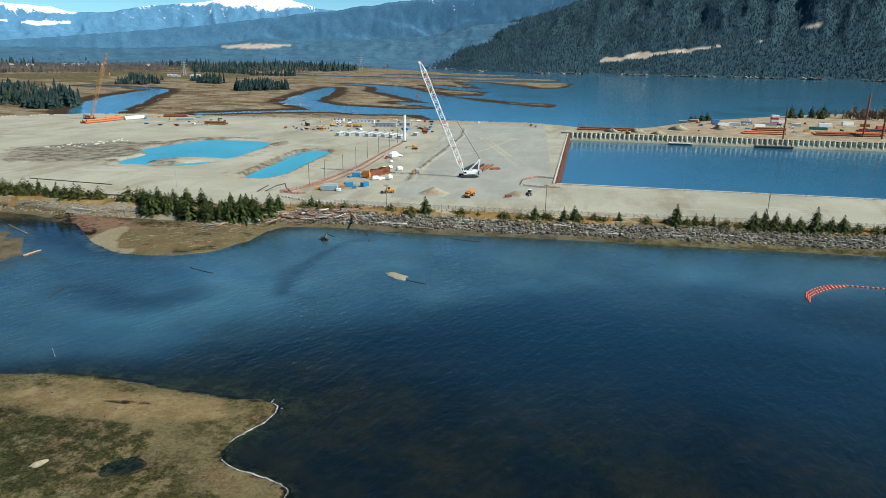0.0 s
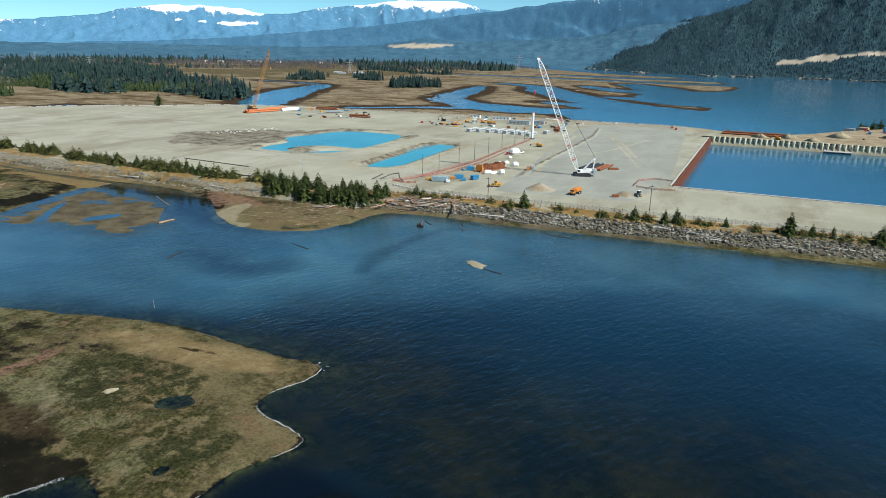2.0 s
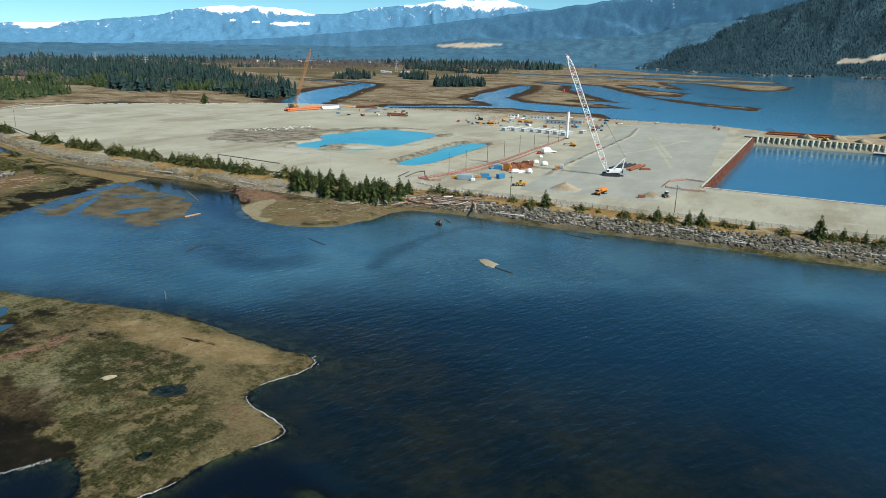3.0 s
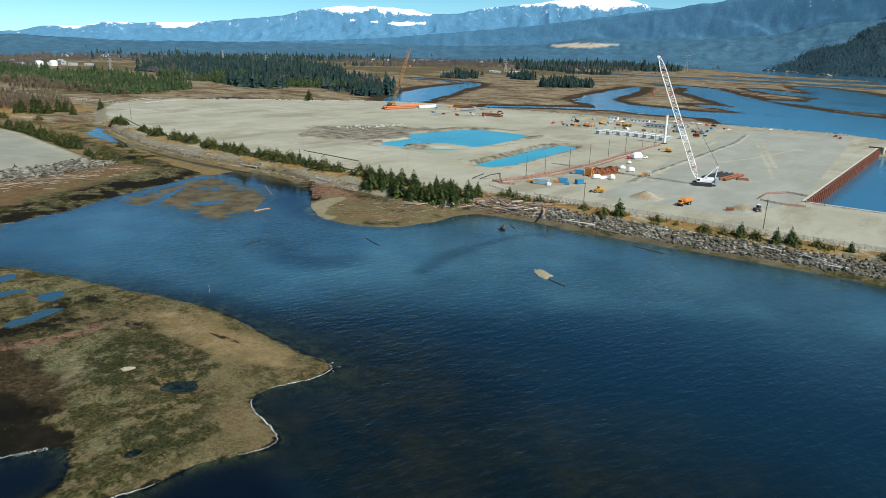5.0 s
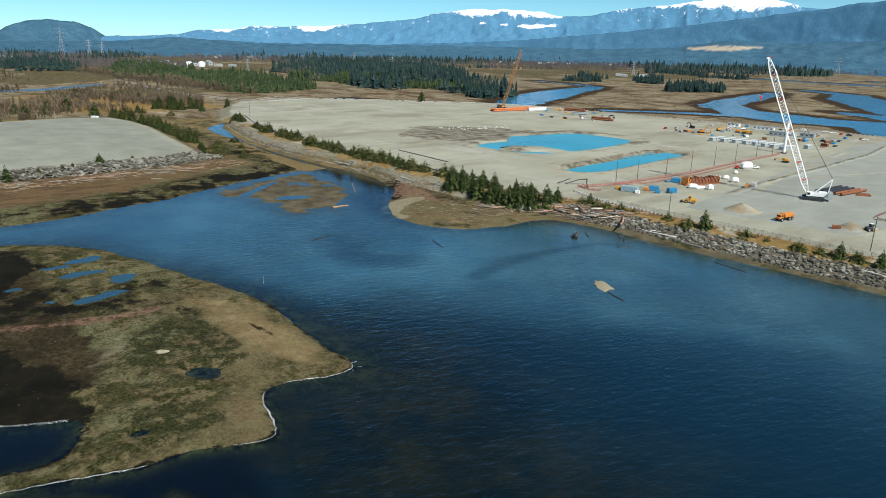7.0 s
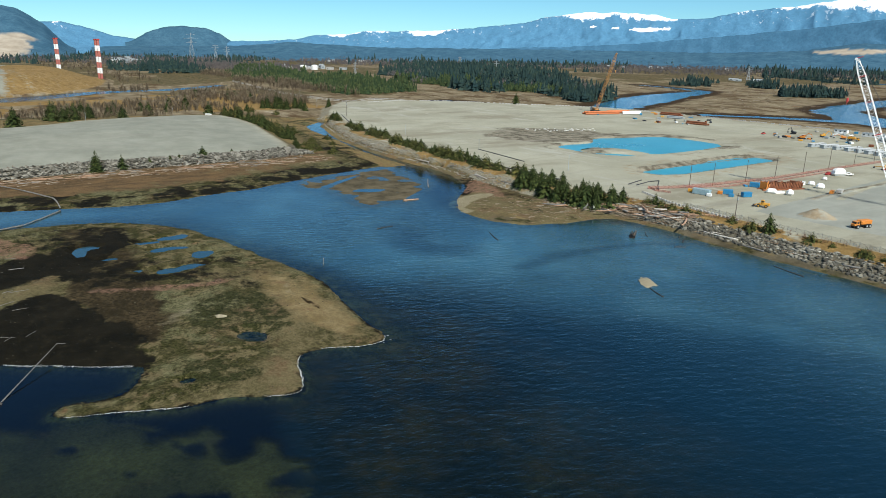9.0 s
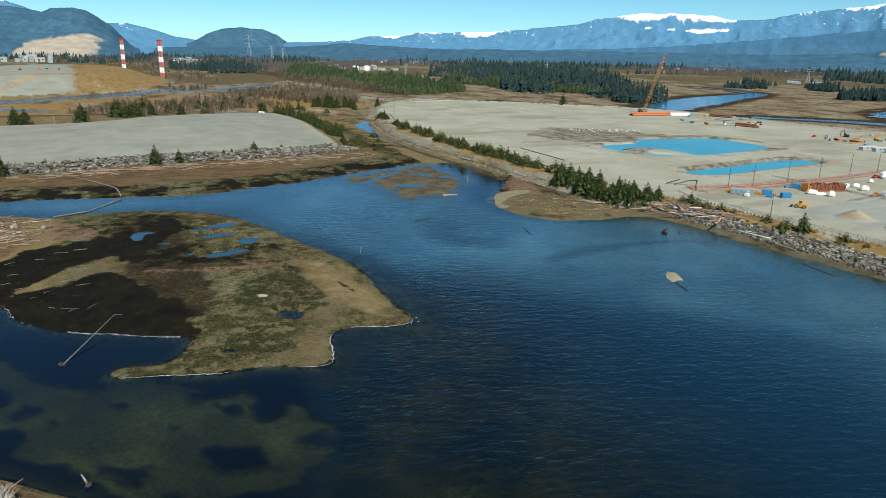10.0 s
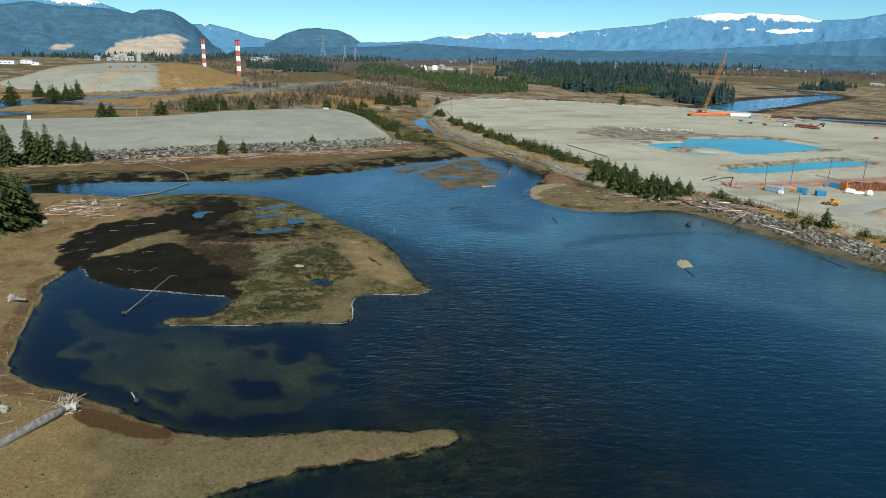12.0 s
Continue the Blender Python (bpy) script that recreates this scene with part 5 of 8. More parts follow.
for x, y, h in [(-140, 321, 4.5), (-132, 322, 5), (-30, 326, 4), (-2, 328, 4), (30, 331, 3.6), (48, 332, 4), (56, 333, 4.4), (100, 336, 5), (110, 337, 4.6), (-119, 324, 4.6), (-112, 324, 3.2), (-95, 325, 4.6), (-126, 322, 4.4), (-38, 326, 3.6), (-16, 326, 4.4), (8, 329, 2.9), (66, 333, 4.6), (123, 336, 4.8), (72, 333, 3.6), (90, 336, 4.2), (132, 337, 5)]:
    plant(BUSHY, x, y, h * 0.9, "low green shrub among grass on the bank", "shrub", "shrubs on the bank")
for i in range(46):
    x = tree_rnd.uniform(-112, 145) if i % 2 else tree_rnd.uniform(38, 140)
    y = float(np.interp(x, [-108, -34, 46, 138], [324, 327, 332.5, 338])) + tree_rnd.uniform(-2.5, 1.5)
    plant(BUSHY, x, y, tree_rnd.uniform(1.6, 4.6), "olive shrub among golden grass on the bank", "shrub", "shrubs on the bank")
PAD_TREES = [(-357, -26, 25), (-362, -14, 27), (-356, -4, 25), (-360, -9, 20), (-362, 3, 18), (-362, 11, 16), (-362, 17, 13), (-376, 100, 13), (-378, 115, 9.5), (-384, 132, 4.3), (-386, 145, 3.9), (-387, 151, 3.9),
             (-391, 167, 7), (-393, 187, 4), (-372, -40, 18), (-366, -60, 20)]
for x, y, h in PAD_TREES:
    plant(TALL if h > 12 else SPRUCES, x, y, h, "dark spruce in front of the gravel pad", "tree", "spruces before the gravel pad")
for x, y, h in [(-186, 0, 24), (-194, 4, 22), (-203, 7, 15), (-214, -6, 27), (-205, -14, 25), (-222, 2, 18), (-196, -12, 26), (-228, -20, 26)]:
    plant(TALL, x, y, h, "tall dark spruce at the head of the beach", "tree", "tall spruces on the beach")
for x, y, h in [(-688, 263, 9.7), (-662, 265, 12), (-637, 263, 14), (-612, 265, 12), (-585, 262, 11), (-560, 262, 12), (-530, 257, 10), (-500, 258, 9), (-480, 254, 8.5), (-431, 248, 7), (-445, 252, 5), (-413, 242, 5)]:
    plant(SPRUCES, x, y, h, "green conifer at the side of the gravel pad", "tree", "conifers beside the gravel pad")
for i in range(34):                                  # hedge of conifers and shrubs down the side of the pad
    x = tree_rnd.uniform(-700, -470)
    plant(SPRUCES if i % 3 else BUSHY, x, float(np.interp(x, [-700, -600, -470], [262, 268, 254])) + tree_rnd.uniform(-2, 6), tree_rnd.uniform(6, 12), "green conifer at the side of the gravel pad", "tree", "conifers beside the gravel pad")
for x, y, h in [(-547, 272, 9), (-540, 280, 6), (-505, 268, 7), (-512, 276, 8), (-465, 288, 6), (-385, 258, 4.6), (-395, 264, 5), (-404, 256, 4), (-430, 278, 5), (-455, 270, 5), (-725, 302, 8), (-736, 288, 9), (-690, 320, 7)]:
    plant(BUSHY, x, y, h, "olive shrub on the creek flats behind the pad", "shrub", "shrubs by the creek")
for i in range(14):
    plant(BUSHY, tree_rnd.uniform(-445, -395), tree_rnd.uniform(240, 262), tree_rnd.uniform(3, 5.5), "olive shrub at the corner of the pad", "shrub", "shrubs on the bank")
MID_TREES = [(-882, -66, 22), (-893, -60, 20), (-905, -52, 18), (-933, -47, 19), (-648, 7, 14), (-647, 16, 15), (-653, 62, 15), (-702, 95, 20), (-700, 116, 17), (-715, 130, 15), (-690, 105, 16), (-787, 241, 18),
             (-724, 253, 14), (-760, 345, 20), (-758, 368, 17), (-714, 364, 13), (-745, 352, 15), (-735, 300, 10), (-885, -110, 26), (-700, 160, 14), (-730, 190, 15), (-760, 215, 12)]
MID_TREES += [(-951, -89, 22), (-945, -70, 18), (-949, -55, 20), (-969, -43, 23), (-700, 4, 13), (-705, 63, 15), (-756, 100, 16), (-719, 111, 15), (-731, 124, 17),
             (-742, 132, 13), (-750, 118, 15), (-770, 160, 14), (-780, 190, 13), (-735, 150, 12), (-800, 225, 14), (-776, 338, 16), (-753, 347, 19), (-751, 373, 14), (-731, 402, 12), (-770, 330, 13), (-988, 299, 14), (-1010, 320, 15), (-1000, 350, 13), (-930, 330, 12), (-958, 348, 13), (-901, 355, 12)]
for x, y, h in MID_TREES:
    plant(SPRUCES, x, y, h, "dark conifer among leafless thickets", "tree", "conifers behind the gravel pad")
plant(SPRUCES, -669, 650, 15.5, "lone dark spruce at the far edge of the fill", "tree", "spruces along the bank")
for x, y, h in [(126, 905, 14), (138, 905, 16), (146, 910, 15), (132, 912, 12), (255, 960, 16), (268, 968, 13), (283, 975, 15), (300, 985, 17), (290, 960, 14)]:
    plant(SPRUCES, x, y, h, "dark conifer behind the working yard", "tree", "conifers behind the yard")

FAR = [far_tree(s, 4 + s % 3, 4, 0.17 + 0.045 * (s % 4)) for s in range(12)]


def cone_tree(seed):
    """The smallest conifer: one crooked five-sided cone."""
    rnd = random.Random(seed)
    bm = bmesh.new()
    top = bm.verts.new((rnd.uniform(-.03, .03), rnd.uniform(-.03, .03), 1.0))
    ring = [bm.verts.new((math.cos(k * 1.2566) * rnd.uniform(0.2, 0.34), math.sin(k * 1.2566) * rnd.uniform(0.2, 0.34), rnd.uniform(-0.1, 0.12))) for k in range(5)]
    for k in range(5):
        bm.faces.new((top, ring[k], ring[(k + 1) % 5]))
    return bm_template(bm)


HILLTREE = [cone_tree(s + 30) for s in range(8)]
HAZE = [haze_crown(s + 70) for s in range(8)]
BARE = [bare_tree(s) for s in range(5)]
THORN = [bare_tree(s + 9, 42, 0.75) for s in range(5)]


def wood(name, outline, count, lo, hi, seed, label, templates=FAR, mat=None, category="forest", patchy=0.0, patch_size=160):
    """A stand of trees: denser and sparser in places, with a ragged outline."""
    r = np.random.default_rng(seed)
    ring = rounded(outline)
    c = ring.mean(0)
    P = random_in(c + (ring - c) * 1.25, int(count * 1.5), seed)
    size = np.sqrt(np.prod(np.ptp(ring, 0)))
    keep = inside(P[:, 0], P[:, 1], ring, 400) + (fbm(P[:, 0], P[:, 1], size * 0.22, 4, seed) - 0.5) * size * 0.45 > 0
    keep &= fbm(P[:, 0], P[:, 1], patch_size, 3, seed + 3) > patchy
    tall = 0.40 + 1.0 * fbm(P[:, 0], P[:, 1], 45, 3, seed + 5)
    rows = [(x, y, ground_z(x, y) - 0.3, r.uniform(lo * 0.65, hi * 1.05) * k, r.uniform(0.8, 1.2), r.uniform(0, 6.28)) for (x, y), k in zip(P[keep], tall[keep])]
    rows = [q for q in rows if q[2] > -0.2]
    return scatter(name, mat or M_FOREST, templates, rows, label, category)


for outline, count, lo, hi, seed, label in FORESTS:
    wood("conifer_forest", outline, int(count * 1.2), lo * 0.72, hi * 0.86, seed, label, mat=M_PLANTED if seed == 41 else None, patchy=0.0 if seed == 41 else 0.36, patch_size=120)
wood("conifer_forest", [(-790, 880), (-905, 880), (-1010, 835), (-1230, 815), (-1420, 850), (-1250, 930), (-1000, 940), (-860, 960)], 1500, 11, 19, 44, "lighter olive-green young conifers before the tall forest", mat=M_PLANTED)
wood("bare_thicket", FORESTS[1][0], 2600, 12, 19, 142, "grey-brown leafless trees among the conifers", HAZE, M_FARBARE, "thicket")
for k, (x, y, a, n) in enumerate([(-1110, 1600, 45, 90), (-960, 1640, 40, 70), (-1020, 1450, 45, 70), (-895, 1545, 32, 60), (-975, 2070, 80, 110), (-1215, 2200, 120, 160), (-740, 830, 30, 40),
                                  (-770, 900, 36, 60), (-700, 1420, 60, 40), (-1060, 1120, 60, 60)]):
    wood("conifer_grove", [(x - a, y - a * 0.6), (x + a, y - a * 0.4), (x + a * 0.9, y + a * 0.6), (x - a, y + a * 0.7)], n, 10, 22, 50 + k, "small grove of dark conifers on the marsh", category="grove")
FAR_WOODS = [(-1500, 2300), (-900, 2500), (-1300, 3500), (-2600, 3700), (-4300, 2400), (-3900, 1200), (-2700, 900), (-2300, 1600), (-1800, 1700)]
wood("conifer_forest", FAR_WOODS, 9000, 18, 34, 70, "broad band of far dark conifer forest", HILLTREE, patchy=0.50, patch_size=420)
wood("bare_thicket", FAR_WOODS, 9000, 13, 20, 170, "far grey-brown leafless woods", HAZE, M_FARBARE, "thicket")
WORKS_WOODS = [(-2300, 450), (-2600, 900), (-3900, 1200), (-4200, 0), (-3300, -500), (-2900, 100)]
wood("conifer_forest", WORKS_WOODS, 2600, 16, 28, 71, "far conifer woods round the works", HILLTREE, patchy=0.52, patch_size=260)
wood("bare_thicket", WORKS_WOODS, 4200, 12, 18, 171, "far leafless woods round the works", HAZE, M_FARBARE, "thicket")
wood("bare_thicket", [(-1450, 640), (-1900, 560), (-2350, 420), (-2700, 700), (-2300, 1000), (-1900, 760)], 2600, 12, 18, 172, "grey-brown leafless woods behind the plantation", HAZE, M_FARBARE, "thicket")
wood("conifer_forest", [(-1900, 330), (-1650, 480), (-2300, 600), (-2500, 350)], 700, 18, 28, 72, "dark conifers behind the lattice towers", patchy=0.4, patch_size=90)
wood("bare_thicket", [(-700, 60), (-715, 170), (-740, 280), (-840, 310), (-920, 270), (-860, 170), (-790, 80)], 750, 5, 13, 73, "brown leafless alder thicket behind the pad", BARE, M_BARE, "thicket")
wood("bare_thicket", [(-1000, 230), (-1020, 360), (-830, 420), (-780, 380), (-900, 300)], 600, 8, 14, 74, "grey-brown leafless thicket on the flats", BARE, M_BARE, "thicket")
wood("bare_thicket", [(-940, 560), (-1000, 490), (-1500, 470), (-1900, 500), (-1900, 560), (-1250, 560)], 950, 9, 15, 75, "pale leafless trees at the forest's edge", BARE, M_BARE, "thicket")
wood("bare_thicket", [(-1250, 320), (-1950, 330), (-2700, 500), (-3300, 200), (-2200, 130)], 600, 9, 15, 76, "brown leafless woods round the works", BARE, M_BARE, "thicket")
wood("bare_thicket", [(-1000, 370), (-1240, 380), (-1260, 450), (-1000, 470), (-850, 430), (-820, 385)], 350, 6, 11, 79, "grey leafless scrub along the causeway", BARE, M_BARE, "thicket")
wood("bare_thicket", [(280, 985), (330, 1000), (470, 1100), (560, 1060), (400, 960)], 750, 9, 16, 77, "grey leafless trees behind the yard", BARE, M_BARE, "thicket")
wood("bare_thicket", [(-1200, 190), (-1180, 260), (-1120, 250), (-1110, 190)], 130, 12, 20, 78, "tall brown leafless trees beside the river", BARE, M_BARE, "thicket")
rows = []
for i in range(700):                                 # leafless bushes along the bank and before the pad
    if i % 4 == 3:
        x = tree_rnd.uniform(-600, -225)
        y = float(np.interp(x, [-600, -540, -450, -350, -225], [349, 333, 319, 312, 311])) + tree_rnd.uniform(-4, 4)
    elif i % 3:
        x = tree_rnd.uniform(-225, 140)
        y = float(np.interp(x, [-225, -165, -108, 46, 140], [313, 317, 327, 335, 341])) + tree_rnd.uniform(-3, 3)
    else:
        x, y = tree_rnd.uniform(-392, -376), tree_rnd.uniform(-60, 236)
    rows.append((x, y, ground_z(x, y) - 0.1, tree_rnd.uniform(1.2, 2.8), 1.0, tree_rnd.uniform(0, 6.28)))
scatter("bare_bushes", M_BUSH, THORN, rows, "leafless reddish-brown bushes on the banks", "bush")


# ---- shore: riprap, driftwood, foam ----
def stone_template(seed, flat=0.78):
    bm = bmesh.new()
    blob(bm, (0, 0, 0), (1, 0.85, flat), seed, 1, 0.3)
    return bm_template(bm)


M_STONE = island_mat("riprap_stone", [(0.05, 0.047, 0.038), (0.135, 0.125, 0.100), (0.30, 0.28, 0.225)], 0.9, 0.2)
# darkest stop colours some slabs like the shaded gaps among the pale ones
M_PALE = island_mat("pale_slab_stone", [(0.06, 0.056, 0.045), (0.18, 0.168, 0.138), (0.33, 0.31, 0.26)], 0.9, 0.2)
M_DRIFT = island_mat("bleached_driftwood", [(0.13, 0.108, 0.085), (0.28, 0.24, 0.195), (0.46, 0.41, 0.345)], 0.85, 0.5)
M_OLDWOOD = plain("weathered_log", (0.22, 0.207, 0.187), 0.85, spread=0.55, scale=1.2, dirt=(0.13, 0.115, 0.095))
M_WETWOOD = plain("wet_dark_wood", (0.035, 0.028, 0.022), 0.6, spread=0.4)
M_REDWOOD = plain("reddish_driftwood", (0.36, 0.22, 0.14), 0.9, spread=0.4, scale=1.0)
M_PALEWOOD = plain("grey_white_driftwood", (0.52, 0.48, 0.42), 0.9, spread=0.3, scale=1.0)
STONES = [stone_template(s) for s in range(6)]


def slab_template(seed):
    """A broken slab: a thin crooked block, tilted."""
    rnd = random.Random(seed)
    bm = bmesh.new()
    box(bm, (0, 0, 0), (2.3, rnd.uniform(0.9, 1.6), rnd.uniform(0.2, 0.45)))
    turn = Matrix.Rotation(rnd.uniform(-0.7, 0.7), 3, "X") @ Matrix.Rotation(rnd.uniform(-0.45, 0.45), 3, "Y")
    for v in bm.verts:
        v.co = turn @ (v.co + Vector((rnd.uniform(-.3, .3), rnd.uniform(-.25, .25), rnd.uniform(-.12, .12)))) + Vector((0, 0, 0.25))
    return bm_template(bm)


SLABS = [slab_template(s + 10) for s in range(9)]
shore_rnd = random.Random(11)
rows, pale_rows = [], []
for i in range(9000):
    x = shore_rnd.uniform(-640, 240)
    y0 = float(np.interp(x, [-620, -540, -450, -350, -266, -200, -165, -140, -108, -34, 46, 138, 300], [352, 328, 311, 304, 305, 305, 309, 318, 322, 324, 330, 336, 341]))
    y = y0 - shore_rnd.uniform(1.5, 10.5)
    if -215 < x < -135 and y < y0 - 5:
        continue
    z = ground_z(x, y)
    if x < -190:
        if 0.7 < z < 6.3 and shore_rnd.random() < 0.75:
            pale_rows.append((x, y, z, shore_rnd.uniform(0.25, 0.65), 1.0, shore_rnd.uniform(0, 6.28)))
        continue
    if 0.7 < z < 6.3:
        rows.append((x, y, z, shore_rnd.uniform(0.4, 0.95) * (1.4 if shore_rnd.random() < 0.15 else 1), 1.0, shore_rnd.uniform(0, 6.28)))
scatter("riprap", M_STONE, STONES, rows, "dark grey riprap boulders on the shore bank", "rocks")
scatter("bank_stones", island_mat("pale_bank_stone", [(0.13, 0.12, 0.09), (0.22, 0.205, 0.165), (0.34, 0.32, 0.265)], 0.9, 0.2), STONES, pale_rows, "pale grey stones on the gravel slope of the creek", "rocks")
rows = []
for i in range(4400):
    y = shore_rnd.uniform(-60, 246)
    x0 = float(np.interp(y, [-60, 30, 84, 142, 206, 236], [-372, -376, -385, -388, -390, -400]))
    x = x0 + shore_rnd.uniform(-3.5, 9)
    if shore_rnd.random() < 0.5 + 0.5 * (y > 60):
        rows.append((x, y, ground_z(x, y) + 0.1, shore_rnd.uniform(0.5, 1.9), 1.0, shore_rnd.uniform(0, 6.28)))
scatter("slab_rocks", M_PALE, SLABS, rows, "pale grey broken slab rocks along the pad", "rocks")
rows = [(x, y, ground_z(x, y), shore_rnd.uniform(0.08, 0.3), 0.6, shore_rnd.uniform(0, 6.28)) for x, y in random_in(rounded(ISLAND), 2600, 21) if ground_z(x, y) > 0.15]
scatter("shore_stones", M_WETSTONE, STONES[:3], rows, "scattered stones on the tidal flat", "stones")


def log_bm(seed, length, r0, r1, roots=False, bend=0.04):
    """A drift log along x: tapered, slightly bent, with stubs and maybe a root wad at the start."""
    rnd = random.Random(seed)
    bm = bmesh.new()
    n, seg = 7, 8
    pts = [Vector((length * i / n, length * bend * math.sin(i / n * 3.1) * rnd.uniform(0.7, 1.2), length * 0.008 * rnd.uniform(-1, 1))) for i in range(n + 1)]
    prev = None
    for i, p in enumerate(pts):
        r = (r0 + (r1 - r0) * i / n) * rnd.uniform(0.92, 1.08) * (1.35 if roots and i == 0 else 1)
        ring = [bm.verts.new(p + Vector((0, math.cos(2 * math.pi * k / seg) * r, math.sin(2 * math.pi * k / seg) * r)) * rnd.uniform(0.93, 1.07)) for k in range(seg)]
        if prev:
            for k in range(seg):
                bm.faces.new((prev[k], prev[(k + 1) % seg], ring[(k + 1) % seg], ring[k]))
        else:
            bm.faces.new(ring[::-1])
        prev = ring
    bm.faces.new(prev)
    for _ in range(4):
        i = rnd.randrange(1, n)
        a = rnd.uniform(0, 6.28)
        rod(bm, pts[i], pts[i] + Vector((rnd.uniform(-0.5, 0.5), math.cos(a), math.sin(a))) * r0 * rnd.uniform(1.5, 2.6), r1 * 0.35, r1 * 0.1, 4)
    return bm


def roots_bm(seed, r, count=22):
    """A torn root wad facing -x: a knotted core with forking, crooked roots."""
    rnd = random.Random(seed)
    bm = bmesh.new()
    blob(bm, (-0.05 * r, 0, 0), (0.6 * r, 1.0 * r, 1.0 * r), seed, 2, 0.3)
    for _ in range(count):
        a = rnd.uniform(0, 6.28)
        d = Vector((rnd.uniform(-1.0, 0.7), math.cos(a), math.sin(a))).normalized()
        q = d * r * rnd.uniform(0.95, 1.55)
        m = q * 0.7 + Vector((rnd.uniform(-.3, .3), rnd.uniform(-.3, .3), rnd.uniform(-.3, .3))) * r
        w = rnd.uniform(0.05, 0.13) * r
        rod(bm, d * r * 0.5, m, w * 1.4, w, 5)
        for _ in range(2):
            e = m + (q - m) * rnd.uniform(0.7, 1.2) + Vector((rnd.uniform(-.35, .35), rnd.uniform(-.35, .35), rnd.uniform(-.35, .35))) * r
            rod(bm, m, e, w * 0.9, w * 0.25, 4)
    return bm


LOGS = {}


def drift_log(x, y, turn, length, r, label, mat, seed=0, tilt=0.0, z=None, group="driftwood logs"):
    key = (mat.name, seed % 4)
    if z is None:
        z = ground_z(x, y) + r * 0.55
    m = pose(x, y, z, 0, tilt, turn) @ Matrix.Diagonal((length / 10, r / 0.4, r / 0.4, 1))
    if key in LOGS:
        return tagged(copy_thing(LOGS[key], m @ Matrix.Diagonal([1 / v for v in LOGS[key].scale] + [1])), label, "log", group)
    LOGS[key] = single("driftwood_log", log_bm(seed, 10, 0.4, 0.26), mat, m, label, "log", group, smooth=True)
    return LOGS[key]


for i in range(75):                                  # the pile at the corner of the bank
    x = shore_rnd.uniform(-172, -112)
    y = float(np.interp(x, [-172, -150, -130, -112], [297, 308, 315, 318])) + shore_rnd.uniform(-3.5, 4)
    mat = shore_rnd.choice([M_REDWOOD, M_REDWOOD, M_PALEWOOD, M_OLDWOOD])
    word = {M_REDWOOD: "reddish-brown", M_PALEWOOD: "bleached white-grey", M_OLDWOOD: "weathered grey"}[mat]
    drift_log(x, y, shore_rnd.choice([0, 180]) + shore_rnd.gauss(20, 34), shore_rnd.uniform(4, 13), shore_rnd.uniform(0.25, 0.55), word + " drift log in a heap on the bank", mat, i,
              shore_rnd.uniform(-3, 3), ground_z(x, y) + shore_rnd.uniform(0.2, 1.2))
for i in range(46):                                  # stranded along the riprap
    x = shore_rnd.uniform(-110, 150) if i % 3 else shore_rnd.uniform(-420, -215)
    y = float(np.interp(x, [-420, -266, -215, -108, -34, 46, 150], [302, 300, 299, 316, 318, 324, 330])) + shore_rnd.uniform(-2.5, 2.5)
    drift_log(x, y, shore_rnd.choice([0, 180]) + shore_rnd.gauss(3, 10), shore_rnd.uniform(5, 19), shore_rnd.uniform(0.2, 0.42), "bleached drift log stranded on the riprap", shore_rnd.choice([M_PALEWOOD, M_OLDWOOD]), i)
for i in range(60):                                  # wrack line below the pad
    y = shore_rnd.uniform(-20, 246)
    x = float(np.interp(y, [-20, 84, 206, 246], [-352, -364, -368, -372])) + shore_rnd.gauss(0, 6)
    drift_log(x, y, shore_rnd.choice([90, 270]) + shore_rnd.gauss(0, 22), shore_rnd.uniform(3, 17), shore_rnd.uniform(0.15, 0.4), "reddish drift log along the wrack line", shore_rnd.choice([M_REDWOOD, M_OLDWOOD, M_REDWOOD, M_OLDWOOD]), i)
for i in range(30):                                  # beach at the head of the bay
    x, y = shore_rnd.gauss(-226, 12), shore_rnd.gauss(24, 8)
    if ground_z(x, y) > 0.3:
        drift_log(x, y, shore_rnd.uniform(0, 360), shore_rnd.uniform(3, 11), shore_rnd.uniform(0.2, 0.42), "pale drift log on the upper beach", shore_rnd.choice([M_OLDWOOD, M_REDWOOD, M_OLDWOOD, M_PALEWOOD]), i)
for i in range(26):                                  # thin poles on the dark mud
    x, y = shore_rnd.uniform(-220, -115), shore_rnd.uniform(14, 60)
    if ground_z(x, y) > 0.02:
        drift_log(x, y, shore_rnd.gauss(95, 25), shore_rnd.uniform(2, 6), shore_rnd.uniform(0.07, 0.14), "thin grey pole lying on dark mud", M_OLDWOOD, i)
for i in range(46):                                  # sticks round the fallen tree and the beach behind the bay
    x, y = (shore_rnd.gauss(-36, 9), shore_rnd.gauss(27, 6)) if i % 2 else (shore_rnd.uniform(-130, -40), shore_rnd.uniform(8, 24))
    if ground_z(x, y) > 0.2:
        drift_log(x, y, shore_rnd.uniform(0, 360), shore_rnd.uniform(1.5, 5), shore_rnd.uniform(0.06, 0.16), "weathered stick stranded on the beach", shore_rnd.choice([M_OLDWOOD, M_REDWOOD]), i)
for x, y, a, n, r, word in [(-252, 262, 150, 26, 0.35, "long drift log across the creek mouth"), (-300, 281, 165, 30, 0.3, "long pale log lying along the creek"), (-70, 312, 176, 20, 0.35, "long bleached log on the riprap"),
                            (-226, 231, 85, 9, 0.5, "thick log at the edge of the mudflat")]:
    drift_log(x, y, a, n, r, word, M_OLDWOOD if n > 9 else M_REDWOOD, 3)
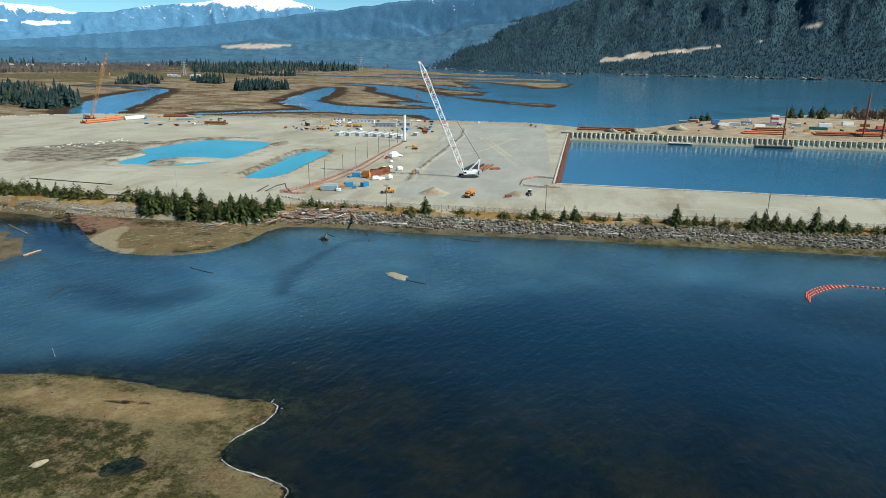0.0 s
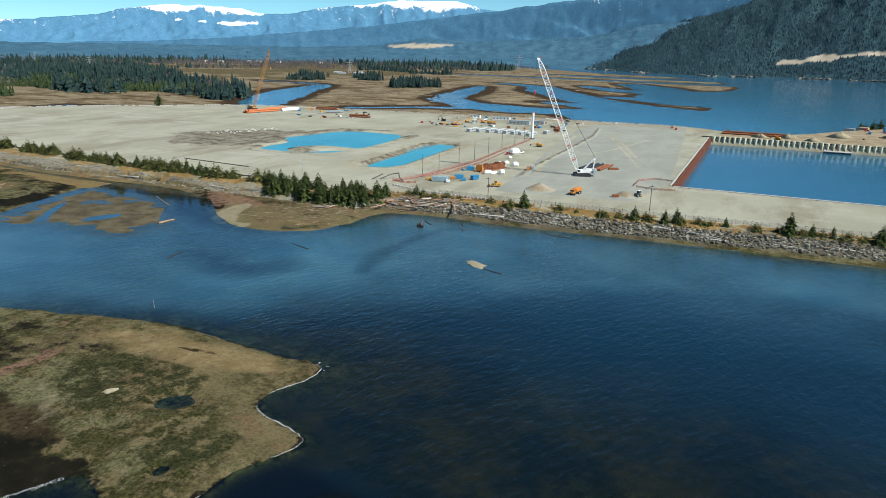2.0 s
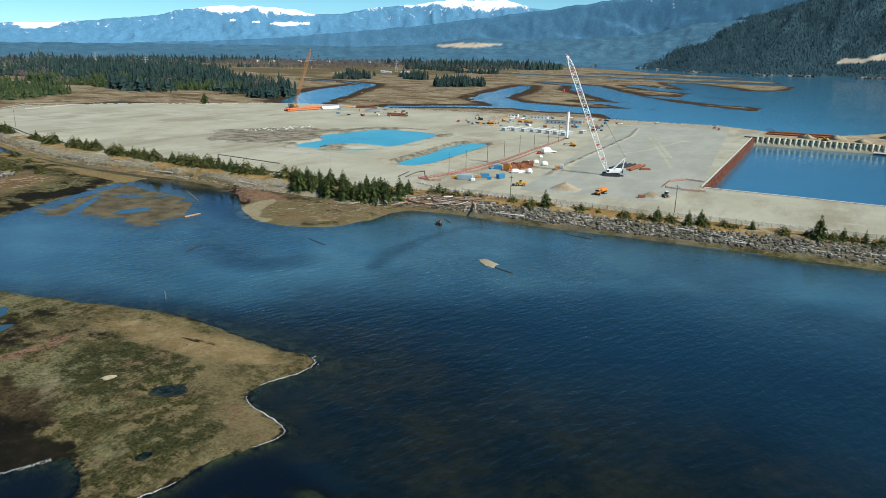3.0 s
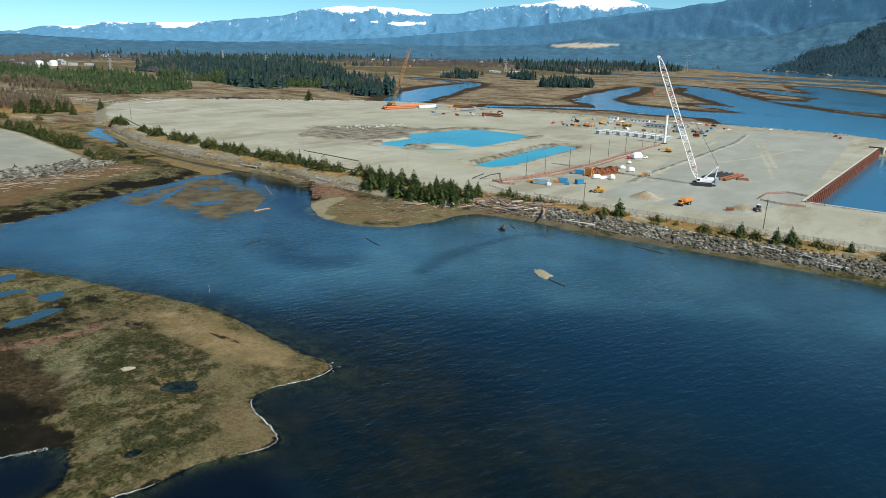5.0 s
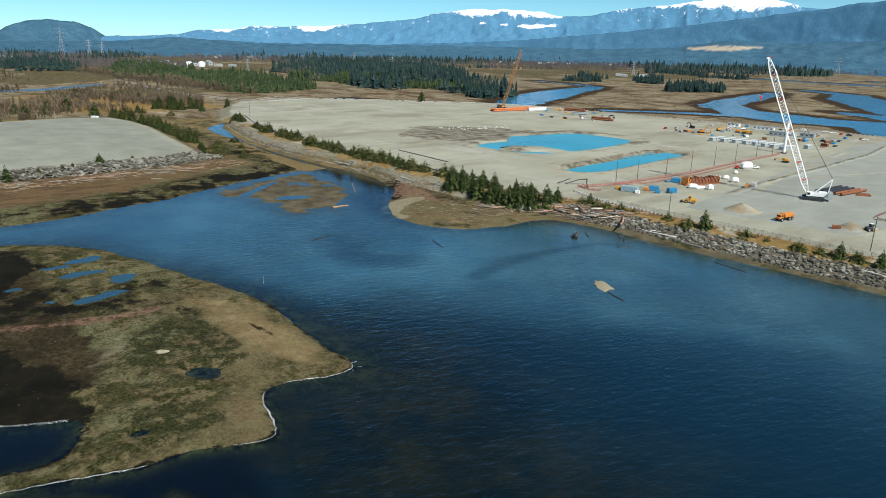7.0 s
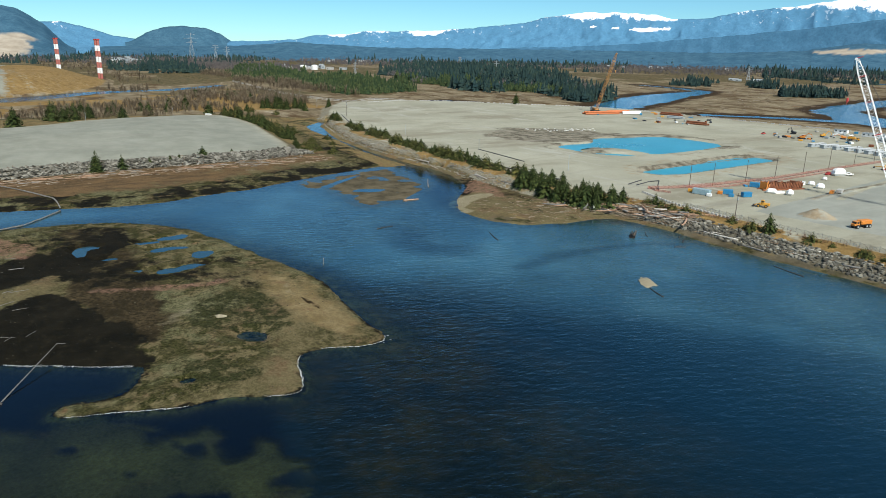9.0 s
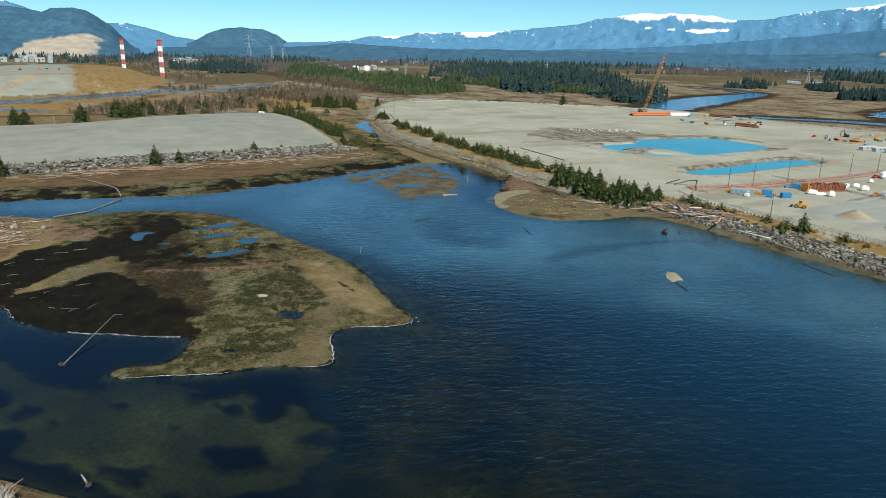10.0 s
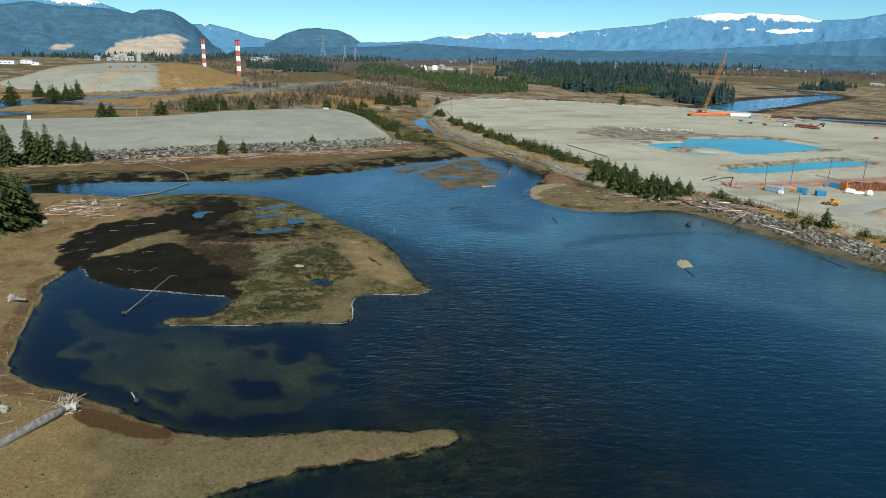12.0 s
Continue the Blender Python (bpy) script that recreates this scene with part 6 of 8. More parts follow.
for x, y, a, n in [(-139, 229, 160, 13), (-180, 192, 100, 9), (-98, 297, 120, 7), (-112, 291, 140, 8), (-56, 236, 160, 9), (-95, 288, 60, 5), (-104, 302, 120, 4), (-45, 299, 170, 14), (-250, 226, 30, 4)]:
    drift_log(x, y, a, n, 0.28, "dark waterlogged log awash in the shallows", M_WETWOOD, 2, 0, 0.02)
# the boomstick fence across the north channel
for a, b in [((-360, 44), (-332, 60)), ((-332, 60), (-303, 73)), ((-303, 73), (-280, 74)), ((-280, 74), (-257, 58)), ((-257, 58), (-251, 44))]:
    d = (Vector(b) - Vector(a)).length
    drift_log(a[0], a[1], math.degrees(math.atan2(b[1] - a[1], b[0] - a[0])), d, 0.4, "grey boom log across the narrow channel", M_OLDWOOD, 1, 0, max(ground_z(*a), 0) + 0.35)

def chip(seed):
    bm = bmesh.new()
    rnd = random.Random(seed)
    rod(bm, (-1, 0, 0.05), (1, rnd.uniform(-.15, .15), 0.08), 0.05, 0.03, 4)
    return bm_template(bm)


M_CHIPS = island_mat("driftwood_debris", [(0.13, 0.08, 0.045), (0.28, 0.19, 0.12), (0.46, 0.40, 0.32)], 0.9, 0.2)
rows = []
for i in range(420):                                 # litter on the spit
    x, y = shore_rnd.gauss(-172, 16), shore_rnd.gauss(279, 11)
    if 0.1 < ground_z(x, y) < 3:
        rows.append((x, y, ground_z(x, y) + 0.05, shore_rnd.uniform(0.6, 2.0), 1.0, shore_rnd.uniform(0, 6.28)))
for i in range(7200):
    k = i % 4
    if k == 0:
        y = shore_rnd.uniform(-40, 250)
        x = float(np.interp(y, [-20, 84, 206, 246], [-352, -362, -366, -370])) + shore_rnd.gauss(0, 8)
        a = 1.57 + shore_rnd.gauss(0, 0.5)
        if i % 8:
            continue
    elif k == 1:
        x = shore_rnd.uniform(-185, -110)
        y = float(np.interp(x, [-172, -150, -130, -112], [298, 308, 315, 318])) + shore_rnd.gauss(0, 3.0)
        a = 0.4 + shore_rnd.gauss(0, 0.6)
        if i % 8 == 1:
            continue
    elif k == 2:
        x, y = shore_rnd.gauss(-228, 13), shore_rnd.gauss(25, 7)
        if i % 20 != 2:
            continue
        a = shore_rnd.uniform(0, 6.28)
    else:
        x = shore_rnd.uniform(-600, 160)
        y = float(np.interp(x, [-600, -450, -266, -215, -108, -34, 46, 150], [338, 305, 299, 299, 315, 317, 323, 329])) + shore_rnd.gauss(0, 2.0)
        a = shore_rnd.gauss(0.05, 0.6)
        if shore_rnd.random() < 0.86:
            continue
    z = ground_z(x, y)
    if z > 0.2:
        rows.append((x, y, z + shore_rnd.uniform(0, 0.4), shore_rnd.uniform(0.8, 3.4), 1.0, a))
scatter("driftwood_debris", M_CHIPS, [chip(s) for s in range(5)], rows, "tangled reddish and grey driftwood debris on the shores", "driftwood")

big = thing("fallen_tree", -24.5, 39.5, 316, "huge bleached drift tree with a torn root wad on the beach", "log", z=ground_z(-24.5, 39.5) + 0.9)
part("trunk", log_bm(5, 26, 1.1, 0.75, False, 0.01), M_OLDWOOD, big, smooth=True)
part("root_wad", roots_bm(3, 2.0, 120), M_DRIFT, big, "pale splintered roots")
small = thing("fallen_tree", -28, 27, 200, "smaller drift tree with splayed grey roots", "log", z=ground_z(-28, 27) + 0.6)
part("trunk", log_bm(6, 9, 0.5, 0.3), M_OLDWOOD, small, smooth=True)
part("root_wad", roots_bm(4, 1.0, 34), M_DRIFT, small, "pale splintered roots")
for x, y, a, r in [(-101, 17, 60, 1.3), (-231, 30, 20, 1.2), (-226, 41, 120, 1.0), (-196, 14, 200, 1.1), (-238, 24, 300, 0.9)]:
    st = thing("root_stump", x, y, a, "bleached root stump stranded on the beach", "stump", "root stumps", ground_z(x, y) + r * 0.7)
    part("trunk", log_bm(8, r * 3.6, r * 0.5, r * 0.3), M_OLDWOOD, st, smooth=True)
    part("root_wad", roots_bm(int(x), r, 26), M_DRIFT, st, "pale splayed roots")
snag = thing("drift_snag", -114.7, 284.5, 60, "black root snag standing in the shallow water", "stump", z=-0.2)
part("root_wad", roots_bm(9, 2.1, 40), M_WETWOOD, snag)
sn = bmesh.new()
rod(sn, (0, 0, 0.4), (1.6, 0.9, 2.9), 0.9, 0.4, 7)
part("trunk", sn, M_WETWOOD, snag)
snag = thing("drift_snag", -25.5, 53, 70, "small dead snag standing in the bay", "stump", z=-0.3)
sn = bmesh.new()
rod(sn, (0, 0, 0.2), (-1.6, 1.2, 1.9), 0.3, 0.12, 7)
part("trunk", sn, M_OLDWOOD, snag)
part("root_wad", roots_bm(12, 0.9, 20), M_WETWOOD, snag)
lean = thing("leaning_pole", -82, 48.3, 0, "thin grey pole leaning out of the bay", "pole", z=-0.2)
sn = bmesh.new()
rod(sn, (0, 0, 0), (-22.8, 13.3, 3.1), 0.19, 0.08, 6)
rod(sn, (-22.8, 13.3, 3.1), (-22.6, 15.4, 2.9), 0.1, 0.06, 5)
part("pole", sn, M_OLDWOOD, lean)
part("root_wad", roots_bm(15, 0.8, 18), M_WETWOOD, lean)
st = thing("stake", -143, 151, 0, "short pale stake standing in the channel", "stake", z=-0.3)
sn = bmesh.new()
rod(sn, (0, 0, 0), (-1.5, 1.0, 2.4), 0.13, 0.08, 6)
part("post", sn, M_OLDWOOD, st)

bm = bmesh.new()
blob(bm, (0, 0, 0), (1.7, 0.8, 0.5), 44, 2, 0.25)
single("boulder", bm, plain("tan_rock", (0.30, 0.26, 0.17), 0.9), pose(-107, 104, ground_z(-107, 104) + 0.3, 0, 0, 60), "low pale boulder on the weedy flat", "rock")

# the sandbar that just breaks the surface
bm = bmesh.new()
bmesh.ops.create_grid(bm, x_segments=16, y_segments=10, size=1)
for v in bm.verts:
    a = math.atan2(v.co.y, v.co.x)
    r = v.co.length * (1 + 0.22 * math.sin(2 * a + 1) + 0.16 * math.sin(5 * a + 0.6))
    v.co = Vector((v.co.x * 6.6, v.co.y * (2.6 + v.co.x), 0.55 * (1 - r * r) - 0.12 + 0.1 * random.random()))
M_BAR = plain("wet_sand", (0.33, 0.28, 0.18), 0.85, spread=0.3, scale=0.8)
single("sandbar", bm, M_BAR, pose(-69.5, 243, 0, 0, 0, -28), "small pale sandbar breaking the water surface", "sandbar", kind="structure", smooth=True)

# foam along the flat's seaward edge and in the bay
M_FOAM = plain("sea_foam", (0.66, 0.67, 0.64), 0.9, spread=0.15)


def fleck(seed):
    rnd = random.Random(seed)
    bm = bmesh.new()
    bm.faces.new([bm.verts.new((math.cos(k * 1.047) * rnd.uniform(0.5, 1.2), math.sin(k * 1.047) * rnd.uniform(0.3, 0.8), 0)) for k in range(6)])
    return bm_template(bm)


FLECKS = [fleck(s) for s in range(6)]


def foam(line, width, gap, seed, size):
    """Small flecks of foam along a shoreline, thick and thin by turns."""
    rnd = random.Random(seed)
    pts = rounded(line, 2)[: -len(line) // 2]
    rows, run = [], 0.0
    for a, b in zip(pts, pts[1:]):
        n = max(1, int(np.hypot(*(b - a)) / gap))
        for i in range(n):
            run += gap
            thick = vnoise(np.array([run]), np.array([seed * 3.1]), 5.0, 9)[0]
            if thick < 0.22:
                continue
            p = a + (b - a) * (i + rnd.random()) / n
            side = np.array([b[1] - a[1], a[0] - b[0]]) / np.hypot(*(b - a))
            edge = min((abs(ground_z(*(p + side * d)) - 0.02), abs(d), d) for d in np.arange(-3.0, 3.01, 0.25))
            p = p + side * edge[2]
            rows.append((p[0] + rnd.gauss(0, width * thick), p[1] + rnd.gauss(0, width * thick), 0.06 + rnd.uniform(0, 0.02), size * rnd.uniform(0.5, 1.3) * (0.5 + thick), 1.0, math.atan2(b[1] - a[1], b[0] - a[0]) + rnd.gauss(0, 0.4)))
    scatter("foam_line", M_FOAM, FLECKS, rows, "thin broken line of white foam on the water", "foam")


foam([(-69, 141.5), (-70.5, 141.3), (-71, 136), (-72, 128), (-76, 120), (-76, 116.5), (-70, 113.5), (-60, 112.5), (-53.5, 108), (-57, 100), (-62, 94), (-63.5, 82), (-66.5, 71), (-69, 60), (-70, 59)], 0.12, 0.10, 1, 0.13)
foam([(-84, 77), (-89, 72), (-95, 67), (-99, 61), (-102, 55), (-106, 47)], 0.45, 0.06, 2, 0.12)
foam([(-120, 38), (-127, 34), (-136, 33), (-148, 36), (-158, 40), (-166, 46)], 0.4, 0.12, 3, 0.14)

# string of red floats
bm = bmesh.new()
bmesh.ops.create_uvsphere(bm, u_segments=8, v_segments=6, radius=0.36)
for v in bm.verts:
    v.co.x *= 1.9
M_FLOAT = plain("float_orange_red", (0.62, 0.10, 0.05), 0.5, spread=0.15)
boom = thing("float_line", 80, 254, 0, "string of orange-red floats on the water", "buoys", z=0.0)
first = None
line = [Vector(p) for p in ((80, 254), (81.5, 259), (84.5, 263.5), (88.5, 267.5), (93, 270.3), (99, 271.6), (106, 271.4), (113, 271.2), (124, 272.5), (140, 274), (165, 280))]
k = 0
for row in (Vector((0, 0)), Vector((0, -2.3)), Vector((-0.1, -4.4))):
    for a, b in zip(line, line[1:]):
        n = max(1, int((b - a).length / 1.5))
        for i in range(n):
            if row.y and a.x > 98:
                continue
            p = a.lerp(b, i / n)
            p = p + row * min(1, max(0.3, (102 - p.x) / 14)) - Vector((80, 254))
            if first is None:
                first = part("float", bm, M_FLOAT, boom, smooth=True)
                ob = first
            else:
                ob = new("float", first.data)
                ob.parent = boom
            ob.matrix_basis = pose(p.x, p.y, 0.12, 0, 0, math.degrees(math.atan2(b.y - a.y, b.x - a.x)))


# ---- working site ----
M_CABLE = plain("steel_cable", (0.03, 0.03, 0.032), 0.6)
M_BOOM = plain("white_boom_paint", (0.80, 0.79, 0.77), 0.45, spread=0.08)
M_TAN = plain("ochre_crane_paint", (0.60, 0.29, 0.09), 0.5, spread=0.2)
M_PIPE = plain("orange_primed_pipe", (0.55, 0.17, 0.06), 0.7, spread=0.3, scale=0.5)
M_FENCE = plain("red_safety_mesh", (0.50, 0.16, 0.12), 0.9, spread=0.3)
M_FENCE.node_tree.nodes["Principled BSDF"].inputs["Alpha"].default_value = 0.5
M_TYRE = plain("rubber", (0.02, 0.02, 0.02), 0.85)
M_POLE = plain("treated_pole_wood", (0.10, 0.075, 0.055), 0.9)
M_TEAL = plain("teal_paint", (0.04, 0.30, 0.24), 0.6)
M_DARKRUST = plain("dark_red_rust", (0.15, 0.045, 0.022), 0.9, spread=0.5, scale=0.6)
M_ROOF = plain("pale_roof_sheet", (0.62, 0.63, 0.62), 0.6, spread=0.12)
M_SHEET = plain("pale_galvanised_sheet_pile", (0.56, 0.54, 0.38), 0.75, spread=0.25, scale=0.5, dirt=(0.24, 0.2, 0.12))


def wheel(parent, x, y, r, w, rim=M_GREY):
    bm = bmesh.new()
    rod(bm, (x, y - w / 2, r), (x, y + w / 2, r), r, r, 14)
    tyre = part("wheel", bm, M_TYRE, parent)
    bm = bmesh.new()
    rod(bm, (x, y - w / 2 - 0.02, r), (x, y + w / 2 + 0.02, r), r * 0.5, r * 0.5, 10)
    part("rim", bm, rim, tyre)


def made(parent, name, mat, *boxes, label="", bevel=0.06):
    bm = bmesh.new()
    for c, s in boxes:
        box(bm, c, s, 0, bevel)
    return part(name, bm, mat, parent, label)


def crawler(root, length, gauge, width, height, mat=M_STEEL):
    """Two crawler tracks with rounded ends under a machine that faces +x."""
    for s in (1, -1):
        bm = bmesh.new()
        prof = []
        for k in range(16):
            a = 2 * math.pi * k / 16
            prof.append((math.copysign(length / 2 - height / 2, math.cos(a)) + math.cos(a) * height / 2, height / 2 + math.sin(a) * height / 2))
        y0 = s * gauge / 2
        r0 = [bm.verts.new((x, y0 - width / 2, z)) for x, z in prof]
        r1 = [bm.verts.new((x, y0 + width / 2, z)) for x, z in prof]
        for k in range(16):
            bm.faces.new((r0[k], r0[(k + 1) % 16], r1[(k + 1) % 16], r1[k]))
        bm.faces.new(r0[::-1])
        bm.faces.new(r1)
        n = int(length / 0.6)
        for i in range(n):
            box(bm, (-length / 2 + (i + 0.5) * length / n, y0, height + 0.03), (0.35, width, 0.1))
        part("track", bm, mat, root)


def crane(x, y, turn, boom_foot, boom_tip, width, paint, accent, label, mast=True, hook=0.82):
    """A crawler crane; boom points are in its own frame, +x ahead."""
    c = thing("crawler_crane", x, y, turn, label, "crane")
    crawler(c, 10.5, 7.2, 1.5, 1.6)
    made(c, "car_body", M_STEEL, ((0, 0, 1.2), (5, 6, 0.8)))
    made(c, "upper_body", paint, ((-1.6, 0, 2.9), (9.5, 3.4, 2.0)), ((-4.0, 0, 4.2), (4.0, 3.2, 0.7)), bevel=0.12)
    made(c, "counterweight", M_GREY, ((-7.6, 0, 2.7), (2.0, 5.8, 2.6)), ((-7.6, 2.0, 4.3), (1.8, 1.6, 0.7)), ((-7.6, -2.0, 4.3), (1.8, 1.6, 0.7)))
    cab = made(c, "cab", paint, ((2.2, 2.4, 3.1), (2.2, 1.5, 2.3)), bevel=0.15)
    made(cab, "window", M_GLASS, ((3.3, 2.4, 3.4), (0.1, 1.2, 1.3)), ((2.3, 3.16, 3.4), (1.5, 0.06, 1.2)))
    bm = bmesh.new()
    f, t = Vector(boom_foot), Vector(boom_tip)
    n = max(14, int((t - f).length / 2.4))
    lattice(bm, f, t, width, n, 0.17, 0.085, up=(0, 1, 0))
    boom = part("boom", bm, paint, c, "open lattice steel boom")
    for k in (0.1, 0.23, 0.47, 0.7, 0.88):
        bm = bmesh.new()
        p, q = f.lerp(t, k), f.lerp(t, k + 0.006)
        lattice(bm, p, q, width * 1.03, 1, 0.15, 0.1, 1.0, 1.0, up=(0, 1, 0))
        part("joint", bm, accent, boom)
    bm = bmesh.new()
    d = (t - f).normalized()
    box(bm, t, (1.2, width * 0.45, 1.2), 0, 0.1)
    rod(bm, t + Vector((0.6, -0.5, 0.4)), t + Vector((0.6, 0.5, 0.4)), 0.7, 0.7, 12)
    part("boom_head", bm, paint, boom)
    bm = bmesh.new()
    rod(bm, t + Vector((0.4, 0, 0.8)), t + Vector((-2.2, 0, 1.6)), 0.22, 0.18, 6)
    part("aircraft_lamp_arm", bm, accent, boom)
    mast_tip = Vector((-7.5, 0, 11.5))
    if mast:
        bm = bmesh.new()
        for s in (-1.3, 1.3):
            rod(bm, (-0.5, s, 3.9), mast_tip + Vector((0, s * 0.6, 0)), 0.28, 0.2, 6)
            rod(bm, (-6.5, s, 4.2), mast_tip + Vector((0, s * 0.6, 0)), 0.18, 0.18, 6)
        for k in range(5):
            p = Vector((-0.5, 0, 3.9)).lerp(mast_tip, (k + 1) / 6)
            rod(bm, p + Vector((0, -1.1, 0)), p + Vector((0, 1.1, 0)), 0.12, 0.12, 4)
        part("mast", bm, paint, c)
        for s in (-0.7, 0.7):
            bm = bmesh.new()
            rod(bm, mast_tip + Vector((0, s, 0)), t + Vector((-0.4, s, 0.4)), 0.07, 0.07, 4)
            part("pendant", bm, M_CABLE, c)
    for s in (-0.35, 0.35):
        bm = bmesh.new()
        drop = Vector((t.x + 1.3, s, t.z + (6 - t.z) * hook * 0.35))
        rod(bm, t + Vector((1.3, s, 0)), drop, 0.05, 0.05, 4)
        part("hoist_rope", bm, M_CABLE, c)
    bm = bmesh.new()
    box(bm, (t.x + 1.3, 0, drop.z - 1.0), (1.0, 1.3, 2.0), 0, 0.25)
    rod(bm, (t.x + 1.3, 0, drop.z - 2), (t.x + 1.3, 0, drop.z - 3.2), 0.25, 0.12, 6)
    part("hook_block", bm, accent, c)
    return c


u = Vector((-26.2, -9.5)).normalized()
turn = math.degrees(math.atan2(u.y, u.x))
reach = Vector((-26.2, -9.5)).length
crane(-76.2 - u.x * 3, 429.9 - u.y * 3 - 2, turn, (3.0, 0, 3.2), (3.0 + reach, 0, 70.2), 2.9, M_BOOM, M_RED, "white crawler crane with a long raised lattice boom")
u = Vector((38.9, -13.3)).normalized()
crane(-540.5, 674, math.degrees(math.atan2(u.y, u.x)), (2.5, 0, 3), (43, 0, 69), 2.8, M_TAN, M_TAN, "ochre lattice-boom crane at the river's edge", mast=False)


def container(x, y, turn, size, mat, label, name="shipping_container", category="container", group="", ribs=14, z=None):
    c = thing(name, x, y, turn, label, category, group, z)
    L, W, H = size
    bm = bmesh.new()
    box(bm, (0, 0, H / 2 + 0.12), (L, W, H), 0, 0.05)
    for i in range(ribs):
        for s in (-1, 1):
            box(bm, (-L / 2 + (i + 0.5) * L / ribs, s * (W / 2 + 0.03), H / 2 + 0.12), (L / ribs * 0.5, 0.07, H * 0.86))
    part("body", bm, mat, c)
    made(c, "door", mat, ((L / 2 + 0.04, W * 0.25, H / 2 + 0.12), (0.08, W * 0.44, H * 0.9)), bevel=0.02)
    made(c, "door", mat, ((L / 2 + 0.04, -W * 0.25, H / 2 + 0.12), (0.08, W * 0.44, H * 0.9)), bevel=0.02)
    made(c, "skid", M_STEEL, ((0, W * 0.4, 0.06), (L, 0.2, 0.14)), ((0, -W * 0.4, 0.06), (L, 0.2, 0.14)), bevel=0)
    return c


container(-136, 378, 35, (5.0, 2.4, 2.5), M_BLUE, "blue steel shipping container on gravel", group="blue containers")
container(-127, 381, 70, (5.0, 2.4, 2.5), M_BLUE, "blue steel shipping container with open doors", group="blue containers")
container(-142, 410, 20, (5.0, 2.4, 2.5), M_BLUE, "blue steel container beside the sheet-pile rack", group="blue containers")
container(-142.5, 365, 15, (9, 2.8, 2.9), plain("pale_blue_grey_paint", (0.30, 0.42, 0.46), 0.6), "pale blue-grey site container near the bank", group="blue containers")
for x, y, mat, word in [(-150, 365.5, M_YELLOW, "yellow"), (-146, 372, M_WHITE, "white"), (-137, 364, M_WHITE, "white"), (-131, 374, M_BLUE, "blue"), (-138.5, 375, M_ORANGE, "orange")]:
    container(x, y, 20, (2.4, 1.6, 1.5), mat, word + " equipment crate on the gravel", "equipment_crate", "crate", "equipment crates", 4)
for i in range(9):
    k = [(-226, 616), (-217, 618), (-208, 620), (-199, 620), (-191, 620), (-183, 619), (-175, 617), (-166, 613), (-158, 634)][i]
    t = container(k[0], k[1], 84, (18 if i < 8 else 8, 3.6, 2.6), M_GREY, "pale grey site office trailer with a flat roof", "office_trailer", "trailer", "office trailers", 0)
    made(t, "roof", M_ROOF, ((0, 0, 2.84), (18.3 if i < 8 else 8.2, 3.9, 0.2)), label="pale grey roof", bevel=0.02)
    for s in (-1, 1):
        for q in (-4, 0, 4):
            if abs(q) < (6 if i < 8 else 3):
                made(t, "window", M_GLASS, ((q, s * 1.83, 1.8), (1.2, 0.08, 0.7)), bevel=0.01)
for x, y, s, mat, word in [(-207, 700, (22, 8, 4), M_GREY, "long grey prefabricated site building"), (-240, 733, (20, 4, 3.2), M_WHITE, "long white site cabin"), (-274, 740, (12, 4, 3.2), M_WHITE, "white site cabin by the far road"),
                           (-190, 712, (12, 5, 3.5), M_GREY, "grey storage cabin beside the offices")]:
    t = container(x, y, 4, s, mat, word, "site_building", "building", "site buildings", 0)
    made(t, "roof", M_GREY, ((0, 0, s[2] + 0.2), (s[0] + 0.4, s[1] + 0.4, 0.2)), bevel=0.02)
    for q in range(int(s[0] // 4)):
        made(t, "window", M_GLASS, ((-s[0] / 2 + 2 + 4 * q, -s[1] / 2 - 0.03, 2.0), (1.5, 0.08, 1.0)), bevel=0.01)


junk_rnd = random.Random(77)
CRATES = {}
for i in range(150):                                  # small clutter round the offices, the pile rack and the far yards
    zone = i % 5
    if zone < 2:
        x, y = junk_rnd.uniform(-300, -150), junk_rnd.uniform(640, 755)
    elif zone == 2 and i % 3:
        continue
    elif zone == 2:
        x, y = junk_rnd.uniform(-150, -105), junk_rnd.uniform(398, 452)
    elif zone == 3:
        x, y = junk_rnd.uniform(-540, -380), junk_rnd.uniform(640, 735)
    else:
        x, y = junk_rnd.uniform(90, 360), junk_rnd.uniform(760, 900)
    mat, word = junk_rnd.choice([(M_WHITE, "white"), (M_GREY, "grey"), (M_RUST, "rusty"), (M_CONC, "pale grey"), (M_RUST, "rusty"), (M_YELLOW, "yellow"), (M_ORANGE, "orange"), (M_BLUE, "blue"), (M_STEEL, "dark steel"), (M_GREY, "grey")])
    s = junk_rnd.uniform(0.55, 1.3)
    m = pose(x, y, ground_z(x, y), 0, 0, junk_rnd.uniform(0, 180)) @ Matrix.Diagonal((s * junk_rnd.uniform(0.8, 1.8), s, s * junk_rnd.uniform(0.5, 1.0), 1))
    if word in CRATES:
        base_ob = CRATES[word]
        copy_thing(base_ob, m @ Matrix.Diagonal([1 / v for v in base_ob.scale] + [1]))
    else:
        base_ob = container(x, y, 0, (3.0, 2.0, 1.7), mat, word + " crate or pallet load on the ground", "equipment_crate", "crate", "equipment crates", 0)
        base_ob.matrix_basis = m
        CRATES[word] = base_ob


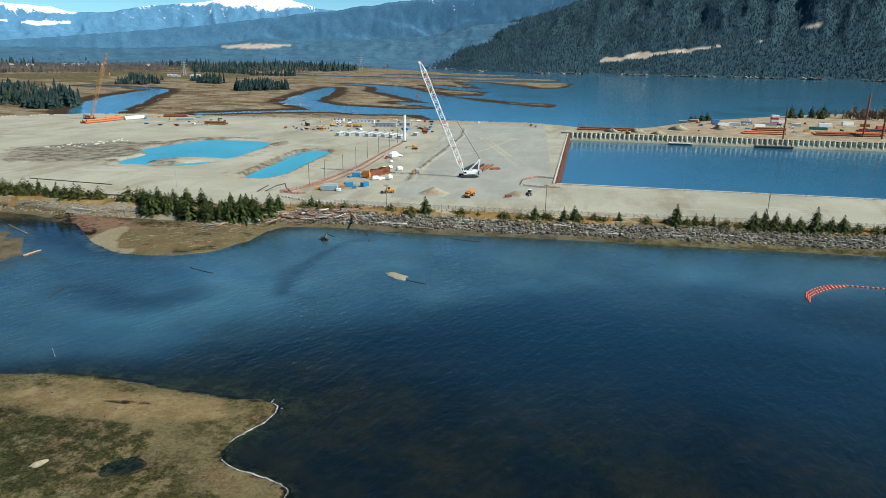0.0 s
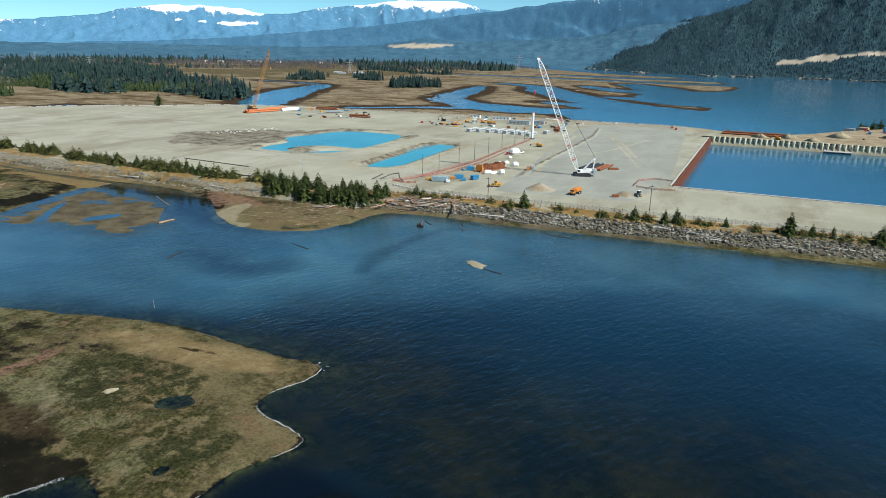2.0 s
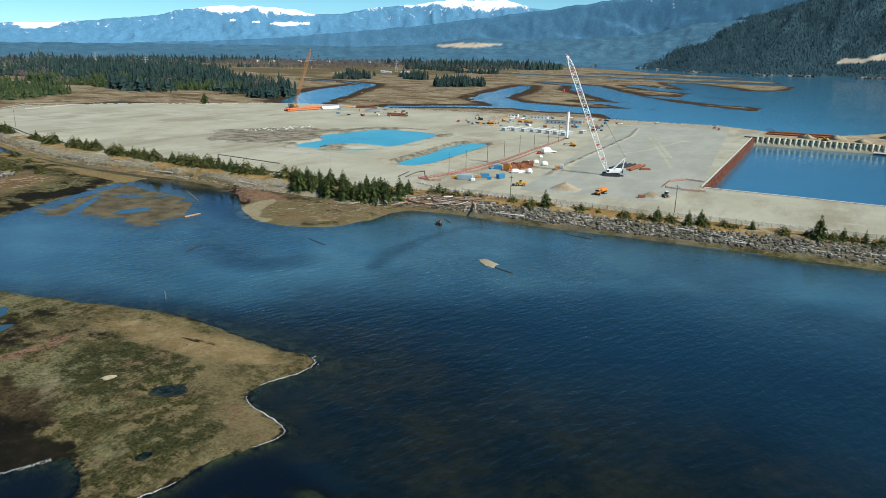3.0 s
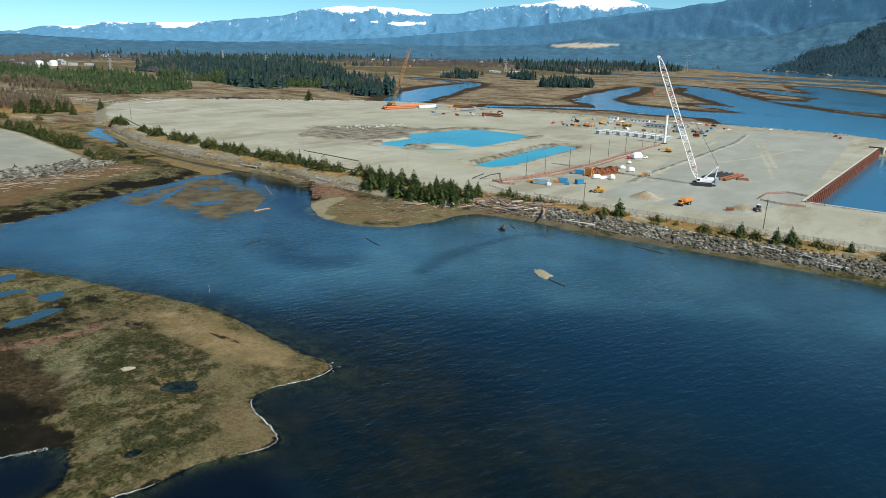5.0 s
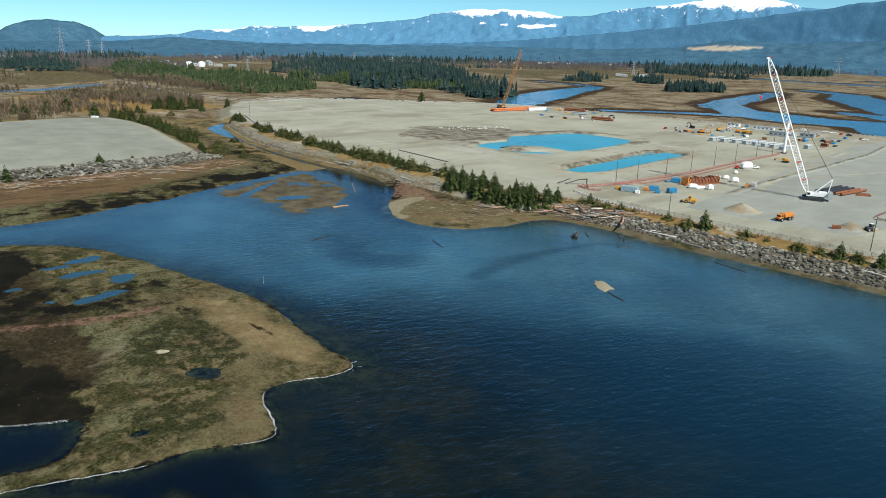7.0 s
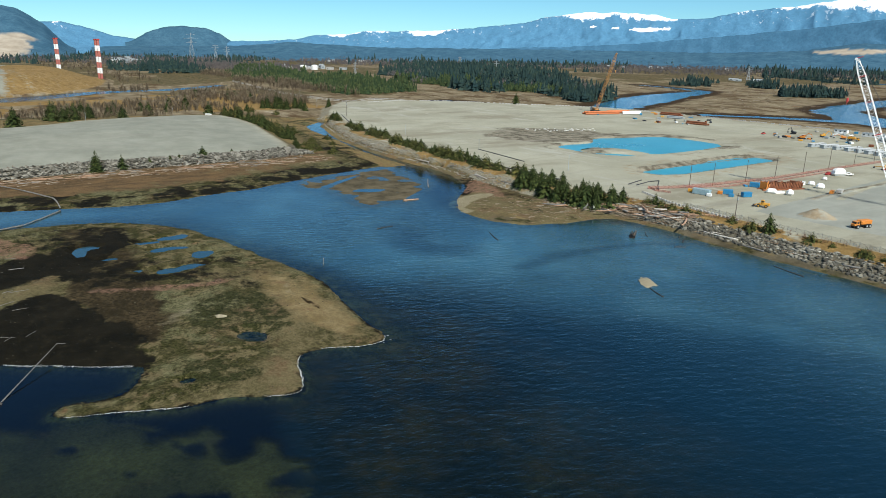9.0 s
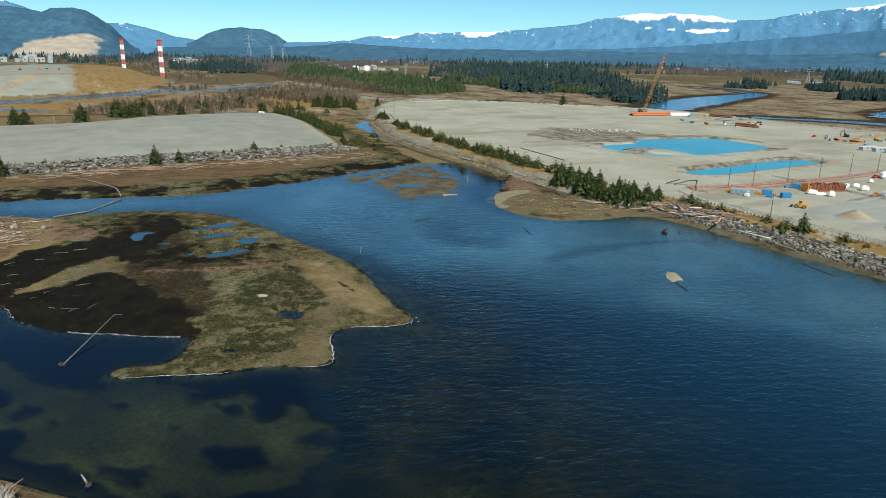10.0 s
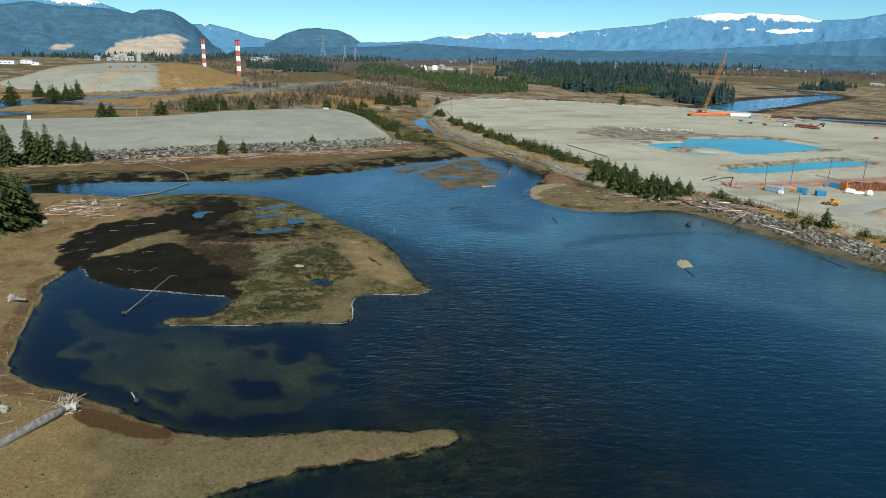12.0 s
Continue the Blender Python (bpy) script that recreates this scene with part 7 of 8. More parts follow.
def pickup(x, y, turn, mat, word, group="pickup trucks"):
    c = thing("pickup_truck", x, y, turn, word + " pickup truck parked on gravel", "truck", group)
    made(c, "body", mat, ((0, 0, 0.8), (5.4, 1.9, 0.7)), ((-1.7, 0.9, 1.25), (2.0, 0.1, 0.3)), ((-1.7, -0.9, 1.25), (2.0, 0.1, 0.3)), bevel=0.1)
    cab = made(c, "cab", mat, ((0.35, 0, 1.5), (2.2, 1.7, 0.75)), bevel=0.15)
    made(cab, "window", M_GLASS, ((0.35, 0, 1.55), (1.7, 1.76, 0.45)), ((0.35, 0, 1.55), (2.26, 1.4, 0.45)), bevel=0)
    for wx in (1.6, -1.6):
        for wy in (0.85, -0.85):
            wheel(c, wx, wy, 0.4, 0.3)
    return c


PAINTS = [(M_WHITE, "white"), (M_WHITE, "white"), (M_RED, "red"), (M_GREY, "grey"), (M_STEEL, "dark")]
for i, (x, y) in enumerate([(-196, 769), (-188, 766), (-180, 764), (-205, 745), (-172, 760), (-150, 735), (-138, 500), (-145, 490), (-160, 705), (-168, 690), (-265, 715), (-255, 722), (-300, 655), (-286, 652), (-276, 650),
                            (-215, 765), (-120, 770), (-60, 760), (-286, 322)]):
    mat, word = PAINTS[i % 5]
    pickup(x, y, 15 + 37 * i, mat, word)
pickup(-54, 745, 100, M_RED, "red")


def loader(x, y, turn, mat, label):
    c = thing("wheel_loader", x, y, turn, label, "loader")
    made(c, "body", mat, ((-1.8, 0, 1.7), (3.4, 2.0, 1.3)), ((0.6, 0, 1.4), (1.8, 1.5, 1.0)), bevel=0.15)
    cab = made(c, "cab", mat, ((-0.2, 0, 2.9), (1.5, 1.6, 1.5)), bevel=0.12)
    made(cab, "window", M_GLASS, ((-0.2, 0, 3.0), (1.56, 1.3, 0.9)), ((-0.2, 0, 3.0), (1.1, 1.66, 0.9)), bevel=0)
    bm = bmesh.new()
    for s in (-0.7, 0.7):
        rod(bm, (0.9, s, 2.0), (3.3, s, 0.9), 0.16, 0.16, 5)
    part("arm", bm, mat, c)
    bm = bmesh.new()
    box(bm, (3.9, 0, 0.25), (1.4, 2.9, 0.12))
    box(bm, (3.3, 0, 0.75), (0.14, 2.9, 1.1))
    box(bm, (3.8, 1.42, 0.6), (1.1, 0.08, 0.7))
    box(bm, (3.8, -1.42, 0.6), (1.1, 0.08, 0.7))
    part("bucket", bm, M_STEEL, c, "worn steel bucket")
    for wx in (1.4, -2.0):
        for wy in (1.05, -1.05):
            wheel(c, wx, wy, 0.8, 0.65, mat)
    return c


def dump_truck(x, y, turn, mat, label):
    c = thing("dump_truck", x, y, turn, label, "truck")
    made(c, "chassis", M_STEEL, ((0, 0, 1.0), (9.6, 1.2, 0.5)))
    cab = made(c, "cab", mat, ((3.6, 0, 2.2), (2.0, 2.4, 1.9)), ((4.9, 0, 1.6), (0.9, 2.2, 0.9)), bevel=0.15)
    made(cab, "window", M_GLASS, ((4.62, 0, 2.6), (0.06, 2.0, 0.8)), ((3.7, 0, 2.6), (1.2, 2.46, 0.8)), bevel=0)
    bm = bmesh.new()
    box(bm, (-1.3, 0, 2.5), (6.2, 2.9, 1.9), 0, 0.35, 1.06)
    for i in range(5):
        box(bm, (-3.6 + 1.2 * i, 0, 2.5), (0.16, 3.15, 1.7))
    part("tank", bm, mat, c, "rounded tank body with ribs")
    for wx in (3.7, -1.6, -3.4):
        for wy in (1.15, -1.15):
            wheel(c, wx, wy, 0.85, 0.7)
    return c


def excavator(x, y, turn, mat, label, reach=1.0):
    c = thing("excavator", x, y, turn, label, "excavator", "excavators")
    crawler(c, 4.6, 2.6, 0.7, 0.95)
    made(c, "house", mat, ((-0.5, 0, 1.9), (4.0, 2.7, 1.4)), ((-2.3, 0, 1.9), (0.7, 2.5, 1.2)), bevel=0.15)
    cab = made(c, "cab", mat, ((0.9, 0.85, 2.6), (1.7, 1.0, 1.7)), bevel=0.12)
    made(cab, "window", M_GLASS, ((0.95, 0.85, 2.8), (1.76, 0.8, 1.0)), bevel=0)
    bm = bmesh.new()
    rod(bm, (1.2, -0.3, 1.9), (3.8, -0.3, 5.6 * reach), 0.34, 0.28, 5)
    rod(bm, (3.8, -0.3, 5.6 * reach), (6.4, -0.3, 4.6 * reach), 0.28, 0.22, 5)
    part("boom", bm, mat, c)
    bm = bmesh.new()
    rod(bm, (6.6, -0.3, 5.0 * reach), (7.4, -0.3, 1.9), 0.24, 0.18, 5)
    part("stick", bm, mat, c)
    bm = bmesh.new()
    box(bm, (7.1, -0.3, 1.2), (1.1, 1.2, 1.1), 0, 0.15, 0.7)
    part("bucket", bm, M_STEEL, c)
    return c


loader(-108, 366, 205, M_YELLOW, "yellow wheel loader with a lowered bucket")
dump_truck(-62, 369, 258, M_ORANGE, "orange water truck parked beside a gravel heap")
excavator(-289, 685, 165, M_STEEL, "dark excavator with its boom raised")
excavator(-262, 656, 20, M_ORANGE, "orange excavator working among stockpiles")
excavator(-262, 688, 60, M_YELLOW, "yellow excavator beside the site cabins")
excavator(-245, 690, 210, M_ORANGE, "orange excavator beside the site cabins", 0.7)
dump_truck(-234, 686, 10, M_YELLOW, "yellow dump truck beside the site cabins")
excavator(-137, 543, 185, M_YELLOW, "yellow excavator with a flat lowered boom", 0.4)
excavator(40, 714, 150, M_YELLOW, "small yellow excavator on the far quay", 0.7)
excavator(-3, 744, 200, M_STEEL, "dark excavator on the far quay")

rl = thing("road_roller", -30, 380, 60, "dark compact road roller beside a gravel heap", "roller")
made(rl, "body", M_STEEL, ((-1.3, 0, 1.5), (2.8, 1.9, 1.1)), bevel=0.15)
made(rl, "cab", M_STEEL, ((0.0, 0, 2.6), (1.5, 1.6, 1.4)), bevel=0.1)
made(rl, "roof", M_WHITE, ((0.0, 0, 3.38), (1.8, 1.9, 0.12)), bevel=0.03)
bm = bmesh.new()
rod(bm, (1.9, -1.05, 0.8), (1.9, 1.05, 0.8), 0.8, 0.8, 16)
part("drum", bm, M_GREY, rl)
made(rl, "frame", M_YELLOW, ((1.2, 1.15, 0.9), (2.4, 0.14, 0.4)), ((1.2, -1.15, 0.9), (2.4, 0.14, 0.4)), bevel=0.02)
for wy in (0.8, -0.8):
    wheel(rl, -1.6, wy, 0.8, 0.5)
made(thing("skip", -41, 372, 20, "low rusty skip beside the gravel heap", "skip"), "body", M_RUST, ((0, 0, 0.7), (3.6, 2.0, 1.3)))

# upright pipe tower
tw = thing("pipe_tower", -157.5, 588, 0, "tall white upright steel pipe", "tower")
bm = bmesh.new()
rod(bm, (0, 0, 0), (0, 0, 23.3), 1.05, 1.05, 16)
part("pipe", bm, M_WHITE, tw, smooth=False)
bm = bmesh.new()
rod(bm, (0, 0, 23.3), (0, 0, 23.7), 1.35, 1.35, 16)
part("cap", bm, M_RED, tw)
made(tw, "base", M_STEEL, ((0, 0, 0.4), (3.4, 3.4, 0.8)))

# rack of rusty sheet piles with tarps beside it
rk = thing("sheet_pile_rack", -131, 418, 72, "rusty upright sheet piles stacked in a rack", "steel rack")
made(rk, "beam", M_RUST, ((0, -2.2, 0.4), (27, 0.6, 0.8)), ((0, 2.2, 0.4), (27, 0.6, 0.8)))
rk_rnd = random.Random(2)
for i in range(22):
    bm = bmesh.new()
    h = rk_rnd.uniform(3.4, 5.2)
    x = -11.5 + i * 1.08
    rod(bm, (x, -2.4, 0.7), (x + 0.9, -2.0, h), 0.34, 0.34, 4)
    rod(bm, (x, 2.4, 0.7), (x - 0.6, 2.0, h * 0.9), 0.34, 0.34, 4)
    box(bm, (x, 0, h * 0.5), (0.5, 4.4, h * 0.75), rk_rnd.uniform(-14, 14))
    part("sheet_pile", bm, M_RUST if i > 1 else M_ORANGE, rk)


def tarp(x, y, turn, s, label):
    bm = bmesh.new()
    box(bm, (0, 0, s[2] / 2), s, 0, min(s) * 0.3, 0.75)
    single("tarpaulin_cover", bm, M_WHITE, pose(x, y, ground_z(x, y), 0, 0, turn), label, "tarpaulin", "covered stacks")


for x, y, s in [(-119, 407, (4, 3.5, 3.2)), (-127, 403, (6, 3.5, 2.6)), (-122, 441, (5, 4, 3)), (-130, 446, (4, 3, 2.4)), (-136, 470, (3, 2.4, 2))]:
    tarp(x, y, 30, s, "white tarpaulin-covered stack of material")
tarp(-141, 494, 70, (9.5, 6.5, 4.6), "large white covered shelter beside the fence")

# steel pipes by the crane and stock yards
def pipe_stack(x, y, turn, length, r, n, mat, label):
    t = thing("pipe_stack", x, y, turn, label, "pipes", "stacks of pipe")
    data = None
    for i in range(n):
        row = 0 if i < (n + 1) // 2 + 1 else 1
        k = i if row == 0 else i - (n + 1) // 2 - 0.5
        if data is None:
            bm = bmesh.new()
            rod(bm, (-length / 2, 0, 0), (length / 2, 0, 0), r, r, 12)
            ob = part("pipe", bm, mat, t)
            data = ob.data
        else:
            ob = new("pipe", data)
            ob.parent = t
        ob.matrix_basis = pose((i % 3) * length * 0.03, (k - n / 4) * r * 2.15, r + 0.1 + row * r * 1.8)
    return t


for i in range(5):
    pipe_stack(-79 + i * 3.2, 464, 82, 26, 0.75, 1, M_STEEL if i < 3 else M_RUST, "long dark steel pipe lying on gravel")
made(thing("timber_stack", -60, 462, 30, "orange-brown stacked timbers on gravel", "timber"), "beam", M_RUST, ((0, 0, 0.4), (7, 0.8, 0.8)), ((0, 1.4, 0.4), (7, 0.8, 0.8)), ((0, 0.7, 1.1), (6, 0.8, 0.6)))
pipe_stack(-512, 655, 78, 46, 1.0, 7, M_PIPE, "stack of long orange primed steel pipes")
pipe_stack(-520, 690, 75, 30, 0.8, 5, M_PIPE, "stack of orange primed steel pipes")
pipe_stack(-497, 690, 70, 24, 1.0, 4, M_WHITE, "pale wrapped steel pipes")
pipe_stack(-470, 728, 10, 26, 0.9, 5, M_RUST, "rusty steel pipes near the far road")
pipe_stack(-385, 668, 12, 22, 0.9, 4, M_RUST, "rusty steel pipes on timber bearers")
pipe_stack(-440, 700, 20, 18, 0.8, 4, M_GREY, "grey pipes and timbers in the yard")
for x, y, n, mat in [(175, 752, 40, M_PIPE), (262, 772, 70, M_PIPE), (190, 790, 30, M_RUST), (300, 790, 40, M_STEEL), (300, 810, 36, M_STEEL), (255, 760, 60, M_RUST), (20, 738, 60, M_RUST)]:
    pipe_stack(x, y, 2, n, 0.9, 5, mat, "long steel pipes stacked on the far quay")

# poles
def pole(x, y, h, arm, label, mat=M_POLE):
    p = thing("power_pole", x, y, random.Random(int(x)).uniform(-8, 8), label, "pole", "poles")
    bm = bmesh.new()
    rod(bm, (0, 0, -0.2), (0.05, 0, h), 0.19, 0.13, 7)
    part("pole", bm, mat, p)
    if arm:
        bm = bmesh.new()
        box(bm, (0, 0, h - 1.0), (2.6, 0.16, 0.18))
        for s in (-1.1, 0, 1.1):
            rod(bm, (s, 0, h - 0.95), (s, 0, h - 0.6), 0.07, 0.07, 5)
        part("crossarm", bm, mat, p)
        bm = bmesh.new()
        rod(bm, (0.35, 0, h - 3.0), (0.35, 0, h - 1.9), 0.3, 0.3, 8)
        part("transformer", bm, M_GREY, p)


for x, y in [(-160, 377), (-156, 392), (-154, 419), (-156, 451), (-159, 486), (-159, 515), (-159, 546), (-160, 574)]:
    pole(x, y, 13, False, "bare dark wooden pole beside a red mesh fence")
for x, y, h in [(88, 352, 14), (-19, 346, 13.5), (-100, 334, 11.5), (-597, 366, 15)]:
    pole(x, y, h, True, "wooden power pole with a crossarm beside the road")
for x, y, h in [(-230, 350, 10), (-430, 345, 9), (-330, 352, 8), (-640, 120, 9), (-650, 200, 9), (-620, 40, 9), (-765, 400, 13), (-905, 430, 13), (-1010, 400, 12)]:
    pole(x, y, h, False, "thin pale grey light pole", M_GREY)


def fence(line, h, mat, label, step_m=3.0):
    """Mesh fence: sagging bands between stakes."""
    f = thing("mesh_fence", line[0][0], line[0][1], 0, label, "fence", "mesh fences")
    o = Vector((*line[0], 0))
    base = ground_z(*line[0])
    bm, posts = bmesh.new(), []
    for a, b in zip(line, line[1:]):
        a, b = Vector((*a, 0)), Vector((*b, 0))
        n = max(1, int((b - a).length / step_m))
        for i in range(n):
            p, q = a.lerp(b, i / n), a.lerp(b, (i + 1) / n)
            zp, zq = ground_z(p.x, p.y) - base, ground_z(q.x, q.y) - base
            p, q = p - o, q - o
            side = (q - p).normalized().cross(Vector((0, 0, 1))) * 0.05
            bottom, top = 0.12, h
            v = [bm.verts.new(c) for c in (p + Vector((0, 0, zp + bottom)), q + Vector((0, 0, zq + bottom)), q + Vector((0, 0, zq + top)), (p + q) / 2 + side * 4 + Vector((0, 0, (zp + zq) / 2 + top * 0.86)), p + Vector((0, 0, zp + top)))]
            bm.faces.new(v)
            posts.append(p + Vector((0, 0, zp)))
    bmesh.ops.solidify(bm, geom=bm.faces, thickness=0.05)
    part("mesh", bm, mat, f)
    data = None
    for p in posts:
        if data is None:
            b2 = bmesh.new()
            rod(b2, (0, 0, 0), (0, 0, h + 0.15), 0.05, 0.05, 4)
            ob = part("post", b2, M_STEEL, f)
            data = ob.data
        else:
            ob = new("post", data)
            ob.parent = f
        ob.matrix_basis = Matrix.Translation(p)


RED_F = "red plastic safety fence sagging between stakes"
fence([(-166, 350), (-160, 364), (-156, 390), (-152, 444), (-155, 510), (-156, 578)], 1.8, M_FENCE, RED_F)
fence([(-158, 372), (-150, 392), (-147, 444), (-150, 500)], 1.2, M_FENCE, RED_F)
fence([(-38, 410), (-38, 428), (-30, 439), (-19, 436)], 1.3, M_FENCE, RED_F)
fence([(-36, 407), (-25, 404), (-14, 406)], 1.3, M_FENCE, RED_F)
fence([(-152, 352), (-160, 349), (-168, 353)], 1.3, M_FENCE, RED_F)
M_CHAIN = plain("grey_chain_link", (0.36, 0.36, 0.34), 0.6, 0.3)
M_CHAIN.node_tree.nodes["Principled BSDF"].inputs["Alpha"].default_value = 0.22
fence([(-128, 333), (-108, 333.5), (-34, 335.5), (46, 341.5), (138, 347.5), (230, 351)], 2.1, M_CHAIN, "grey chain-link fence along the quay road", 3.6)
bm = bmesh.new()
base = [(-760, 470), (-775, 540), (-735, 596), (-662, 650), (-602, 716), (-517, 744), (-415, 750), (-282, 766), (-150, 779), (-46, 784)]
for a, b in zip(base, base[1:]):                     # concrete barriers along the far edge
    a, b = Vector(a), Vector(b)
    n = int((b - a).length / 4)
    for i in range(n):
        if random.random() < 0.85:
            p = a.lerp(b, (i + 0.5) / n)
            box(bm, (p.x, p.y, ground_z(p.x, p.y) + 0.5), (3.4, 0.7, 1.0), math.degrees(math.atan2(b.y - a.y, b.x - a.x)), 0, 0.8)
single("road_barriers", bm, M_CONC, Matrix.Identity(4), "row of pale concrete barriers along the far road", "barrier", kind="stuff")
bm = bmesh.new()
box(bm, (0, 0, 0.5), (1.5, 0.8, 1.0), 0, 0.1, 0.85)
first = None
for i in range(30):
    x = -160 + i * 2.2
    y = float(np.interp(x, [-160, -135, -100], [340, 332, 330]))
    m = pose(x, y, ground_z(x, y), 0, 0, random.uniform(-15, 15))
    if first is None:
        first = single("concrete_block", bm, M_CONC, m, "pale concrete block edging the bank", "block", "concrete blocks")
    else:
        copy_thing(first, m)
for i in range(58):                                  # markers along the quay edge
    x = -12 + i * 4.4
    m = pose(x, 418.6, ground_z(x, 418.6), 0, 0, random.uniform(-25, 25)) @ Matrix.Diagonal((0.9, 0.6, 0.7, 1))
    copy_thing(first, m)
    if i % 3 == 0:
        mk = bmesh.new()
        rod(mk, (0, 0, 0), (0, 0, 1.2), 0.16, 0.05, 6)
        single("marker_cone", mk, M_FLOAT, pose(x + 1.5, 419, ground_z(x + 1.5, 418.6)), "orange marker cone on the quay edge", "cone", "marker cones")


def hose(pts, r, label, mat=M_CABLE):
    bm = bmesh.new()
    p = [(x, y, ground_z(x, y) + r + dz) for x, y, dz in pts]
    pipe(bm, p, r, 6)
    single("pipeline", bm, mat, Matrix.Identity(4), label, "pipe")


edge = [(x, float(np.interp(x, [-610, -540, -450, -350, -264, -201], [366, 343, 324, 318, 320, 325])), 0) for x in range(-610, -200, 10)]
hose(edge, 0.36, "long black pipeline along the edge of the fill")
hose([(x, 352 - (x + 330) * 0.08, 0) for x in range(-330, -260, 10)], 0.26, "black pipe lying on the gravel")
hose([(-176, 352, 0), (-172, 358, 2.2), (-168, 361, 3.0), (-166, 358, 1.0), (-160, 352, 0)], 0.3, "black hose looped over the gravel")
hose([(-180, 350, 0), (-176, 356, 2.5)], 0.3, "black hose sticking up from the gravel")
rows = [(x, y, ground_z(x, y) + 0.2, random.uniform(0.4, 1.3), 1.0, random.uniform(0, 6.28)) for x, y in random_in([(-424, 470), (-398, 464), (-384, 528), (-404, 536)], 48, 33)]
scatter("white_boulders", plain("chalk_white_rock", (0.5, 0.49, 0.45), 0.9), STONES, rows, "heap of white boulders on churned ground", "rocks")

# ---- the basin: sheet-pile walls ----
quay = thing("quay_wall", 0, 696, 0, "pale rounded sheet-pile cells of the far quay wall", "quay wall", z=0, kind="structure")
data = None
for i in range(104):
    if data is None:
        bm = bmesh.new()
        n = 9
        ring = [(math.cos(math.pi * k / (n - 1)) * 1.45, -math.sin(math.pi * k / (n - 1)) * 2.3) for k in range(n)]
        lo = [bm.verts.new((x, y, -5)) for x, y in ring]
        hi = [bm.verts.new((x, y, 7.6)) for x, y in ring]
        for k in range(n - 1):
            bm.faces.new((lo[k], lo[k + 1], hi[k + 1], hi[k]))
        bm.faces.new(hi)
        ob = part("sheet_pile", bm, M_SHEET, quay)
        data = ob.data
    else:
        ob = new("sheet_pile", data)
        ob.parent = quay
    ob.matrix_basis = pose(-14 + i * 4.5, 0.2 * (i % 2), 0.25 * ((i * 7) % 3))
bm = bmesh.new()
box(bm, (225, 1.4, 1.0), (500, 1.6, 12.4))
part("backing", bm, M_STEEL, quay, "dark steel sheet standing behind the cells")
for x, w, mat in [(88, 22, M_CONC), (171, 34, M_STEEL)]:
    dk = thing("floating_dock", x, 689, 0, "low floating dock against the quay wall", "dock", "floating docks", z=0.0)
    made(dk, "deck", mat, ((0, 0, 1.6), (w, 6, 0.6)))
    made(dk, "float", M_STEEL, ((0, 0, 0.5), (w * 0.96, 5.4, 1.5)))
    for s in (-0.48, 0, 0.48):
        made(dk, "post", M_RUST, ((w * s, 2.4, 3.5), (0.6, 0.6, 6)))
side = thing("quay_wall", -17, 558, 0, "rust-red sheet-pile wall at the end of the basin", "quay wall", z=0, kind="structure")
data = None
for i in range(91):
    if data is None:
        bm = bmesh.new()
        box(bm, (0, 0, 0.5), (1.6, 2.0, 12.6), 0, 0.35)
        ob = part("sheet_pile", bm, M_DARKRUST, side)
        data = ob.data
    else:
        ob = new("sheet_pile", data)
        ob.parent = side
    ob.matrix_basis = pose(0.55 * (i % 2), -136.5 + i * 3.0, 0)
made(side, "capping", M_CONC, ((-1.6, 0, 6.5), (1.0, 274, 0.5)), label="pale concrete capping beam")
front = thing("quay_wall", 340, 421, 0, "low pale edge of the near quay", "quay wall", z=0, kind="structure")
made(front, "capping", M_CONC, ((0, -0.6, 6.25), (714, 1.6, 0.5)))
made(front, "wall", M_RUST, ((0, 0.3, 0.5), (714, 0.8, 11)), bevel=0.02)

# ---- yard behind the basin ----
for x, y, h, r in [(269, 756, 42, 0.9), (281, 742, 49, 0.95), (181, 700, 30, 0.7)]:
    t = thing("steel_pile", x, y, 0, "tall rusty steel pile standing upright", "pile", "steel piles")
    bm = bmesh.new()
    rod(bm, (0, 0, 0), (0.3, 0, h), r, r, 12)
    part("pipe", bm, M_RUST, t)
for i, (x, y, s, mat, word) in enumerate([
        (126, 880, (10, 7, 5), plain("tan_cladding", (0.45, 0.34, 0.2)), "tan"), (145, 850, (8, 6, 5), M_BLUE, "blue"), (163, 833, (12, 3, 3), M_WHITE, "white"), (150, 828, (12, 3, 3), M_WHITE, "white"),
        (181, 859, (12, 3, 3), M_GREY, "grey"), (187, 823, (12, 3, 3), M_WHITE, "white"), (205, 850, (12, 3, 3), M_GREY, "grey"), (232, 850, (10, 3, 3), M_WHITE, "white"), (262, 850, (14, 4, 4), M_WHITE, "white"),
        (245, 815, (18, 3, 3), M_TEAL, "teal"), (295, 880, (12, 4, 4), M_WHITE, "white"), (285, 800, (10, 3, 4), M_RED, "red"), (320, 850, (12, 3, 3), M_RED, "red"), (335, 835, (12, 4, 4), M_WHITE, "white"),
        (310, 870, (10, 4, 3), M_ORANGE, "orange"), (222, 880, (12, 3, 3), M_WHITE, "white"), (110, 850, (10, 5, 3), M_GREY, "grey")]):
    container(x, y, (i * 23) % 40 - 20, s, mat, word + " site cabin in the crowded yard", "site_building", "building", "yard cabins", 0)
stk = thing("cabin_stack", 213, 868, 0, "red and white striped stack of containers", "container")
for k in range(4):
    made(stk, "tier", M_RED if k % 2 == 0 else M_WHITE, ((0, 0, 1.35 + 2.6 * k), (8, 6, 2.5)))
for i in range(26):
    rr = random.Random(60 + i)
    mat, word = PAINTS[i % 5]
    pickup(rr.uniform(110, 330), rr.uniform(770, 900), rr.uniform(0, 360), mat, word, "trucks in the yard")
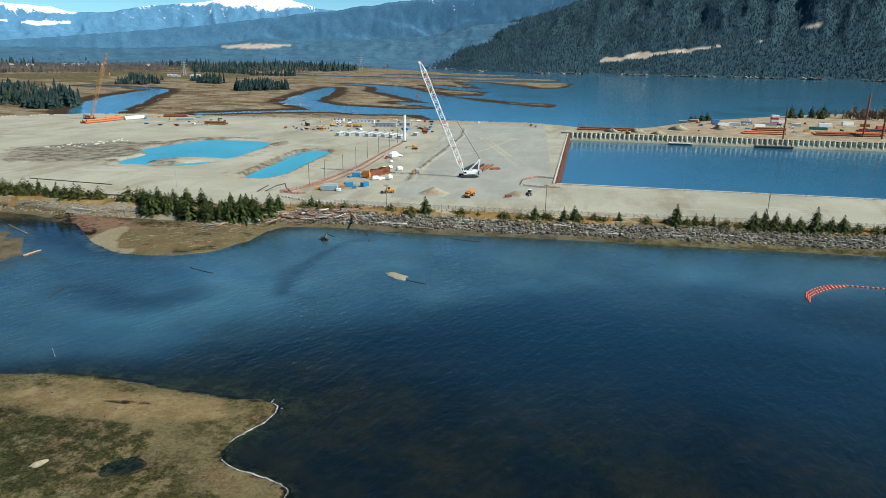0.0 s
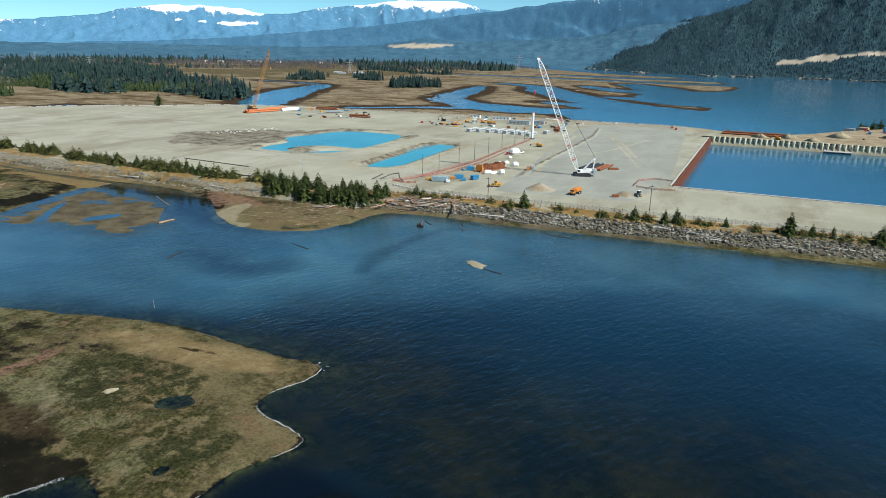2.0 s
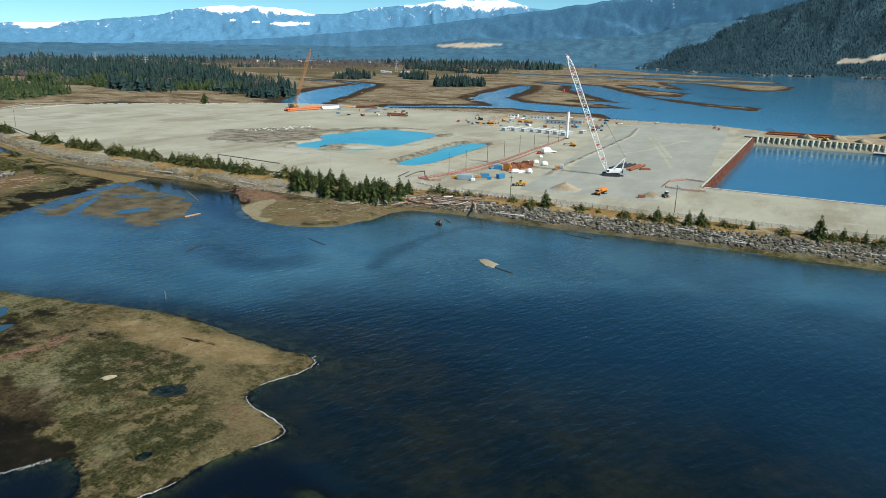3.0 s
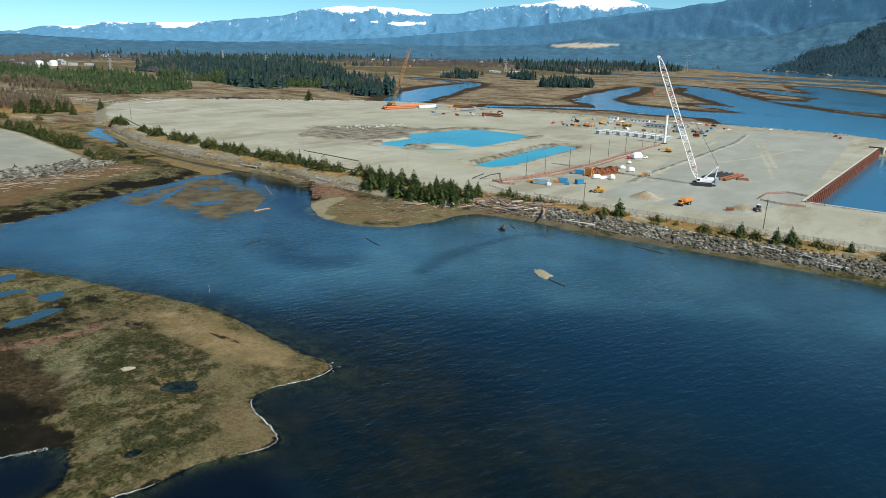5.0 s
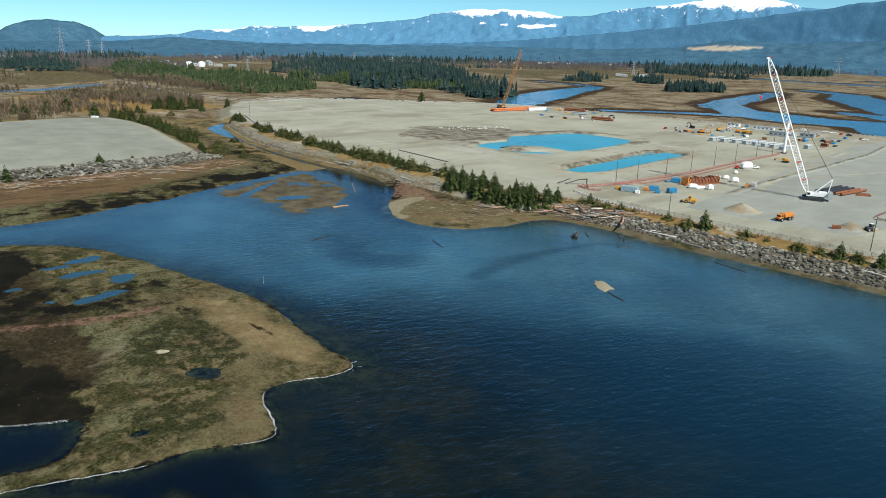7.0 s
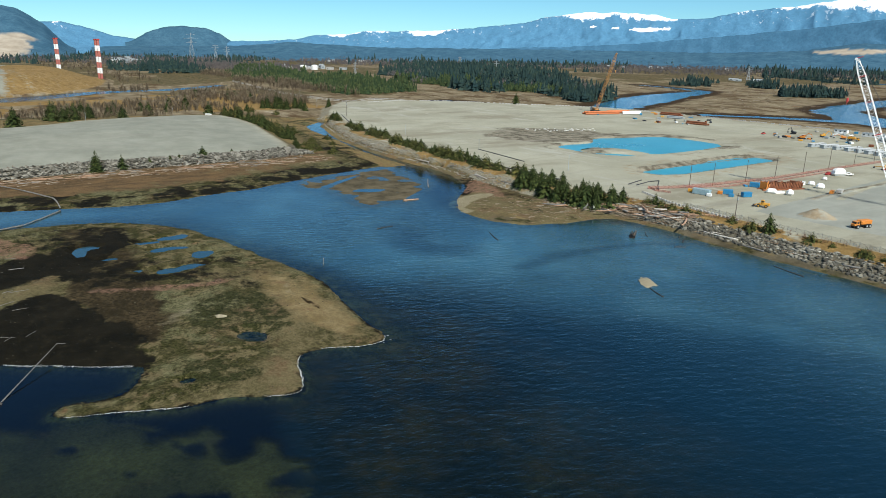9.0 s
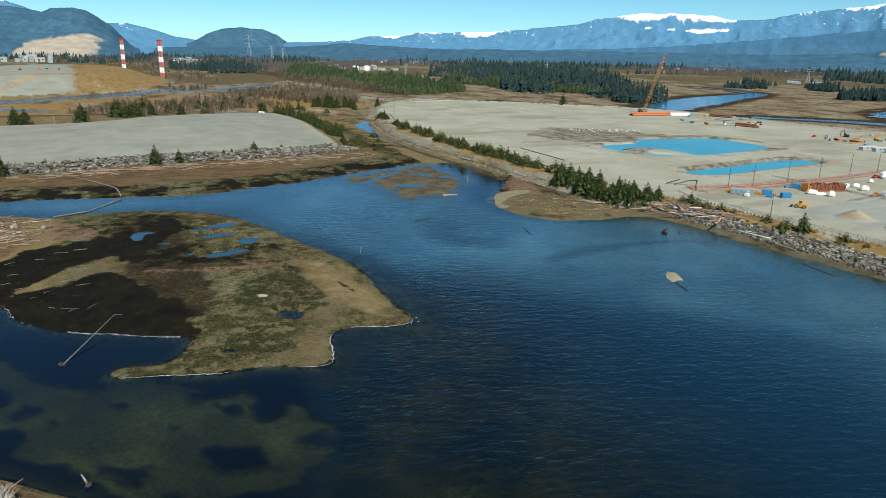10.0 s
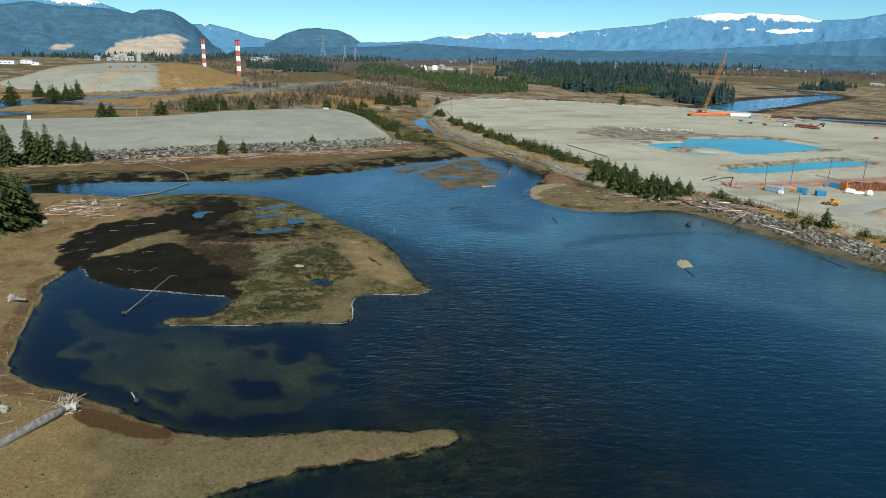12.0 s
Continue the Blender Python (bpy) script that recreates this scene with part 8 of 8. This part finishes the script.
for x, y, r, h in [(25, 728, 9, 3.5), (50, 735, 10, 4), (95, 770, 12, 5), (70, 722, 8, 3), (140, 790, 10, 4)]:
    bm = bmesh.new()
    bmesh.ops.create_cone(bm, segments=14, radius1=r, radius2=0.6, depth=h, cap_ends=True)
    for v in bm.verts:
        v.co += Vector((random.uniform(-.8, .8), random.uniform(-.8, .8), h / 2 - 0.3 * (v.co.z < 0)))
    single("spoil_mound", bm, M_BAR, pose(x, y, ground_z(x, y)), "heap of brown spoil on the far quay", "heap", "spoil heaps", smooth=True)


# ---- far works, masts and houses ----
# faded red, dulled further by distance haze put into the colour
M_FADED = plain("faded_hazy_red_paint", (0.42, 0.13, 0.10), 0.7)
def striped_tower(x, y, h, label):
    t = thing("lattice_tower", x, y, 12, label, "tower", "striped towers")
    for s in (-7.0, 7.0):
        for k in range(7):
            bm = bmesh.new()
            w = 4.6
            box(bm, (s, 0, h * (k + 0.5) / 7), (w, w, h / 7), 0, 0.5)
            part("section", bm, M_WHITE if k in (1, 3, 5) else M_FADED, t)
    made(t, "platform", M_RED, ((-7, 0, h + 1), (6.5, 6.5, 2)), ((7, 0, h + 1), (6.5, 6.5, 2)), ((0, 0, h * 0.72), (10, 1.2, 1.2)))


striped_tower(-1782, 174, 80, "red and white banded lattice towers beside the works")
striped_tower(-1543, 234, 78, "red and white banded lattice towers beside the works")


def pylon(x, y, h, mat, turn=20):
    t = thing("power_pylon", x, y, turn, ("grey lattice power pylon on the flats" if mat is M_GREY else "grey lattice mast above far woods"), "pylon", "pylons")
    wide = 0.42 if mat is M_GREY else 0.5
    bm = bmesh.new()
    for i, j in ((1, 1), (1, -1), (-1, -1), (-1, 1)):
        rod(bm, (i * h * 0.11, j * h * 0.11, 0), (i * h * 0.025, j * h * 0.025, h * 0.6), wide, wide * 0.85, 4)
        rod(bm, (i * h * 0.025, j * h * 0.025, h * 0.6), (i * 0.6, j * 0.6, h), wide * 0.85, wide * 0.6, 4)
    for k in range(6):
        a, b = 0.11 - 0.085 * k / 6, 0.11 - 0.085 * (k + 1) / 6
        for i in (1, -1):
            rod(bm, (-h * a, i * h * a, h * 0.1 * k), (h * b, i * h * b, h * 0.1 * (k + 1)), 0.26, 0.26, 3)
            rod(bm, (i * h * a, -h * a, h * 0.1 * k), (i * h * b, h * b, h * 0.1 * (k + 1)), 0.26, 0.26, 3)
    part("mast", bm, mat, t)
    for z, w in ((0.64, 0.2), (0.78, 0.26), (0.92, 0.18)):
        bm = bmesh.new()
        for s in (1, -1):
            rod(bm, (0, 0, h * z), (s * h * w, 0, h * z), 0.45, 0.2, 4)
            rod(bm, (0, 0, h * (z + 0.05)), (s * h * w, 0, h * z), 0.3, 0.2, 4)
        part("crossarm", bm, mat, t)


for x, y, h in [(-958, 2889, 64), (-1640, 1330, 40), (-1420, 760, 38), (-1180, 1900, 40), (-2100, 1500, 44)]:
    pylon(x, y, h, M_GREY)


def works(x, y, turn, s, mat, label, roof="flat"):
    t = thing("works_building", x, y, turn, label, "building", "far works")
    L, W, H = s
    made(t, "wall", mat, ((0, 0, H / 2), (L, W, H)))
    bm = bmesh.new()
    if roof == "flat":
        box(bm, (0, 0, H + 0.5), (L * 1.02, W * 1.02, 1.0))
    else:
        v = [bm.verts.new(c) for c in ((-L / 2, -W / 2, H), (L / 2, -W / 2, H), (L / 2, W / 2, H), (-L / 2, W / 2, H), (-L / 2, 0, H * 1.3), (L / 2, 0, H * 1.3))]
        for f in ((0, 1, 5, 4), (2, 3, 4, 5), (0, 4, 3), (1, 2, 5), (0, 3, 2, 1)):
            bm.faces.new([v[k] for k in f])
    part("roof", bm, M_GREY, t)
    for k in range(int(L // 12)):
        made(t, "window", M_GLASS, ((-L / 2 + 6 + 12 * k, -W / 2 - 0.15, H * 0.55), (5, 0.4, H * 0.25)), bevel=0)


def tank(x, y, r, h, label):
    t = thing("storage_tank", x, y, 0, label, "tank", "far tanks")
    bm = bmesh.new()
    rod(bm, (0, 0, 0), (0, 0, h), r, r, 20)
    part("shell", bm, M_WHITE, t)
    bm = bmesh.new()
    bmesh.ops.create_uvsphere(bm, u_segments=20, v_segments=8, radius=r)
    for v in bm.verts:
        v.co.z = h + max(v.co.z, 0) * 0.45
    part("dome", bm, M_WHITE, t)


far_rnd = random.Random(17)
tank(-1990, 850, 10, 11, "white domed storage tank beyond the woods")
tank(-2010, 895, 10, 11, "white domed storage tank beyond the woods")
for i in range(12):
    works(-2020 - far_rnd.uniform(0, 200), 760 + far_rnd.uniform(0, 260), far_rnd.uniform(0, 90), (far_rnd.uniform(10, 24), 10, far_rnd.uniform(5, 11)), M_CONC if i % 3 else M_GREY, "pale works building beyond the woods", "gable" if i % 2 else "flat")
for i in range(12):
    works(-2700 - far_rnd.uniform(0, 260), -140 + far_rnd.uniform(0, 150), far_rnd.uniform(0, 90), (far_rnd.uniform(14, 34), 14, far_rnd.uniform(8, 26)), M_GREY if i % 2 else M_CONC, "pale crushing plant building at the quarry")
for x, y, s in [(-2262, -340, (44, 22, 9)), (-2330, -300, (34, 22, 9)), (-2200, -260, (22, 16, 7))]:
    works(x, y, 70, s, M_WHITE, "large white works hall", "gable")
for i in range(14):
    works(-2500 - far_rnd.uniform(0, 700), 480 + far_rnd.uniform(-60, 120), far_rnd.uniform(0, 90), (far_rnd.uniform(14, 40), 12, far_rnd.uniform(6, 14)), M_WHITE if i % 2 else M_GREY, "pale works building among far woods")
for i in range(34):
    a = radians(far_rnd.uniform(33, 68))
    R = far_rnd.uniform(3350, 3500)
    works(60 - math.sin(a) * R, 40 + math.cos(a) * R, far_rnd.uniform(0, 90), (far_rnd.uniform(12, 20), 10, 7), M_WHITE if i % 3 else M_GREY, "pale house in the distant town", "gable")
for i in range(8):
    works(-1140 + far_rnd.uniform(-60, 60), 1830 + far_rnd.uniform(-30, 60), far_rnd.uniform(0, 90), (far_rnd.uniform(12, 20), 10, 5), M_GREY, "grey shed at the edge of the marsh", "gable")
container(-604, -50, 8, (9, 3, 3.2), M_WHITE, "white site cabin at the back of the pad", "site_building", "building", "site buildings", 0)
container(-690, 244, 30, (7, 3, 3), M_WHITE, "white site cabin at the corner of the pad", "site_building", "building", "site buildings", 0)
for x, y, turn in [(-1330, -20, 30), (-1350, 10, 200), (-1380, 20, 90), (-1320, 40, 10)]:
    excavator(x, y, turn, M_ORANGE if turn != 90 else M_TEAL, "orange earth-moving machine on the spoil mound")
for x, y, h in [(-3227, 798, 118), (-3203, 897, 70), (-3190, 945, 62)]:
    pylon(x, y, h, M_GREY, 60)

# guard rail along the road at the back
gr = thing("guard_rail", -770, 470, 0, "white railed causeway behind the fill", "railing")
line = [Vector(p) for p in ((-1350, 455), (-1100, 440), (-930, 440), (-800, 470), (-775, 560), (-730, 620))]
data = None
bm = bmesh.new()
for a, b in zip(line, line[1:]):
    n = int((b - a).length / 9)
    for i in range(n):
        p, q = a.lerp(b, i / n), a.lerp(b, (i + 1) / n)
        zp, zq = ground_z(p.x, p.y) - gr.matrix_basis.translation.z, ground_z(q.x, q.y) - gr.matrix_basis.translation.z
        P, Q = Vector((p.x + 770, p.y - 470, zp)), Vector((q.x + 770, q.y - 470, zq))
        for z in (1.2, 3.0):
            rod(bm, P + Vector((0, 0, z)), Q + Vector((0, 0, z)), 0.28, 0.28, 4)
        if data is None:
            b2 = bmesh.new()
            rod(b2, (0, 0, 0), (0, 0, 3.3), 0.3, 0.3, 4)
            ob = part("post", b2, M_CONC, gr)
            data = ob.data
        else:
            ob = new("post", data)
            ob.parent = gr
        ob.matrix_basis = Matrix.Translation(P)
part("rail", bm, M_CONC, gr)

# stranded wood strewn over the delta
rows = []
for i in range(2600):
    x, y = far_rnd.uniform(-1000, -40), far_rnd.uniform(830, 2600)
    if 0.15 < ground_z(x, y) < 2.2 and vnoise(np.array([x]), np.array([y]), 120, 8)[0] > 0.45:
        rows.append((x, y, ground_z(x, y) + 0.15, far_rnd.uniform(1.5, 5.5) * (1 + y / 2500), 1.0, far_rnd.uniform(0, 6.28)))
scatter("stranded_wood", M_CHIPS, [chip(s) for s in range(5)], rows, "pale stranded wood strewn over the mudflats", "driftwood")

# conifers on the hillside above the channel
hill = bpy.data.objects["forest_hill.003"]
me = hill.data
co = np.empty(len(me.vertices) * 3, np.float32)
me.vertices.foreach_get("co", co)
co = co.reshape(-1, 3)
quads = np.empty(len(me.polygons) * 4, np.int32)
me.polygons.foreach_get("vertices", quads)
quads = quads.reshape(-1, 4)
c4 = co[quads]
area = np.linalg.norm(np.cross(c4[:, 1] - c4[:, 0], c4[:, 3] - c4[:, 0]), axis=1)
scar = np.empty(len(co), np.float32)
me.attributes["scar"].data.foreach_get("value", scar)
area = area * (scar[quads].mean(1) < 0.3) * (c4[:, :, 2].mean(1) > 2)
COUNT = 60000
pick = rng.choice(len(quads), COUNT, p=area / area.sum())
uv = rng.random((COUNT, 2, 1))
P = (c4[pick, 0] * (1 - uv[:, 0]) + c4[pick, 1] * uv[:, 0]) * (1 - uv[:, 1]) + (c4[pick, 3] * (1 - uv[:, 0]) + c4[pick, 2] * uv[:, 0]) * uv[:, 1]
rows = np.column_stack([P[:, 0], P[:, 1], P[:, 2] - 1, rng.uniform(6.5, 14, COUNT), rng.uniform(0.8, 1.2, COUNT), rng.uniform(0, 6.28, COUNT)])
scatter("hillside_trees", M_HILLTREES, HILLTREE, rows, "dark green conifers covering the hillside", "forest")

rows = []
foot_az = [(-20, 2760), (-5.6, 2790), (0.4, 2880), (5.4, 2815), (10, 3010), (13.9, 3490), (18, 3900)]
for i in range(700):
    a = far_rnd.uniform(-22, 17)
    R = float(np.interp(a, [p[0] for p in foot_az], [p[1] for p in foot_az])) + far_rnd.uniform(-14, 20)
    if vnoise(np.array([a * 40]), np.array([3.0]), 40, 6)[0] > 0.45:
        rows.append((CENTRE[0] - math.sin(radians(a)) * R, CENTRE[1] + math.cos(radians(a)) * R, far_rnd.uniform(0, 2.5), far_rnd.uniform(2, 7), 1.0, far_rnd.uniform(0, 6.28)))
scatter("shore_rocks", M_PALE, SLABS, rows, "pale rocks at the foot of the wooded hillside", "rocks")
